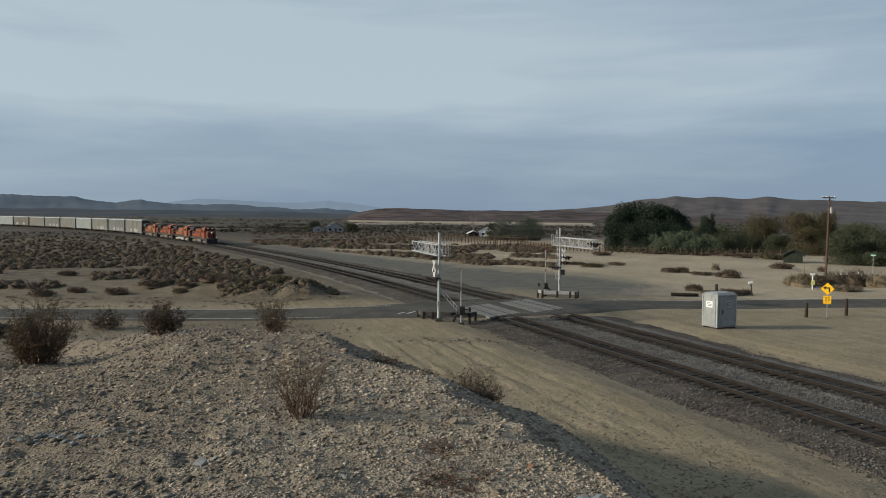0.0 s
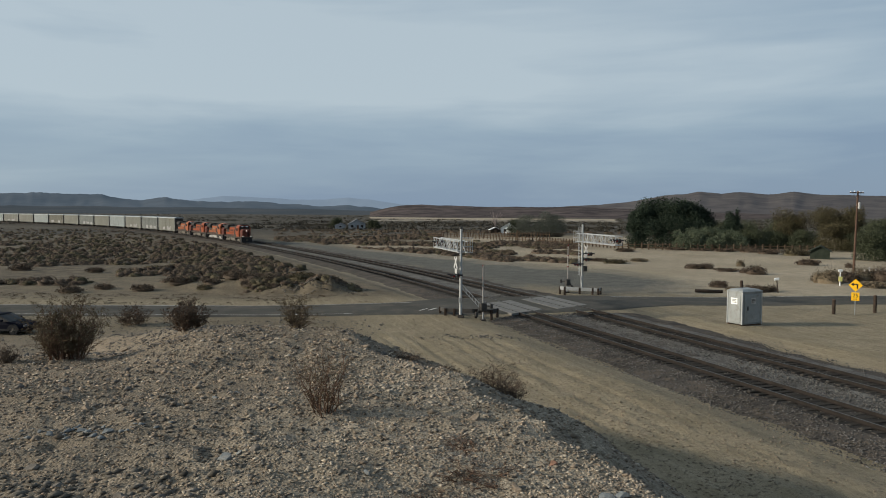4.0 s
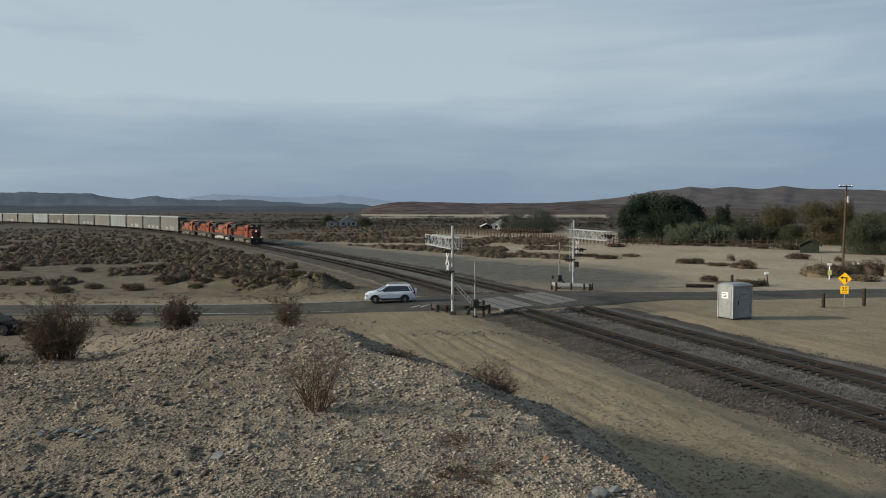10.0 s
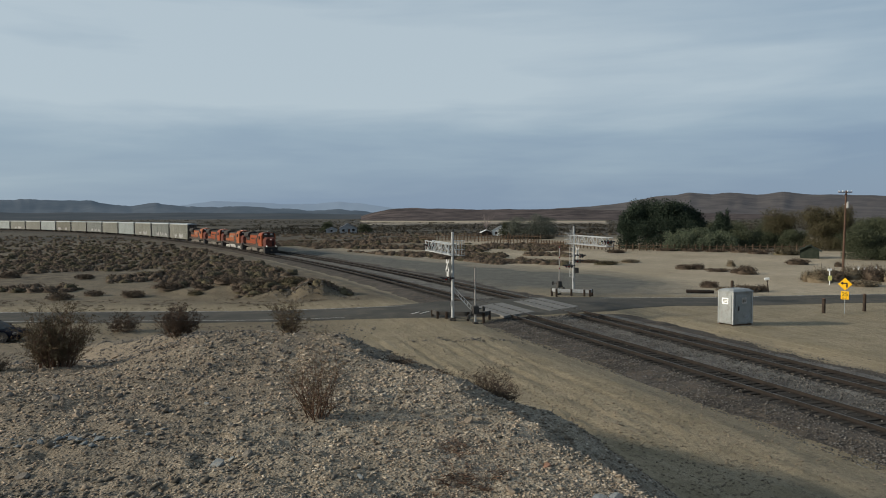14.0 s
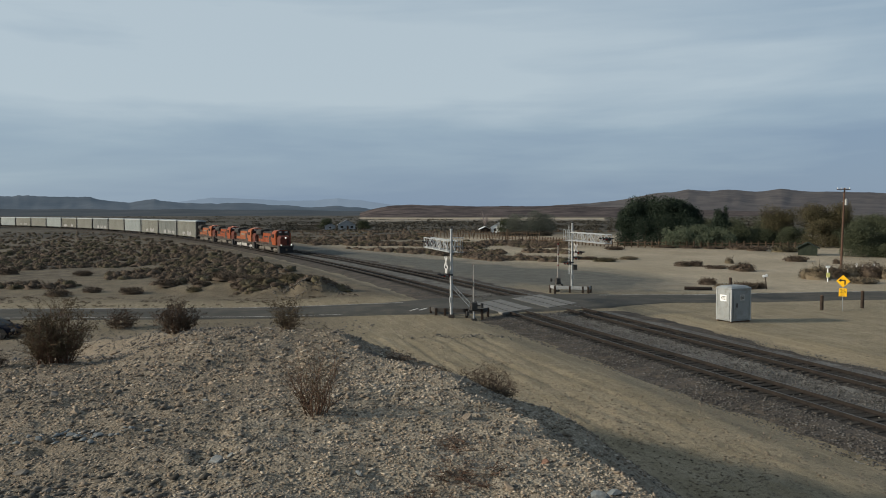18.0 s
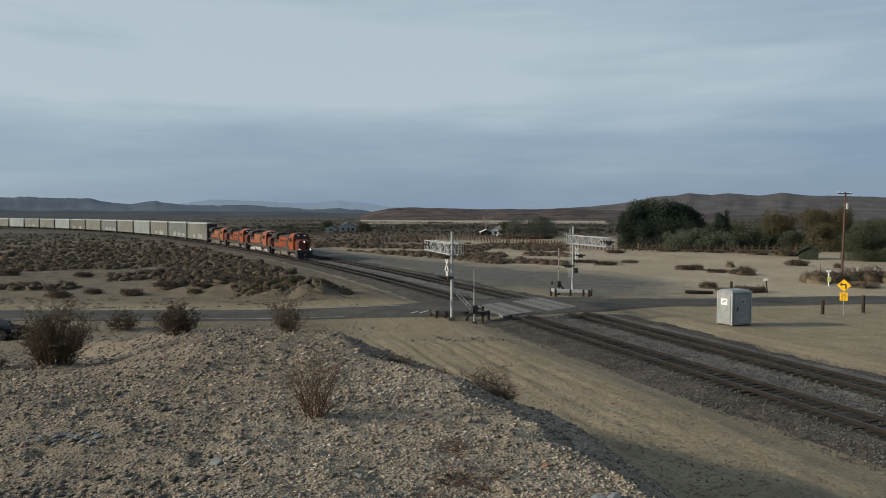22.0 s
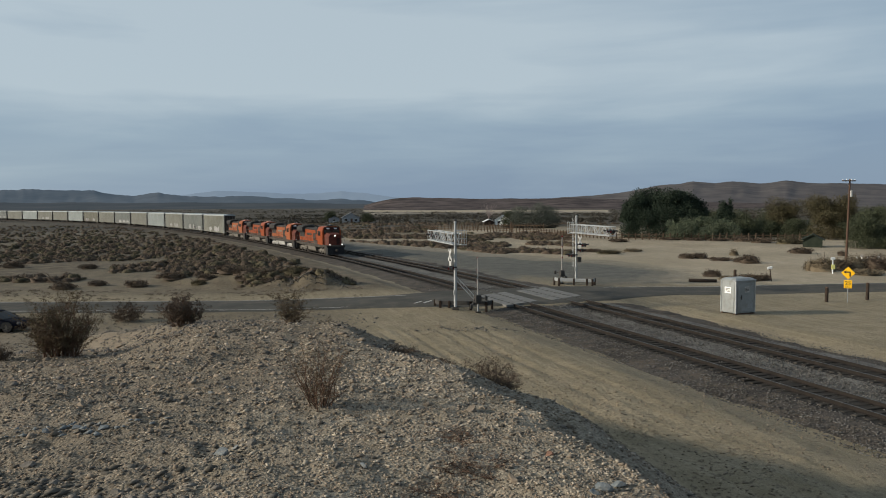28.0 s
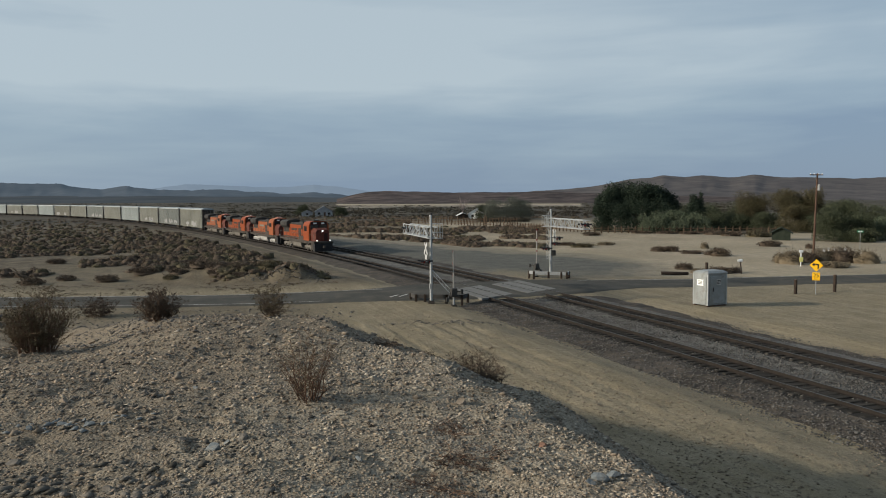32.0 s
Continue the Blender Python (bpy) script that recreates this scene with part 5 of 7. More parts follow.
# ---------------------------------------------------------------- crossing signals
def crossing_signal(label, x, y, z, arm, arm_dir, face, mirror):
    """A cantilever flasher mast over the road, with its lattice arm and lamps."""
    m = thing("crossing_signal", label, "crossing signal", pose(x, y, z), group="cantilever crossing signals")
    H = 6.75
    part("base_flange", B().box(0, 0, 0.06, 0.5, 0.5, 0.16, 0.03).box(0, 0, 0.18, 0.36, 0.36, 0.08, 0.02), M["grime_shade"], m)
    part("mast", B().rod((0, 0, 0.2), (0, 0, H), 0.118, 0.095, 12), M["alum"], m)
    part("mast_cap", B().at(Matrix.Translation((0, 0, H))).lathe(((0.13, 0), (0.10, 0.06), (0.03, 0.1)), 12), M["alum"], m)
    u = Vector((*arm_dir, 0)).normalized()
    side = Vector((u.y, -u.x, 0))
    lo, hi, w = 5.07, 5.90, 0.32
    tr = new("truss_arm")
    tr.parent = m
    chords = [(s, h) for s in (-1, 1) for h in (lo, hi)]
    for s, h in chords:
        a = side * (s * w) - u * 0.75 + Vector((0, 0, h))
        part("chord", B().rod(a, a + u * (arm + 0.75), 0.045, 0.04, 7), M["alum"], tr)
    n = max(4, int(arm / 1.05))
    for s in (-1, 1):
        for k in range(n):
            p0 = side * (s * w) + u * (arm * k / n) + Vector((0, 0, hi if k % 2 else lo))
            p1 = side * (s * w) + u * (arm * (k + 1) / n) + Vector((0, 0, lo if k % 2 else hi))
            part("lattice_bar", B().rod(p0, p1, 0.028, n=6), M["alum"], tr)
        for k in range(0, n + 1):
            p0 = side * (s * w) + u * (arm * k / n)
            part("lattice_post", B().rod(p0 + Vector((0, 0, lo)), p0 + Vector((0, 0, hi)), 0.026, n=6), M["alum"], tr)
    for k in range(0, n + 1, 2):
        for h in (lo, hi):
            p0 = u * (arm * k / n) + Vector((0, 0, h))
            part("cross_bar", B().rod(p0 - side * w, p0 + side * w, 0.026, n=6), M["alum"], tr)
    # walkway grating and rail on the arm
    wk = B()
    wk.at(Matrix.Translation(u * (arm * 0.5) + Vector((0, 0, lo + 0.05))) @ Matrix.Rotation(math.atan2(u.y, u.x), 4, "Z")).box(0, 0, 0, arm, 0.5, 0.05)
    part("walkway", wk, M["galv"], tr)
    # lamps over the road and on the mast
    f = Vector((*face, 0)).normalized()
    right = Vector((-f.y, f.x, 0))

    def flasher(c, parent):
        cross = part("lamp_bar", B().rod(c - right * 0.42, c + right * 0.42, 0.03, n=6), M["dark_steel"], parent)
        for s in (-1, 1):
            for g in (-1, 1):
                q = c + right * (0.38 * s) + f * (0.12 * g)
                rot = Matrix.Translation(q) @ (f * g).to_track_quat("Z", "Y").to_matrix().to_4x4()
                part("backing_disc", B().at(rot).lathe(((0.21, -0.02), (0.21, 0.02)), 18), M["black"], cross)
                part("lens", B().at(rot).lathe(((0.10, 0.02), (0.10, 0.10), (0.07, 0.12)), 14), M["red_lens"], cross)
                part("hood", B().at(rot @ Matrix.Translation((0, 0, 0.1))).loft([[(0.13 * math.cos(a), 0.13 * math.sin(a), h) for a in [k * math.pi / 8 for k in range(9)]] for h in (0, 0.26)], closed=False, caps=False), M["black"], cross)
    flasher(u * (arm - 0.4) + Vector((0, 0, (lo + hi) / 2)), m)
    flasher(Vector((0, 0, 3.25)) + f * 0.45, m)
    if mirror < 0:
        flasher(Vector((0, 0, 3.8)) + f * 0.7, m)
        flasher(Vector((0, 0, 2.75)) - f * 0.5, m)
        part("control_box", B().box(0.3, -0.1, 2.3, 0.4, 0.3, 0.55, 0.03), M["dark_steel"], m)
    part("lamp_bracket", B().rod((0, 0, 3.25), Vector((0, 0, 3.25)) + f * 0.5, 0.04, n=6), M["alum"], m)
    # crossbuck boards and the number-of-tracks plate
    for a in (-1, 1):
        bd = B().at(Matrix.Translation(Vector((0, 0, 4.25)) + f * (0.42 + 0.02 * a)) @ f.to_track_quat("X", "Z").to_matrix().to_4x4() @ Matrix.Rotation(radians(45 * a), 4, "X"))
        bd.box(0, 0, 0, 0.02, 1.22, 0.23, 0.005)
        part("crossbuck_board", bd, M["sign_dull"], m, "white crossbuck board")
    pl = B().at(Matrix.Translation(Vector((0, 0, 3.6)) + f * 0.4) @ f.to_track_quat("X", "Z").to_matrix().to_4x4())
    pl.box(0, 0, 0, 0.02, 0.62, 0.38, 0.01)
    part("track_count_plate", pl, M["sign_dull"], m)
    part("bell", B().at(Matrix.Translation((0, 0, H + 0.1))).lathe(((0.05, 0), (0.17, 0.04), (0.15, 0.12), (0.05, 0.17)), 14), M["dark_steel"], m)
    part("junction_box", B().box(-0.02, -0.18, 1.35, 0.26, 0.2, 0.42, 0.03), M["galv"], m)
    if mirror > 0:
        br = B().rod((0.05, 0.0, 2.62), (1.55, -0.2, 1.02), 0.03, 0.03, 6).rod((0.05, 0.0, 2.30), (1.42, -0.2, 0.82), 0.03, 0.03, 6)
        for k in range(6):
            a, c = Vector((0.05, 0, 2.62)).lerp(Vector((1.55, -0.2, 1.02)), (k + 0.3) / 6), Vector((0.05, 0, 2.30)).lerp(Vector((1.42, -0.2, 0.82)), (k + 0.8) / 6)
            br.rod(a, c, 0.018, n=5)
        part("brace", br, M["galv"], m, "grey lattice counterweight arm")
    ld = B()
    off = -f * 0.34
    for s in (-0.18, 0.18):
        a = off + right * s
        ld.rod(a + Vector((0, 0, 1.6)), a + Vector((0, 0, 6.6)), 0.018, n=5)
    for k in range(16):
        z0 = 1.7 + k * 0.31
        ld.rod(off - right * 0.18 + Vector((0, 0, z0)), off + right * 0.18 + Vector((0, 0, z0)), 0.013, n=5)
    if mirror < 0:
        part("ladder", ld, M["alum"], m)
    # service cage behind the mast
    cg = B()
    back = -f
    for k in range(4):
        q = back * (0.18 + 0.22 * k)
        for sd in (-0.3, 0.3):
            cg.rod(q + right * sd + Vector((0, 0, lo - 0.05)), q + right * sd + Vector((0, 0, hi + 0.25)), 0.016, n=5)
    for h in (lo - 0.05, (lo + hi) / 2, hi + 0.25):
        for sd in (-0.3, 0.3):
            cg.rod(right * sd + Vector((0, 0, h)), back * 0.88 + right * sd + Vector((0, 0, h)), 0.018, n=5)
        cg.rod(back * 0.86 - right * 0.3 + Vector((0, 0, h)), back * 0.86 + right * 0.3 + Vector((0, 0, h)), 0.018, n=5)
    part("service_cage", cg, M["alum"], m)
    return m


M["gate_pale"] = surface("faded_gate_arm", (0.24, 0.235, 0.22), (0.30, 0.29, 0.27), 3.0, 0.6, 0, 0.02, 30, (0.22, 0.14, 0.11), 0.35)


def crossing_gate(label, x, y, z, yaw, height):
    """A gate machine on a short post, its arm raised upright."""
    g = thing("crossing_gate", label, "crossing gate", pose(x, y, z, 0, 0, yaw), group="crossing gates")
    part("post", B().rod((0, 0, 0), (0, 0, 1.35), 0.08, 0.07, 10), M["galv"], g)
    part("footing", B().box(0, 0, 0.04, 0.4, 0.4, 0.16, 0.02), M["grime_shade"], g)
    part("gate_machine", B().box(0, 0.04, 1.06, 0.50, 0.5, 0.66, 0.06).box(0, 0.30, 1.06, 0.40, 0.06, 0.5, 0.03), M["dark_steel"], g)
    for s in (-1, 1):
        cw = B()
        cw.rod((s * 0.22, 0, 1.15), (s * 0.55, -0.25, 0.85 + 0.3 * s), 0.05, 0.05, 6)
        cw.box(s * 0.58, -0.26, 0.85 + 0.3 * s, 0.22, 0.12, 0.36, 0.04)
        part("counterweight", cw, M["dark_steel"], g)
    arm = part("gate_arm", B().rod((0, 0.06, 1.25), (0, 0.10, height), 0.065, 0.045, 8), M["gate_pale"], g, "raised pale gate arm")
    for z0 in (height * 0.55, height * 0.78, height - 0.05):
        part("gate_lamp", B().box(0, 0.16, z0, 0.12, 0.1, 0.16, 0.03), M["red_lens"], arm)
    return g


def guard_rail(label, pts, z):
    """A low steel rail on stout posts round a signal."""
    g = thing("guard_rail", label, "guard rail", group="guard rails")
    for a, c in zip(pts[:-1], pts[1:]):
        d = Vector((c[0] - a[0], c[1] - a[1], 0))
        rot = Matrix.Translation(((a[0] + c[0]) / 2, (a[1] + c[1]) / 2, z + 0.62)) @ Matrix.Rotation(math.atan2(d.y, d.x), 4, "Z")
        b2 = B().at(rot @ Matrix.Rotation(radians(90), 4, "Z"))
        b2.prism([(-0.04, -0.16), (0.03, -0.16), (0.06, -0.08), (0.0, 0.0), (0.06, 0.08), (0.03, 0.16), (-0.04, 0.16), (-0.05, 0.0)], -d.length / 2 - 0.08, d.length / 2 + 0.08)
        part("rail_beam", b2, M["galv"] if "grey" in label else M["dark_steel"], g)
    for p in pts:
        part("post", B().at(Matrix.Translation((p[0], p[1], z))).box(0, 0, 0.36, 0.2, 0.2, 0.84, 0.03), M["wood_dark"], g)
    return g


zA, zB = gz(0.76, 56.95), gz(13.45, 76.0)
crossing_signal("silver cantilever crossing signal with crossbuck beside the road", 0.76, 56.95, zA, 8.2, (-0.24, 0.97), (-1, -0.25), 1)
crossing_signal("silver cantilever crossing signal on the far side of the tracks", 13.45, 76.0, zB, 9.0, (0.19, -0.98), (1, 0.25), -1)
crossing_gate("raised crossing gate with dark machine beside the near track", 2.49, 56.6, gz(2.49, 56.6), 12, 4.25)
crossing_gate("raised crossing gate with dark machine across the tracks", 11.77, 74.75, gz(11.77, 74.75), 190, 4.85)
guard_rail("dark steel guard rail on wooden posts round the signal mast", ((-0.85, 58.5), (-0.42, 57.65), (0.28, 57.5), (1.95, 57.2), (3.15, 57.0), (3.65, 57.8)), gz(1.6, 57.2) - 0.12)
guard_rail("grey steel guard rail on posts beside the far signal", ((11.0, 74.5), (11.35, 73.7), (12.75, 73.2), (13.95, 72.75), (14.45, 72.55), (14.85, 73.4)), gz(13.0, 73.1) - 0.12)


# ---------------------------------------------------------------- equipment cabinet and signs
def cabinet():
    a = math.atan2(0.80, 1.72)
    cx_, cy_ = 21.14 + 0.94 * math.cos(a) - 0.70 * math.sin(a), 53.65 + 0.94 * math.sin(a) + 0.70 * math.cos(a)
    z = gz(cx_, cy_)
    c = thing("equipment_cabinet", "dull galvanised steel equipment cabinet standing on the sand", "cabinet", pose(cx_, cy_, z - 0.02, 0, 0, math.degrees(a)))
    W, D, H = 1.88, 1.40, 2.36
    part("skid", B().box(0, -D / 2 + 0.12, 0.06, W + 0.1, 0.14, 0.14, 0.02).box(0, D / 2 - 0.12, 0.06, W + 0.1, 0.14, 0.14, 0.02), M["wood"], c)
    part("body", B().box(0, 0, 0.12 + H / 2, W, D, H, 0.03), M["bungalow"], c)
    for sx in (-1, 1):
        for sy in (-1, 1):
            part("corner_trim", B().box(sx * (W / 2), sy * (D / 2), 0.12 + H / 2, 0.09, 0.09, H + 0.02, 0.015), M["alum"], c)
    rf = B().loft([[(x, y, z0) for x, y in ((-w, -d), (w, -d), (w, d), (-w, d))] for w, d, z0 in ((W / 2 + 0.06, D / 2 + 0.06, 2.45), (W / 2 + 0.06, D / 2 + 0.06, 2.53), (W / 2 - 0.16, D / 2 - 0.16, 2.68))])
    part("roof", rf, M["bungalow"], c)
    part("door", B().box(0.0, -D / 2 - 0.02, 1.26, 1.5, 0.05, 2.06, 0.02), M["bungalow"], c)
    part("door", B().box(-W / 2 - 0.02, 0, 1.26, 0.05, 1.1, 2.06, 0.02), M["bungalow"], c)
    part("handle", B().box(-0.45, -D / 2 - 0.07, 1.3, 0.1, 0.06, 0.32, 0.02), M["dark_steel"], c)
    pc = part("placard", B().box(-W / 2 - 0.055, 0.02, 1.80, 0.015, 0.6, 0.46, 0.004), M["white"], c, "white notice with unreadable lines")
    for k in range(3):
        part("print_line", B().box(-W / 2 - 0.066, 0.02, 1.91 - 0.1 * k, 0.006, 0.42, 0.045), M["bogie_grey"], pc)
    p2 = part("placard", B().box(0.1, -D / 2 - 0.055, 1.85, 0.46, 0.015, 0.44, 0.004), M["silver"], c, "grey notice with unreadable lines")
    for k in range(3):
        part("print_line", B().box(0.1, -D / 2 - 0.066, 1.96 - 0.1 * k, 0.32, 0.006, 0.045), M["dark_steel"], p2)
    for k in range(4):
        part("vent_slat", B().box(0.35, -D / 2 - 0.05, 0.5 + 0.07 * k, 0.5, 0.02, 0.03, 0.006), M["galv"], c)
    return c


cabinet()


def text_mesh(name, words, size, mat, parent, m):
    cu = bpy.data.curves.new(name, "FONT")
    cu.body, cu.size, cu.align_x, cu.align_y, cu.extrude = words, size, "CENTER", "CENTER", 0.004
    tmp = bpy.data.objects.new(name, cu)
    me = bpy.data.meshes.new_from_object(tmp)
    bpy.data.objects.remove(tmp)
    me.transform(m)
    me.materials.append(mat)
    ob = new(name, me)
    ob.parent = parent
    return ob


def curve_sign():
    x, y = 33.7, 61.8
    z = gz(x, y)
    s = thing("road_sign", "yellow diamond left-turn warning sign with 25 speed plate", "road sign", pose(x, y, z, 0, 0, -math.degrees(math.atan2(x, y))))
    part("post", B().box(0, 0.03, 1.45, 0.06, 0.05, 3.0, 0.01), M["galv"], s)
    d = B().at(Matrix.Translation((0, 0, 2.47)) @ Matrix.Rotation(radians(45), 4, "Y")).box(0, 0, 0, 0.75, 0.02, 0.75, 0.006)
    dm = part("diamond_plate", d, M["yellow"], s, "yellow diamond with black left-turn arrow")
    ar = B().box(0.14, -0.016, 2.36, 0.10, 0.006, 0.34).box(0.0, -0.016, 2.55, 0.36, 0.006, 0.10)
    ar.add([(-0.14, -0.019, 2.40), (-0.14, -0.019, 2.70), (-0.36, -0.019, 2.55), (-0.14, -0.013, 2.40), (-0.14, -0.013, 2.70), (-0.36, -0.013, 2.55)], [(0, 1, 2), (5, 4, 3), (0, 2, 5, 3), (2, 1, 4, 5), (1, 0, 3, 4)])
    part("arrow", ar, M["black"], dm)
    sp = part("speed_plate", B().box(0, 0, 1.53, 0.60, 0.02, 0.68, 0.006), M["yellow"], s, "yellow plate with 25")
    text_mesh("numerals", "25", 0.46, M["black"], sp, Matrix.Translation((0, -0.018, 1.60)) @ Matrix.Rotation(radians(90), 4, "X"))
    text_mesh("unit", "M.P.H.", 0.14, M["black"], sp, Matrix.Translation((0, -0.018, 1.29)) @ Matrix.Rotation(radians(90), 4, "X"))


curve_sign()


def wooden_post(x, y, h, r, label, lean=0.0, mat="wood_dark"):
    p = thing("wooden_post", label, "post", pose(x, y, gz(x, y) - 0.05, lean, 0, 0), group="roadside posts")
    part("shaft", B().rod((0, 0, 0), (0, 0, h), r, r * 0.95, 12), M[mat], p)
    part("cap", B().at(Matrix.Translation((0, 0, h))).lathe(((r * 0.95, 0), (r * 0.7, 0.04), (0.01, 0.05)), 12), M["wood"], p)
    return p


wooden_post(32.0, 61.9, 1.25, 0.14, "short dark wooden post at the road edge")
wooden_post(36.33, 63.5, 1.52, 0.14, "dark wooden post at the road edge")
wooden_post(25.1, 64.0, 2.5, 0.13, "dark wooden post behind the cabinet")


def pipeline_marker(x, y, h, label, plate, lean):
    p = thing("marker_post", label, "marker post", pose(x, y, gz(x, y) - 0.05, 0, lean, 0))
    part("shaft", B().rod((0, 0, 0), (0, 0, h), 0.07, 0.06, 8), M["white"] if plate else M["wood_dark"], p)
    part("cap", B().box(0, 0, h + 0.1, 0.55, 0.12, 0.28, 0.05), M["white"], p, "white top")
    if plate:
        part("plate", B().box(0, -0.09, h * 0.5, 0.46, 0.03, 0.55, 0.01), M["pale_yellow"], p, "pale yellow plate")
    return p


pipeline_marker(45.6, 87.0, 1.75, "white marker post with a pale yellow plate", True, 0)
pipeline_marker(34.9, 79.0, 1.40, "dark leaning post with a white top", False, -8)


def utility_pole():
    x, y = 55.75, 102.9
    p = thing("utility_pole", "tall brown wooden utility pole with one crossarm", "utility pole", pose(x, y, gz(x, y) - 0.2))
    part("shaft", B().rod((0, 0, 0), (0.25, 0, 11.8), 0.17, 0.11, 12), M["wood"], p)
    part("crossarm", B().at(pose(0.25, 0, 11.6, 0, 0, 20)).box(0, 0.16, 0, 2.5, 0.11, 0.14, 0.01), M["wood"], p)
    for k in (-1.1, -0.45, 0.45, 1.1):
        part("insulator", B().at(pose(0.25, 0, 11.6, 0, 0, 20) @ Matrix.Translation((k, 0.16, 0.07))).lathe(((0.05, 0), (0.06, 0.08), (0.03, 0.16)), 8), M["white"], p)
    for s in (-1, 1):
        part("brace", B().at(pose(0.25, 0, 11.6, 0, 0, 20)).rod((s * 0.7, 0.14, -0.05), (0, 0.14, -0.75), 0.02, n=5), M["galv"], p)
    part("transformer", B().at(Matrix.Translation((0.45, 0.0, 9.4))).lathe(((0.2, 0), (0.22, 0.05), (0.22, 0.8), (0.1, 0.9)), 12), M["silver"], p)
    part("transformer_arm", B().box(0.2, 0, 9.9, 0.4, 0.08, 0.08), M["galv"], p)


utility_pole()


def street_sign():
    x, y = 69.8, 115.0
    s = thing("street_sign", "green street name sign on a thin post", "street sign", pose(x, y, gz(x, y) - 0.05, 0, 0, -20))
    part("post", B().rod((0, 0, 0), (0, 0, 3.1), 0.04, n=8), M["galv"], s)
    bl = part("name_blade", B().box(0, 0, 2.9, 0.9, 0.03, 0.3, 0.008), surface("sign_green", (0.02, 0.16, 0.09), (0.025, 0.19, 0.10), 3, 0.45), s, "green name blade")
    part("print_line", B().box(0, -0.02, 2.9, 0.6, 0.01, 0.1), M["white"], bl)


street_sign()


def cross_marker(x, y, h):
    p = thing("white_cross", "small white wooden cross among dry shrubs", "cross", pose(x, y, gz(x, y) - 0.03), group="white crosses")
    part("upright", B().box(0, 0, h / 2, 0.14, 0.10, h, 0.02), M["white"], p)
    part("arm", B().box(0, -0.01, h * 0.72, h * 0.62, 0.09, 0.14, 0.02), M["white"], p)


for x, y, h in ((59.6, 107.0, 0.55), (60.8, 108.0, 0.75), (62.0, 108.5, 0.5), (63.4, 108.0, 0.75)):
    cross_marker(x, y, h)

lg = thing("fallen_log", "dark weathered log lying by the road", "log")
part("trunk", B().rod((26.0, 78.8, gz(26.0, 78.8) + 0.16), (28.8, 78.4, gz(28.8, 78.4) + 0.15), 0.2, 0.17, 10), M["wood_dark"], lg)


# ---------------------------------------------------------------- fence and far buildings
def corral_fence():
    f = thing("corral_fence", "weathered brown post-and-rail fence across the flat", "fence")
    line = ((-8, 256), (-2.6, 245), (11.7, 232), (25.3, 212), (32, 194), (40.6, 174), (60, 169), (82, 165))
    seg = [math.dist(a, b) for a, b in zip(line[:-1], line[1:])]
    total, d, prev, k = sum(seg), 0.0, None, 0
    while d < total:
        r, i = d, 0
        while r > seg[i]:
            r -= seg[i]
            i += 1
        t = r / seg[i]
        x, y = line[i][0] + (line[i + 1][0] - line[i][0]) * t, line[i][1] + (line[i + 1][1] - line[i][1]) * t
        z = gz(x, y)
        part("post", B().box(x, y, z + 0.7, 0.26, 0.26, 1.8, 0.03), M["wood_fence"], f)
        if prev:
            for h in (0.55, 1.15):
                part("rail", B().rod((prev[0], prev[1], prev[2] + h), (x, y, z + h), 0.08, n=5), M["wood_fence"], f)
        prev = (x, y, z)
        d += 1.55
        k += 1


corral_fence()


def corral_pen():
    """Upright boards of a stock pen behind the fence, with a taller gate post."""
    f = thing("stock_pen", "weathered brown upright posts of a stock pen", "fence")
    rnd = random.Random(31)
    for k in range(34):
        x, y = 1.0 + 0.95 * k, 262 - 0.55 * k
        z = gz(x, y)
        h = rnd.uniform(1.7, 2.3)
        part("post", B().box(x, y, z + h / 2 - 0.1, 0.26, 0.22, h, 0.03), M["wood_fence"], f)
        if k:
            part("rail", B().rod((x - 0.95, y + 0.55, z + 1.3), (x, y, z + 1.3), 0.08, n=5), M["wood_fence"], f)
    x, y = 19.8, 222.0
    part("gate_post", B().box(x, y, gz(x, y) + 1.5, 0.45, 0.35, 3.4, 0.04), M["wood_fence"], f, "taller reddish gate post")


corral_pen()


def house(name, label, x, y, yaw, w, d, h, rise, wall, roof, openings):
    """A gabled house; openings: (face, offset, base, width, height, kind)."""
    hs = thing(name, label, "house", pose(x, y, gz(x, y) - 0.1, 0, 0, yaw))
    part("wall", B().prism([(-w / 2, 0), (w / 2, 0), (w / 2, h), (0, h + rise - 0.15), (-w / 2, h)], -d / 2, d / 2), wall, hs)
    rf = B()
    for s in (-1, 1):
        rf.loft([[(s * (w / 2 + 0.4), yy, h - 0.32 + 0.0), (0, yy, h + rise), (0, yy, h + rise + 0.14), (s * (w / 2 + 0.4), yy, h - 0.18)] for yy in (-d / 2 - 0.4, d / 2 + 0.4)])
    part("roof", rf, roof, hs)
    for o, zb, ww, hh, kind in openings:
        q = part(kind, B().box(o, -d / 2 - 0.02, zb + hh / 2, ww, 0.08, hh, 0.02), M["glass_dark"] if kind == "window" else M["wood"], hs)
        if kind == "window":
            part("window_frame", B().box(o, -d / 2 - 0.03, zb - 0.05, ww + 0.2, 0.12, 0.08).box(o, -d / 2 - 0.03, zb + hh + 0.04, ww + 0.2, 0.12, 0.08), M["white"], q)
    return hs


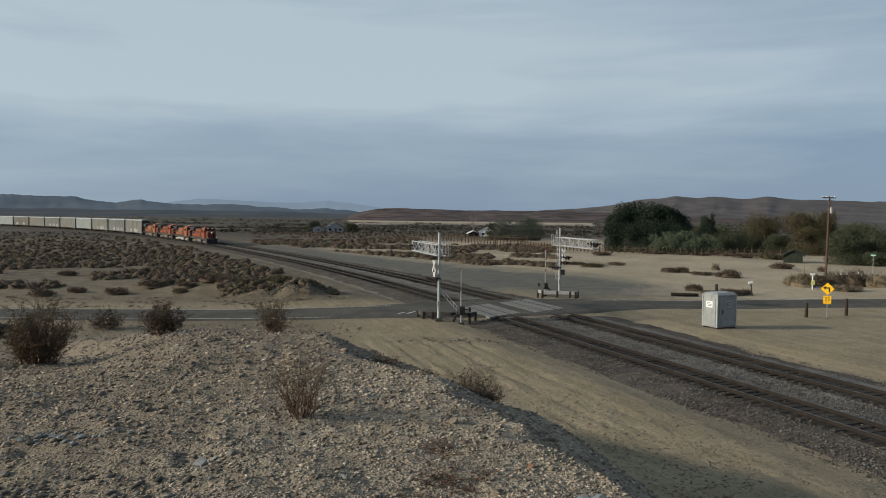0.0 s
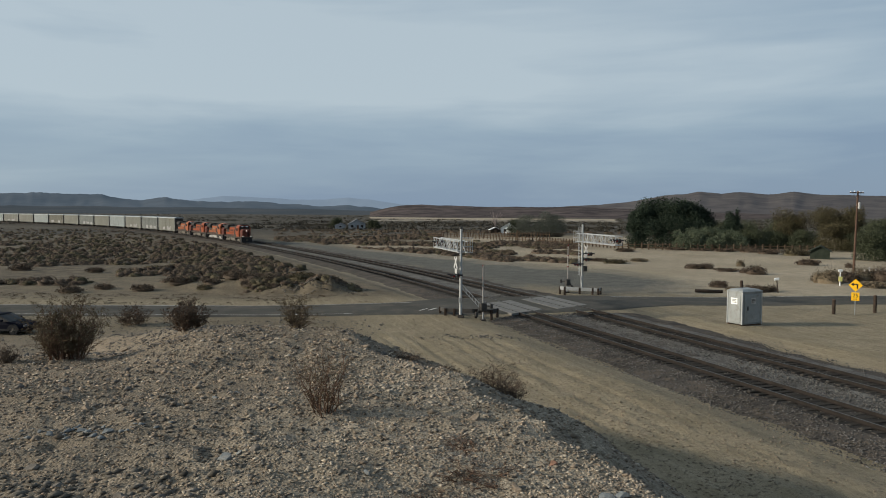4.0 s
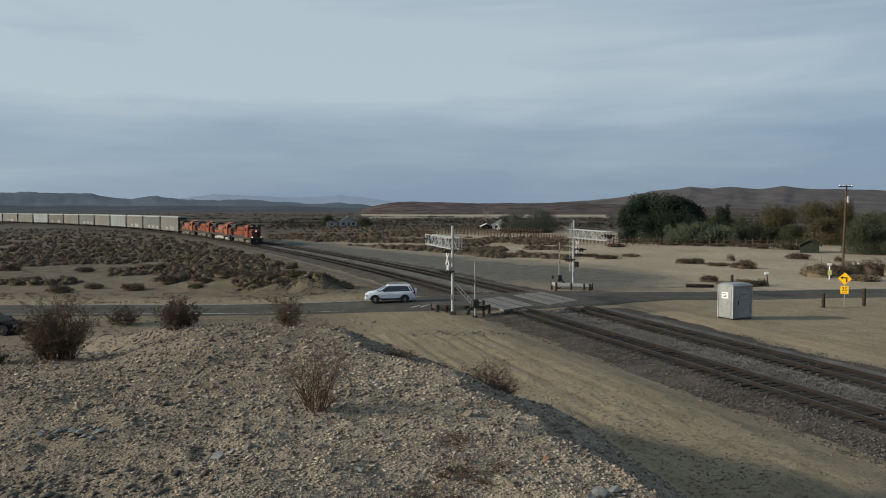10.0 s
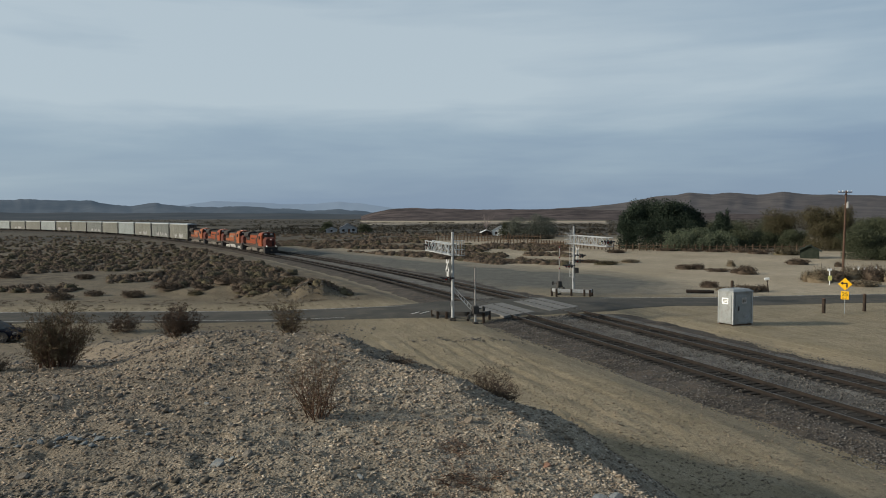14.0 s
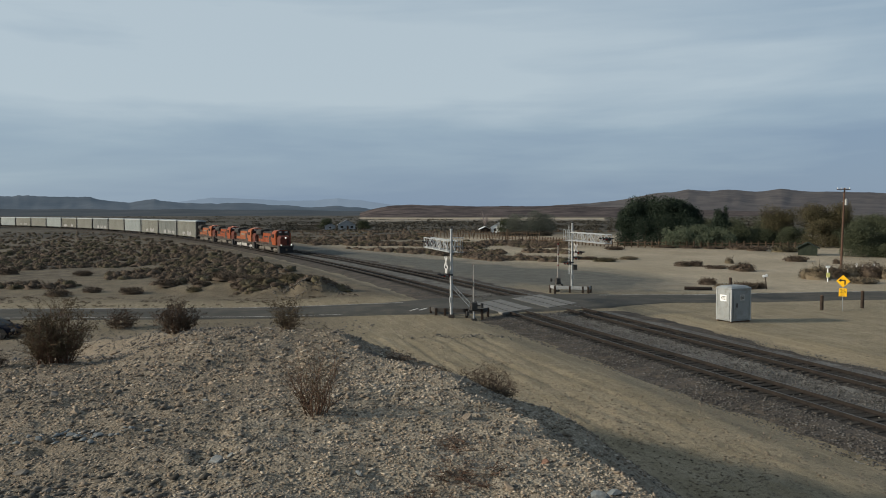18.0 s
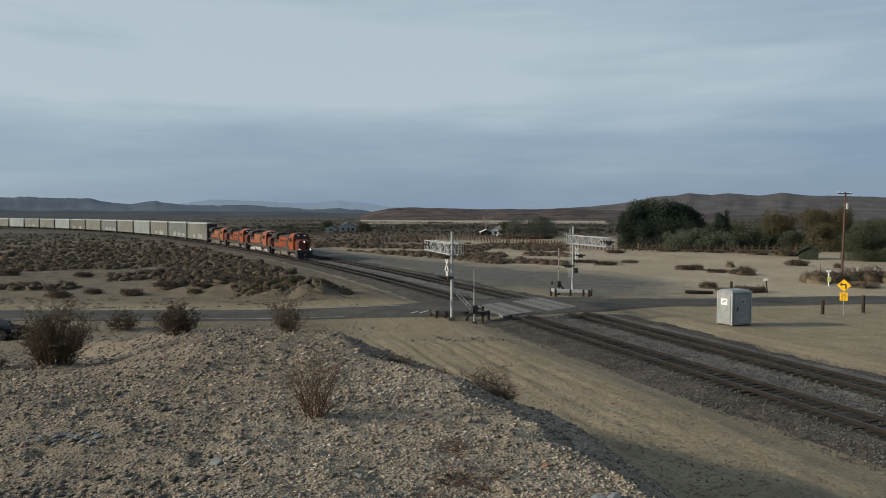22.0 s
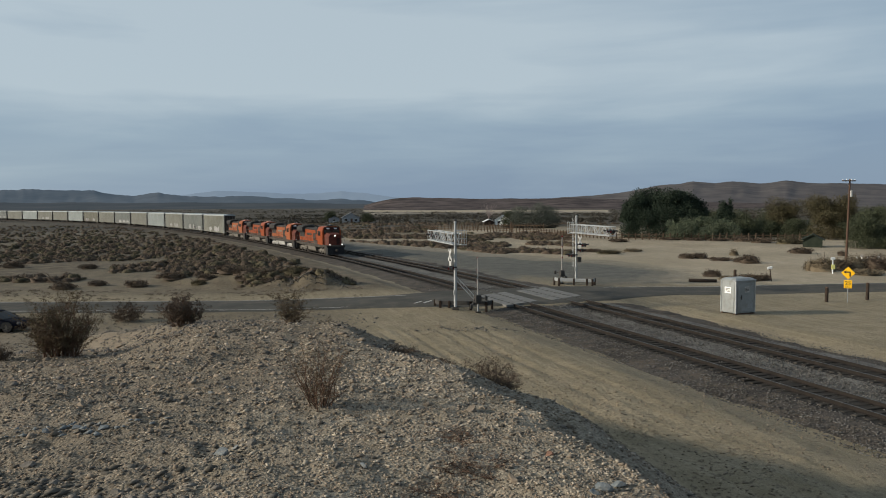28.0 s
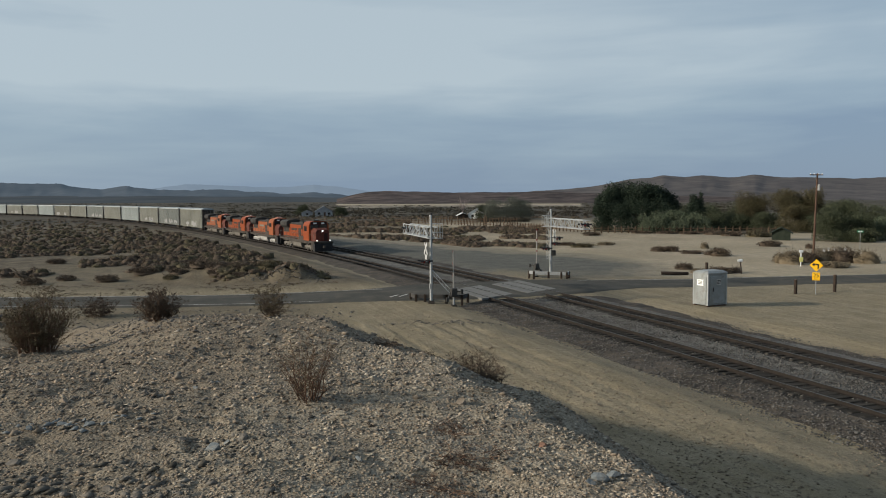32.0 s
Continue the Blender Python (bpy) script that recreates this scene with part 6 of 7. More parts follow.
M["hut_green"] = surface("dark_green_boards", (0.018, 0.024, 0.017), (0.030, 0.037, 0.026), 2.0, 0.85, 0, 0.2, 12)
M["plaster"] = surface("pale_stucco", (0.25, 0.26, 0.265), (0.32, 0.325, 0.33), 0.6, 0.9, 0, 0.1, 8)
M["shingle"] = surface("grey_shingle", (0.16, 0.17, 0.19), (0.22, 0.23, 0.25), 0.8, 0.9, 0, 0.1, 6)
M["rust_roof"] = surface("pale_tin_roof", (0.50, 0.50, 0.49), (0.60, 0.60, 0.59), 0.8, 0.6, 0.2, 0.1, 6)
house("ranch_house", "pale grey gabled house beyond the tracks", -45.0, 352, 8, 8.0, 10, 2.6, 2.2, M["plaster"], M["shingle"], ((-2.2, 0.9, 1.2, 1.2, "window"), (0.4, 0.1, 1.0, 2.0, "door"), (2.4, 0.9, 1.2, 1.2, "window")))
house("outbuilding", "low grey shed beside the gabled house", -52.5, 350, 8, 5.0, 6, 2.0, 0.9, M["plaster"], M["shingle"], ((0, 0.8, 1.0, 0.9, "window"),))
house("white_house", "small white house with a pale roof behind the fence", 23.5, 300, -10, 6.0, 8, 2.4, 1.7, M["white"], M["rust_roof"], ((-1.4, 0.8, 1.0, 1.1, "window"), (1.4, 0.8, 1.0, 1.1, "window")))
house("shed", "small dark shed beside the white house", 17.5, 298, 5, 4.0, 4, 1.7, 0.8, M["wood_dark"], M["rust_roof"], ((0, 0, 1.0, 1.6, "door"),))

house("garden_hut", "small dark green boarded hut on the sand", 70.0, 141.0, -27, 3.3, 3.2, 1.65, 0.85, M["hut_green"], M["hut_green"], ())

# ---------------------------------------------------------------- plants
def leaf_material(name, a, b, rough=0.8, vary=0.7):
    m = surface(name, a, b, 0.9, rough, 0, 0.0, 6, vary=vary, spec=0.1)
    return m


M["leaf_dark"] = leaf_material("dark_evergreen_leaves", (0.020, 0.030, 0.020), (0.034, 0.046, 0.031), vary=0.3)
M["leaf_grey"] = leaf_material("grey_green_leaves", (0.070, 0.085, 0.055), (0.106, 0.122, 0.077), vary=0.18)
# Far farm trees: haze is painted in as a paler, greyer leaf colour.
M["leaf_hazy"] = leaf_material("haze_paled_green_leaves", (0.075, 0.082, 0.066), (0.110, 0.118, 0.094), vary=0.15)
M["leaf_olive"] = leaf_material("olive_leaves", (0.040, 0.047, 0.028), (0.065, 0.072, 0.041), vary=0.18)
M["leaf_rust"] = leaf_material("rusty_autumn_leaves", (0.057, 0.048, 0.027), (0.084, 0.073, 0.038), vary=0.18)
M["leaf_creosote"] = leaf_material("dry_creosote_leaves", (0.074, 0.057, 0.033), (0.128, 0.097, 0.057))
M["brush_brown"] = leaf_material("dry_brown_brush", (0.066, 0.049, 0.036), (0.098, 0.074, 0.053), vary=0.4)
M["brush_olive"] = leaf_material("olive_desert_brush", (0.058, 0.049, 0.030), (0.089, 0.075, 0.045), vary=0.4)
M["brush_tan"] = leaf_material("tan_dry_brush", (0.12, 0.094, 0.062), (0.165, 0.134, 0.091), vary=0.3)
M["brush_far"] = leaf_material("distant_dull_brush", (0.038, 0.035, 0.027), (0.058, 0.050, 0.037), vary=0.2)
M["bark"] = surface("grey_brown_bark", (0.060, 0.046, 0.034), (0.095, 0.075, 0.058), 2, 0.95, 0, 0.4, 20)
M["twig"] = surface("dry_twigs", (0.065, 0.048, 0.036), (0.11, 0.082, 0.060), 4, 0.95, 0, 0.0, 30, vary=0.5)
M["twig_red"] = surface("reddish_dry_twigs", (0.085, 0.050, 0.034), (0.13, 0.080, 0.054), 4, 0.95, 0, 0.0, 30, vary=0.5)
M["twig_pale"] = surface("pale_bare_branches", (0.22, 0.18, 0.165), (0.28, 0.23, 0.21), 4, 0.95, 0, 0.0, 30)


def leaves_at(rng, pts, size, up=0.35):
    """One small bent leaf blade of two triangles at each point."""
    n = len(pts)
    a = rng.normal(size=(n, 3))
    a /= np.linalg.norm(a, axis=1)[:, None]
    b = rng.normal(size=(n, 3))
    b -= a * np.sum(a * b, 1)[:, None]
    b /= np.linalg.norm(b, axis=1)[:, None]
    s = size * rng.uniform(0.6, 1.4, n)[:, None]
    v = np.stack([pts - a * s * 0.8 - b * s * 0.3, pts - a * s * 0.8 + b * s * 0.55, pts + a * s], 1).reshape(-1, 3)
    f = np.arange(3 * n).reshape(-1, 3)
    return v, f


def crown_points(rng, blobs, n):
    vol = np.array([b[3] * b[4] * b[5] for b in blobs]) ** 0.7
    pick = rng.choice(len(blobs), n, p=vol / vol.sum())
    d = rng.normal(size=(n, 3))
    d /= np.linalg.norm(d, axis=1)[:, None]
    r = rng.uniform(0, 1, n) ** 0.28 * (1 + 0.16 * rng.normal(size=n))
    bl = np.array(blobs)[pick]
    p = bl[:, :3] + d * r[:, None] * bl[:, 3:6]
    return p[p[:, 2] > 0.15]


def tree(name, label, x, y, h, w, leaf, n, seed, leaf_size=0.28, kind="round", category="tree", group="trees", bare=0.0):
    rng = np.random.default_rng(seed)
    t = thing(name, label, category, pose(x, y, gz(x, y) - 0.1), group=group)
    blobs = []
    k = 11 if kind != "conifer" else 9
    for i in range(k):
        if kind == "conifer":
            z = h * (0.18 + 0.75 * i / k)
            r = w * 0.5 * (1.05 - i / k)
            blobs.append((rng.normal() * 0.1 * w, rng.normal() * 0.1 * w, z, r, r, h * 0.14))
        else:
            a, q = rng.uniform(0, 6.28), rng.uniform(0, 1) ** 0.6
            z = h * rng.uniform(0.30 if kind == "low" else 0.38, 0.80)
            q *= math.sqrt(max(0.1, 1 - ((z / h - 0.42) / 0.55) ** 2))
            r = w * rng.uniform(0.17, 0.27)
            blobs.append((math.cos(a) * q * w * 0.34, math.sin(a) * q * w * 0.34, z, r, r, min(r * 0.85, h - z)))
    if kind == "low":
        for i in range(6):
            a = 6.28 * i / 6
            blobs.append((math.cos(a) * w * 0.3, math.sin(a) * w * 0.3, h * 0.2, w * 0.22, w * 0.22, h * 0.24))
    tr = B().rod((0, 0, -0.3), (0, 0, h * 0.35), max(0.12, h * 0.028), max(0.08, h * 0.02), 8)
    part("trunk", tr, M["bark"], t)
    for b in blobs[:7]:
        part("limb", B().rod((0, 0, h * 0.22), (b[0] * 0.9, b[1] * 0.9, b[2]), max(0.06, h * 0.012), 0.03, 6), M["bark"], t)
    v, f = leaves_at(rng, crown_points(rng, blobs, n), leaf_size)
    part("crown", soup("crown", v, f, leaf), leaf, t)
    return t


DENSE = (
    # dark evergreen belt
    (46.6, 183, 10.6, 6.5, "leaf_dark", "round"), (45.6, 184, 7.5, 5, "leaf_dark", "round"),
    (47.4, 184, 11.3, 7.5, "leaf_dark", "round"), (51.0, 186, 12.7, 11, "leaf_dark", "round"), (57.5, 183, 12.6, 11, "leaf_dark", "round"), (62.5, 187, 10.6, 9, "leaf_dark", "round"), (49.5, 180, 8.6, 9, "leaf_dark", "low"), (54.5, 184, 12.9, 11, "leaf_dark", "round"), (60.5, 185, 12.0, 10, "leaf_dark", "round"), (53.0, 179, 8.6, 10, "leaf_dark", "low"), (59.0, 179, 8.4, 10, "leaf_dark", "low"), (45.5, 182, 8.4, 5.5, "leaf_dark", "low"), (64.5, 184, 8.0, 7, "leaf_dark", "low"),
    # pale shrubs before it
    (55.0, 173, 5.4, 7.5, "leaf_grey", "low"), (60.0, 172, 5.6, 7.0, "leaf_grey", "low"), (65.5, 172, 5.0, 7.5, "leaf_grey", "low"), (70.5, 176, 4.6, 7.0, "leaf_olive", "low"),
    # small conifer and olive belt behind
    (75.0, 198, 10.2, 8.0, "leaf_dark", "conifer"), (79.0, 195, 6.2, 9, "leaf_olive", "low"), (84.0, 190, 5.6, 9, "leaf_olive", "low"), (72.0, 205, 6.4, 10, "leaf_olive", "low"),
    # rusty trees
    (85.5, 186, 10.2, 10, "leaf_rust", "round"), (92.0, 183, 11.4, 11, "leaf_rust", "round"), (98.0, 180, 11.4, 10, "leaf_rust", "round"), (89.0, 172, 6.8, 8, "leaf_rust", "low"), (95.0, 168, 7.0, 8.5, "leaf_olive", "low"), (101.0, 172, 8.0, 9, "leaf_olive", "round"),
    (90.0, 203, 8.5, 13, "leaf_olive", "low"), (103.0, 190, 8.5, 13, "leaf_olive", "low"), (80.0, 208, 7.0, 12, "leaf_olive", "low"),
    (97.0, 177, 4.6, 9, "leaf_olive", "low"), (86.0, 181, 4.8, 9, "leaf_olive", "low"), (80.0, 184, 4.2, 8, "leaf_olive", "low"),
    # right-hand belt
    (95.0, 152, 7.4, 9, "leaf_olive", "low"), (101.5, 150, 8.4, 10, "leaf_olive", "low"), (108.0, 154, 10.5, 11, "leaf_olive", "round"), (115.0, 157, 10.8, 12, "leaf_dark", "round"), (122.0, 154, 9.6, 11, "leaf_olive", "round"), (105.0, 141, 4.5, 8, "leaf_grey", "low"), (112.0, 140, 4.6, 8, "leaf_grey", "low"),
    # bushes along the sand before the right-hand belt
    (77.5, 136, 6.0, 8, "leaf_olive", "low"), (83.0, 137, 5.0, 8, "leaf_olive", "low"), (88.5, 139, 5.2, 9, "leaf_grey", "low"), (81.0, 133, 2.6, 5, "leaf_olive", "low"),
    # clump by the white house
    (29.0, 292, 8.0, 10, "leaf_hazy", "low"), (34.5, 290, 9.4, 12, "leaf_hazy", "low"), (40.5, 290, 8.0, 10, "leaf_hazy", "low"), (25.5, 296, 6.0, 7, "leaf_olive", "low"),
    (-58, 372, 5.5, 9, "leaf_olive", "low"), (-38, 366, 4.5, 8, "leaf_olive", "low"),
)
_words = {"leaf_hazy": "haze-paled grey-green farm tree", "leaf_dark": "dense dark green evergreen tree", "leaf_grey": "pale grey-green bushy tree", "leaf_olive": "olive green bushy tree", "leaf_rust": "rusty brown autumn tree"}
for i, (x, y, h, w, leaf, kind) in enumerate(DENSE):
    tree("tree", _words[leaf] + {"round": " with a broad crown on the flat", "low": " spreading low over the sand", "conifer": " of pointed shape"}[kind], x, y, h, w, M[leaf], 11000 if leaf == "leaf_dark" else 13000, 40 + i, (0.24 if leaf == "leaf_dark" else 0.15) if kind != "low" else 0.14, kind)

# a bare tree, all branches
bt = thing("bare_tree", "bare pale leafless tree beyond the fence", "tree", pose(19.5, 330, gz(19.5, 330) - 0.1), group="trees")
_rng = random.Random(4)
for k in range(38):
    a, q = _rng.uniform(0, 6.28), _rng.uniform(0.5, 4.6)
    z1 = _rng.uniform(4.5, 9.2)
    part("branch", B().rod((0, 0, 1.5 + z1 * 0.2), (q * math.cos(a), q * math.sin(a), z1), 0.07, 0.02, 5), M["twig_pale"], bt)
part("trunk", B().rod((0, 0, 0), (0, 0, 4.0), 0.25, 0.14, 8), M["twig_pale"], bt)


def shrub_proto(seed, n, leaf, height, heart=True):
    """A unit desert shrub: a ragged low dome of small blades."""
    rng = np.random.default_rng(seed)
    bl = [(0, 0, 0.28 * height, 0.62, 0.62, 0.34 * height)] + [(0.5 * math.cos(a + seed), 0.5 * math.sin(a + seed), rng.uniform(0.15, 0.34) * height, rng.uniform(0.3, 0.45), rng.uniform(0.3, 0.45), rng.uniform(0.2, 0.34) * height) for a in np.arange(6) * 1.047]
    p = crown_points(rng, bl, n)
    p[:, 2] = np.abs(p[:, 2])
    v, f = leaves_at(rng, p, leaf)
    if not heart:
        return v, f
    # the dense lumpy heart of the shrub
    na, nz_ = 10, 4
    core = [(0.0, 0.0, 0.40 * height)]
    for j in range(1, nz_ + 1):
        t = j / nz_
        for i in range(na):
            a = 6.2832 * (i + 0.5 * j) / na
            q = 0.80 * math.sin(t * 1.5) * rng.uniform(0.6, 1.2)
            core.append((q * math.cos(a), q * math.sin(a), 0.46 * height * max(0.0, math.cos(t * 1.57)) * rng.uniform(0.55, 1.3)))
    cf = [(0, 1 + i, 1 + (i + 1) % na) for i in range(na)]
    for j in range(nz_ - 1):
        for i in range(na):
            p0, p1 = 1 + j * na + i, 1 + j * na + (i + 1) % na
            cf += [(p0, p0 + na, p1 + na), (p0, p1 + na, p1)]
    return np.concatenate([v, core]), np.concatenate([f, np.array(cf) + len(v)])


def clump(x, y, w, h, mat, seed, label):
    """One shrub of the flat, as a thing of its own."""
    s = thing("desert_shrub", label, "shrub", pose(x, y, gz(x, y) - 0.06, 0, 0, seed * 47 % 60 - 30), group="desert shrubs")
    v, f = shrub_proto(seed, 2000, 0.065, h / w * 3.1)
    v = v * (w / 2) * np.array((1.22, 1.0, 0.80))
    part("foliage", soup("foliage", v, f, M[mat]), M[mat], s)
    tw = B()
    rnd = random.Random(seed)
    for _ in range(16):
        a, q = rnd.uniform(0, 6.28), rnd.uniform(0.2, 0.5) * w
        tw.rod((0, 0, 0), (q * math.cos(a), q * math.sin(a), rnd.uniform(0.5, 1.0) * h), 0.02, 0.008, 4, caps=False)
    part("branchwork", tw, M["twig"], s, kind="stuff")
    return s


def flat_at(px, py):
    """A place on the flat by its bearing and dip (in 1310ths) from the camera at rest."""
    d = 1310 * (EYE + 0.17) / (py - 377)
    return (px - 784) / 1310 * d, d


for i, (px, py, w, h, mat) in enumerate((
        (1212, 474, 30, 13, "brush_brown"), (1236, 474, 28, 14, "brush_brown"), (1272, 478, 46, 8, "brush_brown"), (1295, 470, 16, 17, "brush_tan"), (1322, 483, 40, 22, "brush_brown"), (1305, 481, 26, 13, "brush_brown"),
        (1412, 466, 44, 15, "brush_brown"), (1257, 506, 34, 17, "brush_brown"), (1290, 513, 40, 11, "brush_tan"), (1325, 514, 46, 16, "brush_brown"), (1352, 514, 20, 17, "brush_brown"),
        (1436, 497, 36, 28, "brush_tan"), (1456, 499, 44, 38, "brush_tan"), (1484, 496, 42, 30, "brush_brown"), (1512, 495, 46, 36, "brush_tan"), (1530, 505, 60, 14, "brush_tan"), (1548, 496, 54, 38, "brush_brown"), (1590, 498, 50, 34, "brush_tan"), (1486, 471, 16, 13, "brush_brown"),
        (1392, 449, 54, 16, "brush_olive"), (1345, 447, 46, 11, "brush_brown"), (1310, 444, 40, 12, "brush_brown"), (1180, 441, 40, 7, "brush_brown"), (1225, 442, 40, 7, "brush_brown"), (1268, 443, 40, 7, "brush_brown"),
        (103, 524, 46, 19, "brush_brown"), (165, 517, 36, 15, "brush_brown"), (235, 520, 44, 17, "brush_brown"), (15, 486, 40, 14, "brush_brown"), (150, 488, 34, 13, "brush_brown"), (300, 514, 46, 16, "brush_brown"), (345, 520, 30, 13, "brush_olive"), (430, 515, 40, 15, "brush_brown"), (475, 520, 44, 17, "brush_brown"), (520, 500, 44, 16, "brush_olive"),
        (905, 419, 44, 9, "brush_far"), (935, 419, 44, 10, "brush_far"), (965, 419, 40, 9, "brush_far"), (1115, 462, 36, 8, "brush_tan"), (1075, 466, 44, 10, "brush_olive"), (1045, 462, 36, 8, "brush_brown"), (990, 440, 40, 8, "brush_brown"), (1090, 444, 40, 8, "brush_brown"))):
    x, y = flat_at(px, py)
    clump(x, y, w / 1310 * y, h / 1310 * y, mat, 300 + i, {"brush_far": "low dark hedge before the farm trees", "brush_brown": "dry brown desert shrub on pale sand", "brush_tan": "pale tan dry desert shrub on sand", "brush_olive": "olive brown desert shrub on sand", "leaf_dark": "dark green rounded bush on the sand"}[mat])


for i, (x, y, w, h, mat) in enumerate(((-12.3, 74.3, 1.7, 0.8, "brush_brown"), (-13.8, 75.6, 2.0, 1.1, "brush_brown"), (-15.8, 76.4, 2.2, 1.1, "brush_olive"), (-17.6, 77.0, 2.0, 1.0, "brush_brown"), (-19.6, 78.2, 2.4, 1.1, "brush_olive"), (-21.8, 79.0, 2.2, 1.0, "brush_brown"), (-23.8, 80.0, 2.4, 1.2, "brush_brown"), (-18.3, 75.0, 1.6, 0.7, "brush_brown"), (-21.0, 76.4, 1.8, 0.8, "brush_brown"), (-25.5, 78.6, 2.2, 0.9, "brush_brown"))):
    clump(x, y, w, h, mat, 380 + i, "dry brush growing on the spoil heap")


def scrub(name, label, n, xr, yr, keep, sizes, mat, seed, hgt=0.42, blades=210, leaf=0.065):
    """Uncounted brush over a stretch of the flat, drawn denser where keep() allows."""
    rng = np.random.default_rng(seed)
    got = []
    while sum(len(g) for g in got) < n:
        x = rng.uniform(xr[0], xr[1], 6000)
        u = rng.uniform(0, 1, 6000)
        y = 1.0 / (1 / yr[1] + u * (1 / yr[0] - 1 / yr[1]))
        x = x * y / yr[1]
        ok = keep(x, y, rng)
        got.append(np.stack([x, y], -1)[ok])
        if len(got) > 60:
            break
    p = np.concatenate(got)[:n]
    z = ground_z(p[:, 0], p[:, 1])
    P = np.column_stack([p, z - 0.03])
    size = rng.uniform(sizes[0], sizes[1], len(P)) * rng.choice((0.6, 1.0, 1.0, 1.35), len(P))
    V, F, k = [], [], 0
    for j in range(4):
        pv, pf = shrub_proto(seed * 10 + j, blades, leaf, hgt * 3.1, blades > 80)
        sel = np.arange(len(P)) % 4 == j
        v, f = strew(pv, pf, P[sel], rng.uniform(0, 6.28, sel.sum()), size[sel] / 2, rng.uniform(0.7, 1.25, sel.sum()))
        V.append(v)
        F.append(f + k)
        k += len(v)
    ob = new(name, soup(name, np.concatenate(V), np.concatenate(F), M[mat]))
    return tagged(ob, label, "shrubs", kind="stuff")


def left_field(x, y, rng):
    side, s = near_track(x, y)
    d = _hash_noise(x, y, 9, 51) + 0.6 * _hash_noise(x, y, 24, 52)
    px, dip = 784 + 1310 * x / y, 377 + 1310 * (EYE + 0.17) / y
    clear = ((dip > 478) & (px < 190) & (dip < 505)) | (y < 74)
    clear |= (dip > 512) & (px < 420)
    d = d - 0.35 * smooth(330, 120, px) * smooth(425, 445, dip)
    return (side < -9) & (side > -900) & ~clear & (d > -0.30 - 0.9 * smooth(100, 190, y))


def mid_field(x, y, rng):
    px, dip = 784 + 1310 * x / y, 377 + 1310 * (EYE + 0.17) / y
    side, s = near_track(x, y)
    ok = (side > TRACK_GAP + 8) & ~inside(GREY_PAD, x, y)
    band = _hash_noise(x * 0.25, y, 11, 53) + 0.4 * _hash_noise(x, y, 7, 54)
    edge = np.interp(px, (520, 600, 700, 800, 900, 1000, 1130), (432, 440, 449, 456, 468, 470, 470))
    dense = (dip < edge) & (dip > 428) & (px < 1010) & (band > np.where((px > 890) & (px < 1000), -0.18, -0.36))
    thin = (dip <= 428) & (px < 1090) & (band > -0.05) & ((px < 765) | (dip < 415))
    return ok & (px > 470) & (dense | thin)


def far_field(x, y, rng):
    side, s = near_track(x, y)
    px = 784 + 1310 * x / y
    _, wash = zones_extra(x, y)
    return (_hash_noise(x * 0.3, y * 0.3, 17, 55) > -0.4) & (y > 330) & (np.abs(side) > 22) & (wash < 0.2) & ((side > 0) | (y > 420) | (side < -60))


scrub("brown_scrub", "low brown desert scrub over the flat beside the railway", 4200, (-330, 20), (74, 330), left_field, (0.8, 1.9), "brush_brown", 61, hgt=0.34, blades=110, leaf=0.085)
scrub("olive_scrub", "olive desert scrub mixed over the flat", 2200, (-330, 20), (74, 330), left_field, (0.8, 2.0), "brush_olive", 62, hgt=0.34, blades=110, leaf=0.085)
scrub("mid_scrub", "brown scrub in bands beyond the grey stone yard", 2900, (-110, 130), (110, 340), mid_field, (1.0, 2.4), "brush_brown", 63, hgt=0.30, blades=110, leaf=0.085)
scrub("mid_olive_scrub", "olive scrub in bands beyond the yard", 900, (-110, 130), (110, 340), mid_field, (1.0, 2.4), "brush_olive", 64, hgt=0.30, blades=110, leaf=0.085)
scrub("far_scrub", "dark distant scrub on the valley floor", 3600, (-1250, 700), (330, 1500), far_field, (2.0, 5.5), "brush_far", 65, 0.17, 40, 0.2)
scrub("far_dark_scrub", "dull olive distant scrub on the valley floor", 2400, (-1250, 900), (380, 1700), far_field, (2.5, 6.5), "brush_far", 66, 0.17, 40, 0.2)


def verge(x, y, rng):
    side, s = near_track(x, y)
    return (np.abs(y - road_y(x)) > 4.2) & (y > road_y(x)) & (y < road_y(x) + 13) & (side < -9) & (_hash_noise(x, y * 2, 3, 58) > 0.0)


scrub("verge_weeds", "low dry weeds along the road verge", 700, (-60, -6), (64, 82), verge, (0.18, 0.55), "brush_brown", 67, 0.3, 60, 0.12)


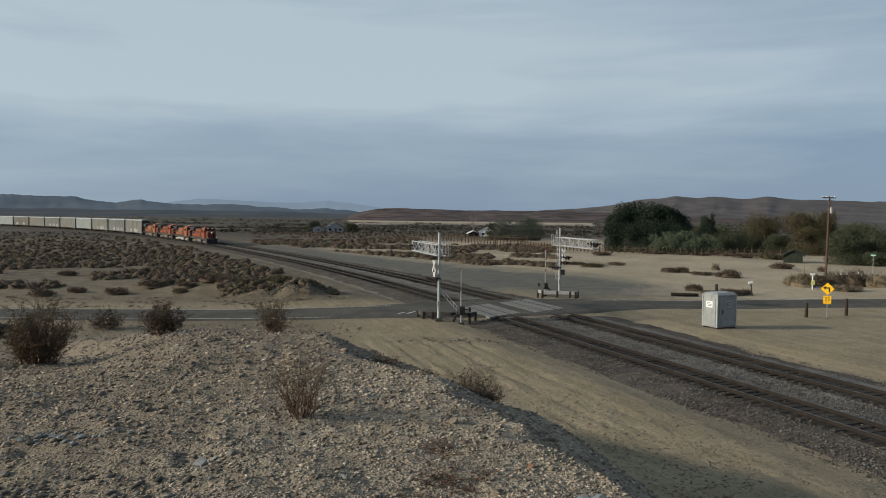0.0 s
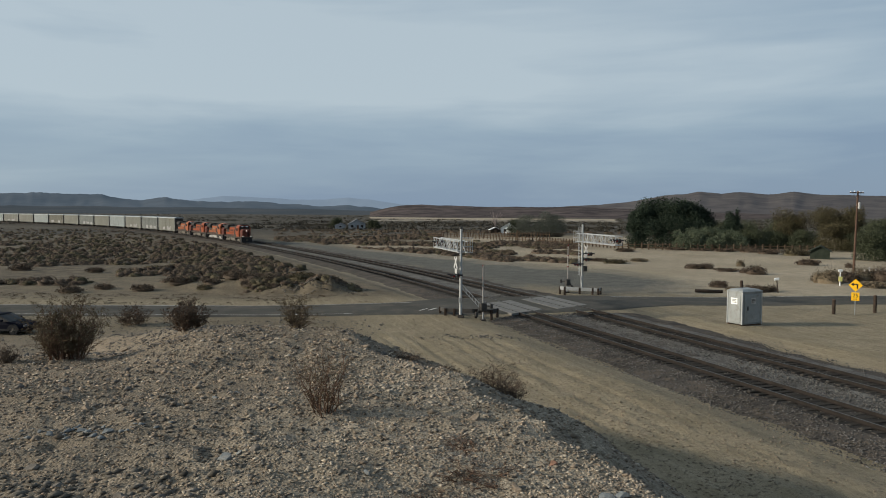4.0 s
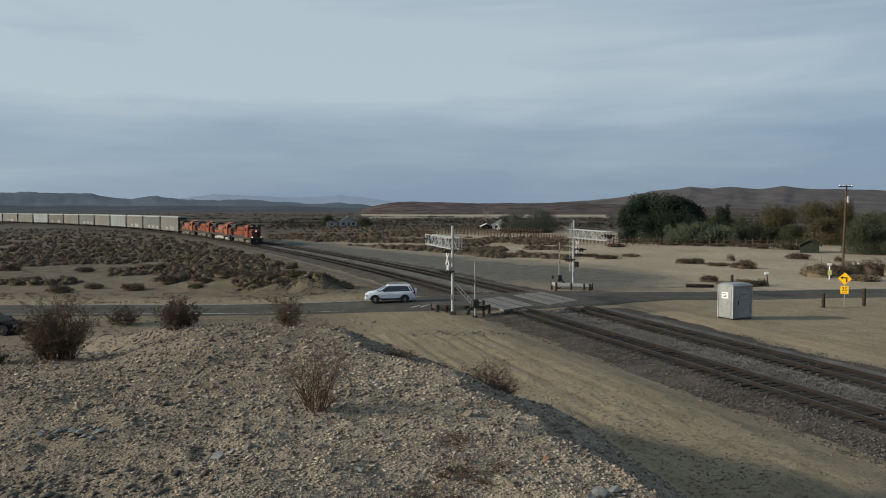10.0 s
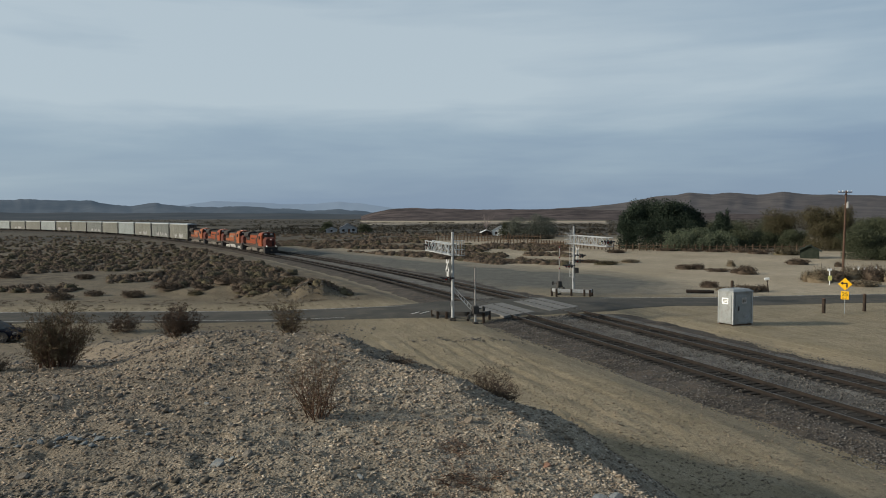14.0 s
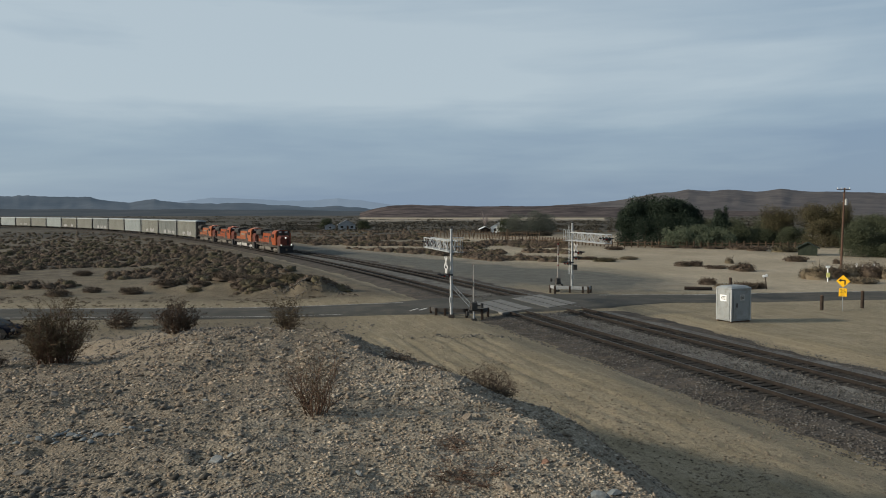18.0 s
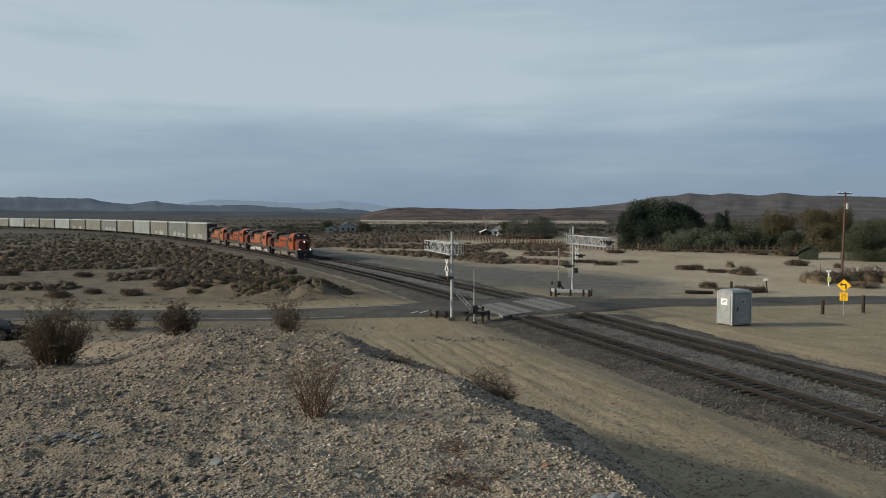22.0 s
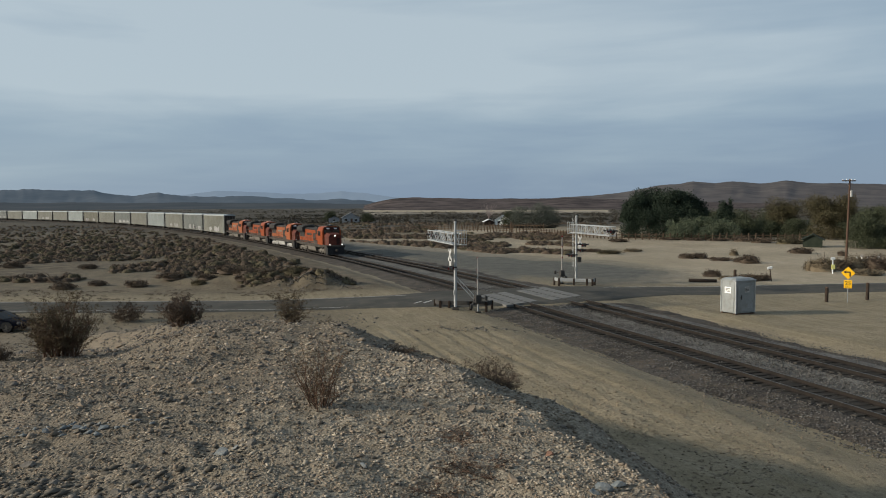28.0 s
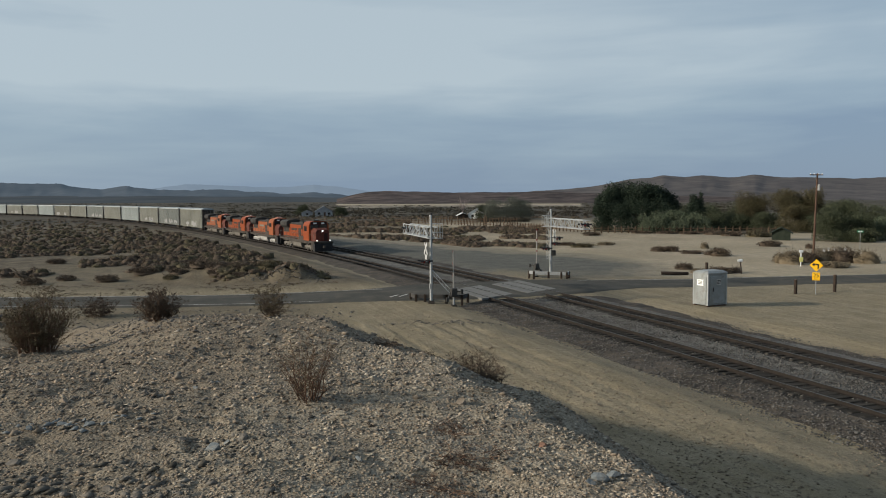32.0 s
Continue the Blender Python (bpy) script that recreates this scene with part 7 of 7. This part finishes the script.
def creosote(label, x, y, w, h, seed, stems, leaves, leaf_mat, twig_mat, name="creosote_bush", leaf=0.016, spread=1.0, root=0.45, thick=1.0):
    """A branching dry bush of the berm: forked stems fanning from the root, and small leaves along the outer twigs."""
    rnd = random.Random(seed)
    rng = np.random.default_rng(seed)
    s = thing(name, label, "shrub", pose(x, y, gz(x, y) - 0.03), group="dry bushes on the berm")
    tips, main, fine = [], B(), B()
    for k in range(stems):
        a = rnd.uniform(0, 6.283)
        out = rnd.uniform(0.1, 1.0) ** 0.7 * w / 2 * spread
        top = h * rnd.uniform(0.55, 1.0) * (1 - 0.35 * (out / (w / 2)) ** 2)
        p = Vector((math.cos(a) * out * root, math.sin(a) * out * root, 0)) + Vector((rnd.uniform(-0.06, 0.06) * w, rnd.uniform(-0.06, 0.06) * w, 0))
        d = Vector((math.cos(a) * out * (0.95 - root), math.sin(a) * out * (0.95 - root), top))
        r = 0.010 * (0.6 + h * 0.5) * thick
        for i in range(4):
            q = p + d * 0.25 + Vector((rnd.gauss(0, 0.04), rnd.gauss(0, 0.04), rnd.gauss(0, 0.02))) * w
            main.rod(p, q, r, r * 0.72, 4, caps=False)
            p, r = q, r * 0.72
            if i >= 0:
                for _ in range(3):
                    e = p + Vector((rnd.gauss(0, 0.13) * w, rnd.gauss(0, 0.13) * w, rnd.uniform(-0.02, 0.22) * h))
                    e.z = max(e.z, 0.04)
                    fine.rod(p, e, r * 0.7, r * 0.3, 3, caps=False)
                    tips.append((p, e))
    part("branchwork", main, M[twig_mat], s, kind="stuff")
    part("twig_mass", fine, M[twig_mat], s, kind="stuff")
    if leaves:
        t = np.array([[*a, *b] for a, b in tips])
        pick = rng.integers(0, len(t), leaves)
        u = rng.uniform(0.2, 1.08, leaves)[:, None]
        p = t[pick, :3] * (1 - u) + t[pick, 3:] * u + rng.normal(size=(leaves, 3)) * 0.02
        v, f = leaves_at(rng, p, leaf)
        part("leaves", soup("leaves", v, f, M[leaf_mat]), M[leaf_mat], s, kind="stuff")
    return s


creosote("large dark dry creosote bush on the slope of the berm", -7.87, 14.95, 1.32, 1.28, 1, 72, 17000, "leaf_creosote", "twig_red", leaf=0.017)
creosote("brown dry bush on the far slope of the berm", -7.7, 21.5, 1.15, 0.95, 2, 50, 6000, "brush_brown", "twig_red", leaf=0.026)
creosote("brown bush on the flat beyond the berm", -23.3, 53.6, 2.3, 1.35, 3, 40, 4000, "brush_brown", "twig_red", leaf=0.05)
creosote("small brown bush at the foot of the berm", -9.9, 33.5, 1.0, 0.70, 4, 24, 1800, "brush_brown", "twig_red", leaf=0.026)
creosote("leggy dry bush on the brow of the berm", -3.80, 18.2, 1.15, 0.86, 5, 34, 1900, "leaf_creosote", "twig", leaf=0.022, root=0.25)
creosote("sparse dry reddish bush on the gravel", -1.45, 8.4, 0.85, 0.90, 6, 26, 3200, "leaf_creosote", "twig_red", leaf=0.009, root=0.2, thick=0.7)
creosote("dark dry bush below the brink of the berm", 0.72, 12.7, 1.05, 0.62, 7, 40, 3200, "brush_brown", "twig", leaf=0.014)
creosote("tangled dry bush below the brink of the berm", 0.95, 11.6, 0.7, 0.36, 8, 26, 1500, "brush_brown", "twig", leaf=0.012)
creosote("low reddish dry weeds on the gravel", 0.25, 6.3, 0.75, 0.12, 9, 22, 500, "brush_brown", "twig_red", "dry_weeds", leaf=0.008, root=0.6)
creosote("low reddish dry weeds on the gravel", -0.12, 5.75, 0.7, 0.11, 10, 22, 500, "brush_brown", "twig_red", "dry_weeds", leaf=0.008, root=0.6)
creosote("low reddish dry weeds on the gravel", 0.15, 7.0, 0.75, 0.10, 16, 20, 400, "brush_brown", "twig_red", "dry_weeds", leaf=0.008, root=0.6)
creosote("small bush behind the brow of the berm", -3.4, 20.6, 0.75, 0.50, 11, 20, 900, "leaf_creosote", "twig", leaf=0.018)
creosote("dry bush on the slope of the berm", -8.75, 14.4, 0.5, 0.36, 12, 24, 1000, "brush_brown", "twig", leaf=0.015)
# Two added bushes imitate the brink's dark shaded lip and its slight brush.
creosote("low dry bush standing for the shaded lip under the brink", -0.9, 13.8, 0.9, 0.16, 13, 22, 900, "brush_brown", "twig", leaf=0.015)
creosote("low dry bush standing for the shaded lip under the brink", -0.25, 12.9, 0.8, 0.15, 14, 22, 900, "brush_brown", "twig", leaf=0.015)


# ---------------------------------------------------------------- stones
M["stone_pale"] = surface("pale_quartz", (0.128, 0.140, 0.143), (0.183, 0.194, 0.192), 6, 0.9, 0, 0.4, 40, (0.22, 0.19, 0.15), 0.35)
M["stone_tan"] = surface("tan_stone", (0.150, 0.119, 0.088), (0.211, 0.170, 0.129), 6, 0.95, 0, 0.4, 40, vary=0.4)
M["stone_dark"] = surface("dark_stone", (0.097, 0.086, 0.074), (0.155, 0.138, 0.117), 6, 0.95, 0, 0.4, 40, vary=0.4)
M["stone_red"] = surface("reddish_stone", (0.189, 0.105, 0.070), (0.245, 0.140, 0.098), 6, 0.95, 0, 0.4, 40)
M["slate"] = surface("dark_slaty_stone", (0.053, 0.047, 0.038), (0.098, 0.087, 0.071), 6, 0.9, 0, 0.4, 40, vary=0.6)
M["gravel"] = surface("berm_gravel", (0.142, 0.109, 0.080), (0.285, 0.226, 0.167), 3, 0.95, 0, 0.3, 40, vary=1.1)
M["gravel_pale"] = surface("pale_gravel", (0.217, 0.183, 0.140), (0.323, 0.280, 0.220), 3, 0.95, 0, 0.3, 40, vary=0.8)


def stone(x, y, r, mat, label, seed, flat=0.65):
    ob = part("stone", B().rock(0, 0, 0, r, flat, seed), M[mat])
    ob.location = (x, y, gz(x, y) + r * flat * 0.35)
    return tagged(ob, label, "stone", "stones on the berm")


for i, (x, y, r, mat, label) in enumerate((
        (-2.11, 6.78, 0.085, "stone_pale", "pale angular stone on the gravel"), (-2.0, 6.9, 0.05, "stone_pale", "small pale stone on the gravel"),
        (-12.86, 28.9, 0.22, "stone_tan", "squarish tan boulder on the slope"), (-6.4, 17.3, 0.10, "stone_dark", "dark stone on the slope"),
        (0.94, 6.66, 0.055, "stone_red", "reddish stone near the brink"), (1.22, 5.62, 0.075, "stone_pale", "broken whitish rock at the brink"), (1.36, 5.72, 0.06, "stone_pale", "broken whitish rock at the brink"), (1.12, 5.5, 0.06, "stone_pale", "small whitish rock at the brink"),
        (-4.0, 7.85, 0.075, "stone_pale", "flat bluish stone slab"), (-3.8, 7.95, 0.06, "stone_pale", "flat bluish stone slab"), (-4.25, 7.7, 0.06, "stone_pale", "flat bluish stone slab"), (-3.65, 7.75, 0.07, "stone_pale", "small flat bluish stone"),
        (-3.9, 6.75, 0.09, "stone_dark", "dark flat stone on the gravel"), (-3.35, 6.15, 0.07, "stone_dark", "dark flat stone on the gravel"), (-2.65, 5.85, 0.08, "stone_dark", "dark flat stone on the gravel"), (-1.85, 6.9, 0.07, "stone_dark", "dark stone on the gravel"), (-2.45, 7.0, 0.05, "stone_dark", "dark stone on the gravel"),
        (-5.4, 10.2, 0.10, "stone_dark", "dark stone on the gravel"), (-4.5, 9.0, 0.08, "stone_tan", "tan stone on the gravel"), (0.55, 5.9, 0.07, "stone_tan", "tan stone on the gravel"), (0.3, 8.2, 0.08, "stone_tan", "tan stone near the brink"), (-0.1, 12.1, 0.09, "stone_dark", "dark clod at the brink"), (0.15, 11.7, 0.07, "stone_dark", "dark clod at the brink"),
        (-3.1, 9.6, 0.06, "stone_pale", "pale flat stone on the gravel"), (-2.9, 9.9, 0.05, "stone_pale", "pale flat stone on the gravel"), (-5.9, 8.0, 0.08, "stone_dark", "dark flat stone on the gravel"), (-0.7, 6.2, 0.05, "stone_pale", "small pale stone on the gravel"))):
    stone(x, y, r, mat, label, 500 + i, 0.42 if "flat" in label or "slab" in label else 0.6)


def pebble_proto(seed):
    rng = np.random.default_rng(seed)
    v = np.array([(1, 0, 0), (0, 1, 0), (-1, 0, 0), (0, -1, 0), (0, 0, 0.8), (0, 0, -0.6)], float)
    v[:4] *= rng.uniform(0.5, 1.35, (4, 1))
    v[:4, :2] += rng.uniform(-0.3, 0.3, (4, 2))
    v[4, :2] = rng.uniform(-0.45, 0.45, 2)
    v[:, 0] *= 1.25
    v[:, 1] *= 0.9
    v[:4, 2] += rng.uniform(-0.2, 0.3, 4)
    return v, [(0, 1, 4), (1, 2, 4), (2, 3, 4), (3, 0, 4), (1, 0, 5), (2, 1, 5), (3, 2, 5), (0, 3, 5)]


def pebbles(name, label, place, size, mat, seed, category="gravel", squash=1.0):
    rng = np.random.default_rng(seed)
    V, F, k = [], [], 0
    for j in range(5):
        pv, pf = pebble_proto(seed + j)
        sel = np.arange(len(place)) % 5 == j
        v, f = strew(pv, pf, place[sel], rng.uniform(0, 6.28, sel.sum()), size[sel], squash * rng.uniform(0.5, 1.0, sel.sum()))
        V.append(v)
        F.append(f + k)
        k += len(v)
    return tagged(new(name, soup(name, np.concatenate(V), np.concatenate(F), M[mat])), label, category, kind="stuff")


def berm_stones(n, lo, hi, seed, mat, name, label, power=2.6, where=None, squash=1.0):
    rng = np.random.default_rng(seed)
    r = 3.6 * (26 / 3.6) ** rng.uniform(0, 1, n)
    a = np.radians(rng.uniform(-40, 34, n))
    x, y = r * np.sin(a), r * np.cos(a)
    bz, top = berm(x, y)
    patch = _hash_noise(x, y, 1.6, seed) + 0.5 * _hash_noise(x, y, 0.5, seed + 1)
    ok = (bz > 0.4) & (patch > rng.uniform(-1.2, 0.5, n))
    if where is not None:
        ch, _ = zones_extra(x, y)
        ok &= rng.uniform(0, 1, n) < np.where(where > 0, 0.15 + ch, 1.1 - 0.8 * ch)
    x, y, r = x[ok], y[ok], r[ok]
    size = (lo + (hi - lo) * rng.uniform(0, 1, len(x)) ** power) * np.clip(r / 8, 0.75, 1.7)
    pebbles(name, label, np.column_stack([x, y, ground_z(x, y) + size * 0.15 * squash]), size, mat, seed, squash=squash)


berm_stones(40000, 0.004, 0.019, 71, "gravel", "berm_gravel", "mixed brown gravel over the berm", 2.2)
berm_stones(34000, 0.008, 0.028, 72, "gravel_pale", "pale_gravel", "pale gravel chips over the berm", 2.0, where=1)
berm_stones(42000, 0.009, 0.022, 78, "gravel", "middling_gravel", "close-set brown gravel over the berm", 1.6)
berm_stones(8000, 0.009, 0.024, 79, "stone_dark", "dark_gravel", "dark gravel chips over the berm", 1.8)
berm_stones(5500, 0.012, 0.033, 75, "gravel", "coarse_gravel", "coarse mixed gravel over the berm")
berm_stones(20000, 0.013, 0.036, 76, "gravel_pale", "coarse_pale_gravel", "coarse pale gravel over the berm", where=1)
berm_stones(6500, 0.012, 0.044, 73, "stone_dark", "dark_rubble", "dark stony rubble over the berm", where=-1)
berm_stones(1500, 0.02, 0.055, 74, "stone_tan", "tan_rubble", "tan stony rubble over the berm")
berm_stones(700, 0.022, 0.06, 77, "slate", "slate_flakes", "flat dark bluish flakes of stone over the berm", 2.0, where=-1, squash=0.45)


def track_stones(n, s0, s1, o0, o1, lift, lo, hi, seed):
    rng = np.random.default_rng(seed)
    u = rng.uniform(0, 1, n)
    s = s0 + (s1 - s0) * u ** 1.4
    o = rng.uniform(o0, o1, n)
    x, y, z, th = track_at(s, 0)
    x, y = x + o * np.cos(th), y + o * np.sin(th)
    size = rng.uniform(lo, hi, n)
    dz = np.interp(o, (-4.5, -3.9, -3.2, -2.3, -1.5, 1.5, 2.6, 3.7, 6.7, 7.6, 8.8, 10.2), (-0.46, -0.42, -0.34, -0.26, -0.22, -0.22, -0.27, -0.22, -0.22, -0.27, -0.37, -0.47))
    return np.column_stack([x, y, z + dz + lift]), size


P, S = zip(*[track_stones(12000, -44, 25, -5.2, 9.5, 0.01, 0.025, 0.062, 81), track_stones(7000, -44, 20, 1.5, 3.7, 0.02, 0.03, 0.07, 82), track_stones(9000, -46, 12, -4.9, -1.4, 0.02, 0.025, 0.068, 84), track_stones(1300, -46, 12, -6.0, -4.1, 0.03, 0.02, 0.06, 85), track_stones(2500, -46, 6, 9.2, 11.6, 0.03, 0.02, 0.06, 86)])
pebbles("loose_ballast", "loose grey and brown ballast stones along the tracks", np.concatenate(P), np.concatenate(S), "ballast_loose", 83, "ballast")


# rubble of the spoil heap and the lower ground left of the berm
def heap_stones():
    rng = np.random.default_rng(95)
    x = np.concatenate([rng.normal(-13.4, 1.9, 700), rng.uniform(-30, -5, 5000), rng.uniform(-17, -6, 5000)])
    y = np.concatenate([rng.normal(74.2, 1.2, 700), rng.uniform(20, 56, 5000), rng.uniform(16, 36, 5000)])
    size = np.concatenate([rng.uniform(0.04, 0.14, 700), 0.03 + 0.10 * rng.uniform(0, 1, 5000) ** 3, 0.02 + 0.06 * rng.uniform(0, 1, 5000) ** 2])
    pebbles("spoil_rubble", "dark rubble on the spoil heap and beside the berm", np.column_stack([x, y, ground_z(x, y) + size * 0.1]), size, "stone_dark", 96)


heap_stones()


def shard_cluster(cx, cy, sx, sy, n, lo, hi, mat, seed, name, label):
    rng = np.random.default_rng(seed)
    x, y = rng.normal(cx, sx, n), rng.normal(cy, sy, n)
    size = lo + (hi - lo) * rng.uniform(0, 1, n) ** 2
    pebbles(name, label, np.column_stack([x, y, ground_z(x, y) + size * 0.1]), size, mat, seed, squash=0.6)


shard_cluster(-4.0, 7.8, 0.38, 0.14, 70, 0.015, 0.06, "stone_pale", 101, "pale_shards", "bluish shards of broken slab on the gravel")
shard_cluster(-2.0, 6.75, 0.30, 0.14, 60, 0.015, 0.05, "slate", 102, "dark_shards", "dark shards of broken stone on the gravel")
shard_cluster(-3.4, 6.1, 0.55, 0.22, 110, 0.02, 0.07, "slate", 103, "slate_shards", "dark slaty shards on the gravel")
shard_cluster(-2.6, 5.7, 0.6, 0.2, 110, 0.02, 0.06, "stone_dark", 104, "rock_shards", "dark broken rock on the gravel")
shard_cluster(2.3, 48.2, 2.0, 0.45, 140, 0.05, 0.17, "stone_dark", 105, "dirt_clods", "dark clods along an eroded lip in the sand")


# pebbles of the sandy flat beside the berm
def flat_stones(n, seed):
    rng = np.random.default_rng(seed)
    r = 14 * (60 / 14) ** rng.uniform(0, 1, n)
    a = np.radians(rng.uniform(-4, 33, n))
    x, y = r * np.sin(a), r * np.cos(a)
    bz, top = berm(x, y)
    side, s = near_track(x, y)
    ok = (bz < 0.3) & (side < -4) & (np.abs(y - road_y(x)) > 4) & (_hash_noise(x, y, 3, 91) > rng.uniform(-1, 0.8, n))
    x, y = x[ok], y[ok]
    size = 0.010 + 0.050 * rng.uniform(0, 1, len(x)) ** 3
    pebbles("flat_pebbles", "scattered pebbles on the sandy flat", np.column_stack([x, y, ground_z(x, y) + 0.01]), size, "stone_tan", seed)


flat_stones(34000, 92)


# ---------------------------------------------------------------- crossing surface, ties
def tie_mesh():
    b = B().box(0, 0, -0.255, 2.6, 0.23, 0.16, 0.018)
    return b.mesh("tie", M["tie"])


TIE = tie_mesh()
PLATE = B().box(-0.75, 0, -0.172, 0.36, 0.2, 0.012).box(0.75, 0, -0.172, 0.36, 0.2, 0.012).mesh("tie_plate", M["rail"])


def lay_ties(track, side, s0, s1, n_parts):
    rnd = random.Random(int(side * 10) + 3)
    rest_v, rest_f, k = [], [], 0
    tv = np.array([v.co[:] for v in TIE.vertices])
    tf = [tuple(p.vertices) for p in TIE.polygons]
    quads = [f for f in tf if len(f) == 4]
    s, count = s0, 0
    while s < s1:
        x, y, z, th = (float(q) for q in track_at(s, side))
        yaw = th + rnd.gauss(0, 0.012)
        dz = rnd.gauss(0, 0.006)
        if count < n_parts:
            t = new("tie", TIE)
            t.parent = track
            t.matrix_basis = Matrix.Translation((x, y, z + dz)) @ Matrix.Rotation(yaw, 4, "Z")
        else:
            c, q = math.cos(yaw), math.sin(yaw)
            v = np.column_stack([x + tv[:, 0] * c - tv[:, 1] * q, y + tv[:, 0] * q + tv[:, 1] * c, tv[:, 2] + z + dz])
            rest_v.append(v)
            rest_f.append(np.array(quads) + k)
            k += len(v)
        s += 0.56 + rnd.gauss(0, 0.012)
        count += 1
    if rest_v:
        part("far_ties", soup("far_ties", np.concatenate(rest_v), np.concatenate(rest_f), M["tie"]), M["tie"], track, "weathered ties further along the line", kind="stuff")


lay_ties(TRACK_A, 0.0, -46, 330, 150)
lay_ties(TRACK_B, TRACK_GAP, -46, 330, 150)


def crossing_surface():
    c = thing("crossing_surface", "pale concrete crossing panels set between the rails", "level crossing", kind="structure")
    strips = ((0.0, 7.8, 6.3, (-1.65, -0.84, -0.66, 0.0, 0.66, 0.84, 1.95)), (TRACK_GAP, 9.4, 6.8, (-1.95, -0.84, -0.66, 0.0, 0.66, 0.84, 1.85)))
    for side, s0, length, cuts in strips:
        for o0, o1 in zip(cuts[:-1], cuts[1:]):
            o, w = (o0 + o1) / 2, o1 - o0
            if w < 0.3:
                continue
            for k in range(4):
                x, y, z, th = (float(q) for q in track_at(s0 + length * (k + 0.5) / 4, side))
                b = B().box(0, 0, 0, w - 0.006, length / 4 - 0.007, 0.16, 0.003)
                b.v = [(px_ + o, py_ + 0.47 * (px_ + o), pz_) for px_, py_, pz_ in b.v]
                ob = part("crossing_panel", b, M["panel"], c)
                ob.matrix_basis = Matrix.Translation((x, y, z - 0.095)) @ Matrix.Rotation(th, 4, "Z")
    return c


crossing_surface()


# ---------------------------------------------------------------- motion
HEAD = ((0, 161.6), (1, 158.5), (2, 155.1), (3.5, 150.4), (5.5, 143.1), (9, 131.9), (13, 118.0), (16.5, 105.4), (19, 96.8), (23, 83.2), (25.5, 75.2), (27.5, 69.7), (29.5, 65.2), (32, 61.0))
DRIVE = ((0, 97), (3.5, 60.5), (5.5, 40.2), (6, 35.0), (7, 25.1), (8, 15.2), (8.5, 10.6), (9, 5.9), (9.5, 0.95), (10, -4.4), (10.5, -10.1), (11, -16.8), (11.5, -23.8), (12, -31.7), (12.5, -41.5), (14, -68), (18, -140), (32, -390))


def train_pose(s, length):
    a, b = track_at(s - length * 0.36), track_at(s + length * 0.36)
    fx, fy, fz = a[0] - b[0], a[1] - b[1], a[2] - b[2]
    mid = [(a[i] + b[i]) / 2 for i in range(3)]
    return pose(mid[0], mid[1], mid[2] + 0.004, 0, -math.degrees(math.atan2(fz, math.hypot(fx, fy))), math.degrees(math.atan2(fy, fx)))


def suv_pose(t):
    x = float(np.interp(t, [d[0] for d in DRIVE], [d[1] for d in DRIVE]))
    y = float(road_y(x))
    t_ = math.atan2(float(road_y(x + 1)) - float(road_y(x - 1)), 2.0)
    qx, qy = x - math.sin(t_) * 1.25, y + math.cos(t_) * 1.25
    side, s = near_track(np.array([qx]), np.array([qy]))
    z = float(road_level(np.array([qx]), np.array([qy]), side, rail_z(s))[0]) + 0.032
    return pose(qx, qy, z, 0, 0, math.degrees(t_) + 180), x


def motions():
    ht, hs = [h[0] for h in HEAD], [h[1] for h in HEAD]
    times = [0.5 * i for i in range(65)]
    for ob, off, length in TRAIN:
        walk(ob, [(t, train_pose(float(np.interp(t, ht, hs)) + off, length)) for t in times])
    fine = [0.16 * i for i in range(201)]
    for ob, off, length in TRAIN[:7]:
        for w in [c for g in ob.children if g.name.startswith("bogie") for c in g.children if c.name.startswith("wheelset")]:
            x, _, r = w.location
            walk(w, [(t, pose(x, 0, r, 0, math.degrees((hs[0] - float(np.interp(t, ht, hs))) / r), 0)) for t in fine])
    walk(SUV, [(0.1 * i, suv_pose(0.1 * i)[0]) for i in range(140)] + [(t, suv_pose(t)[0]) for t in (15, 18, 24, 32)])
    for w in SUV_WHEELS:
        x, y, r = w.location
        rows = [(i / 30, pose(x, y, r, 0, math.degrees((97 - suv_pose(i / 30)[1]) / r), 0)) for i in range(0, 391)]
        walk(w, rows + [(32.0, rows[-1][1])])


motions()
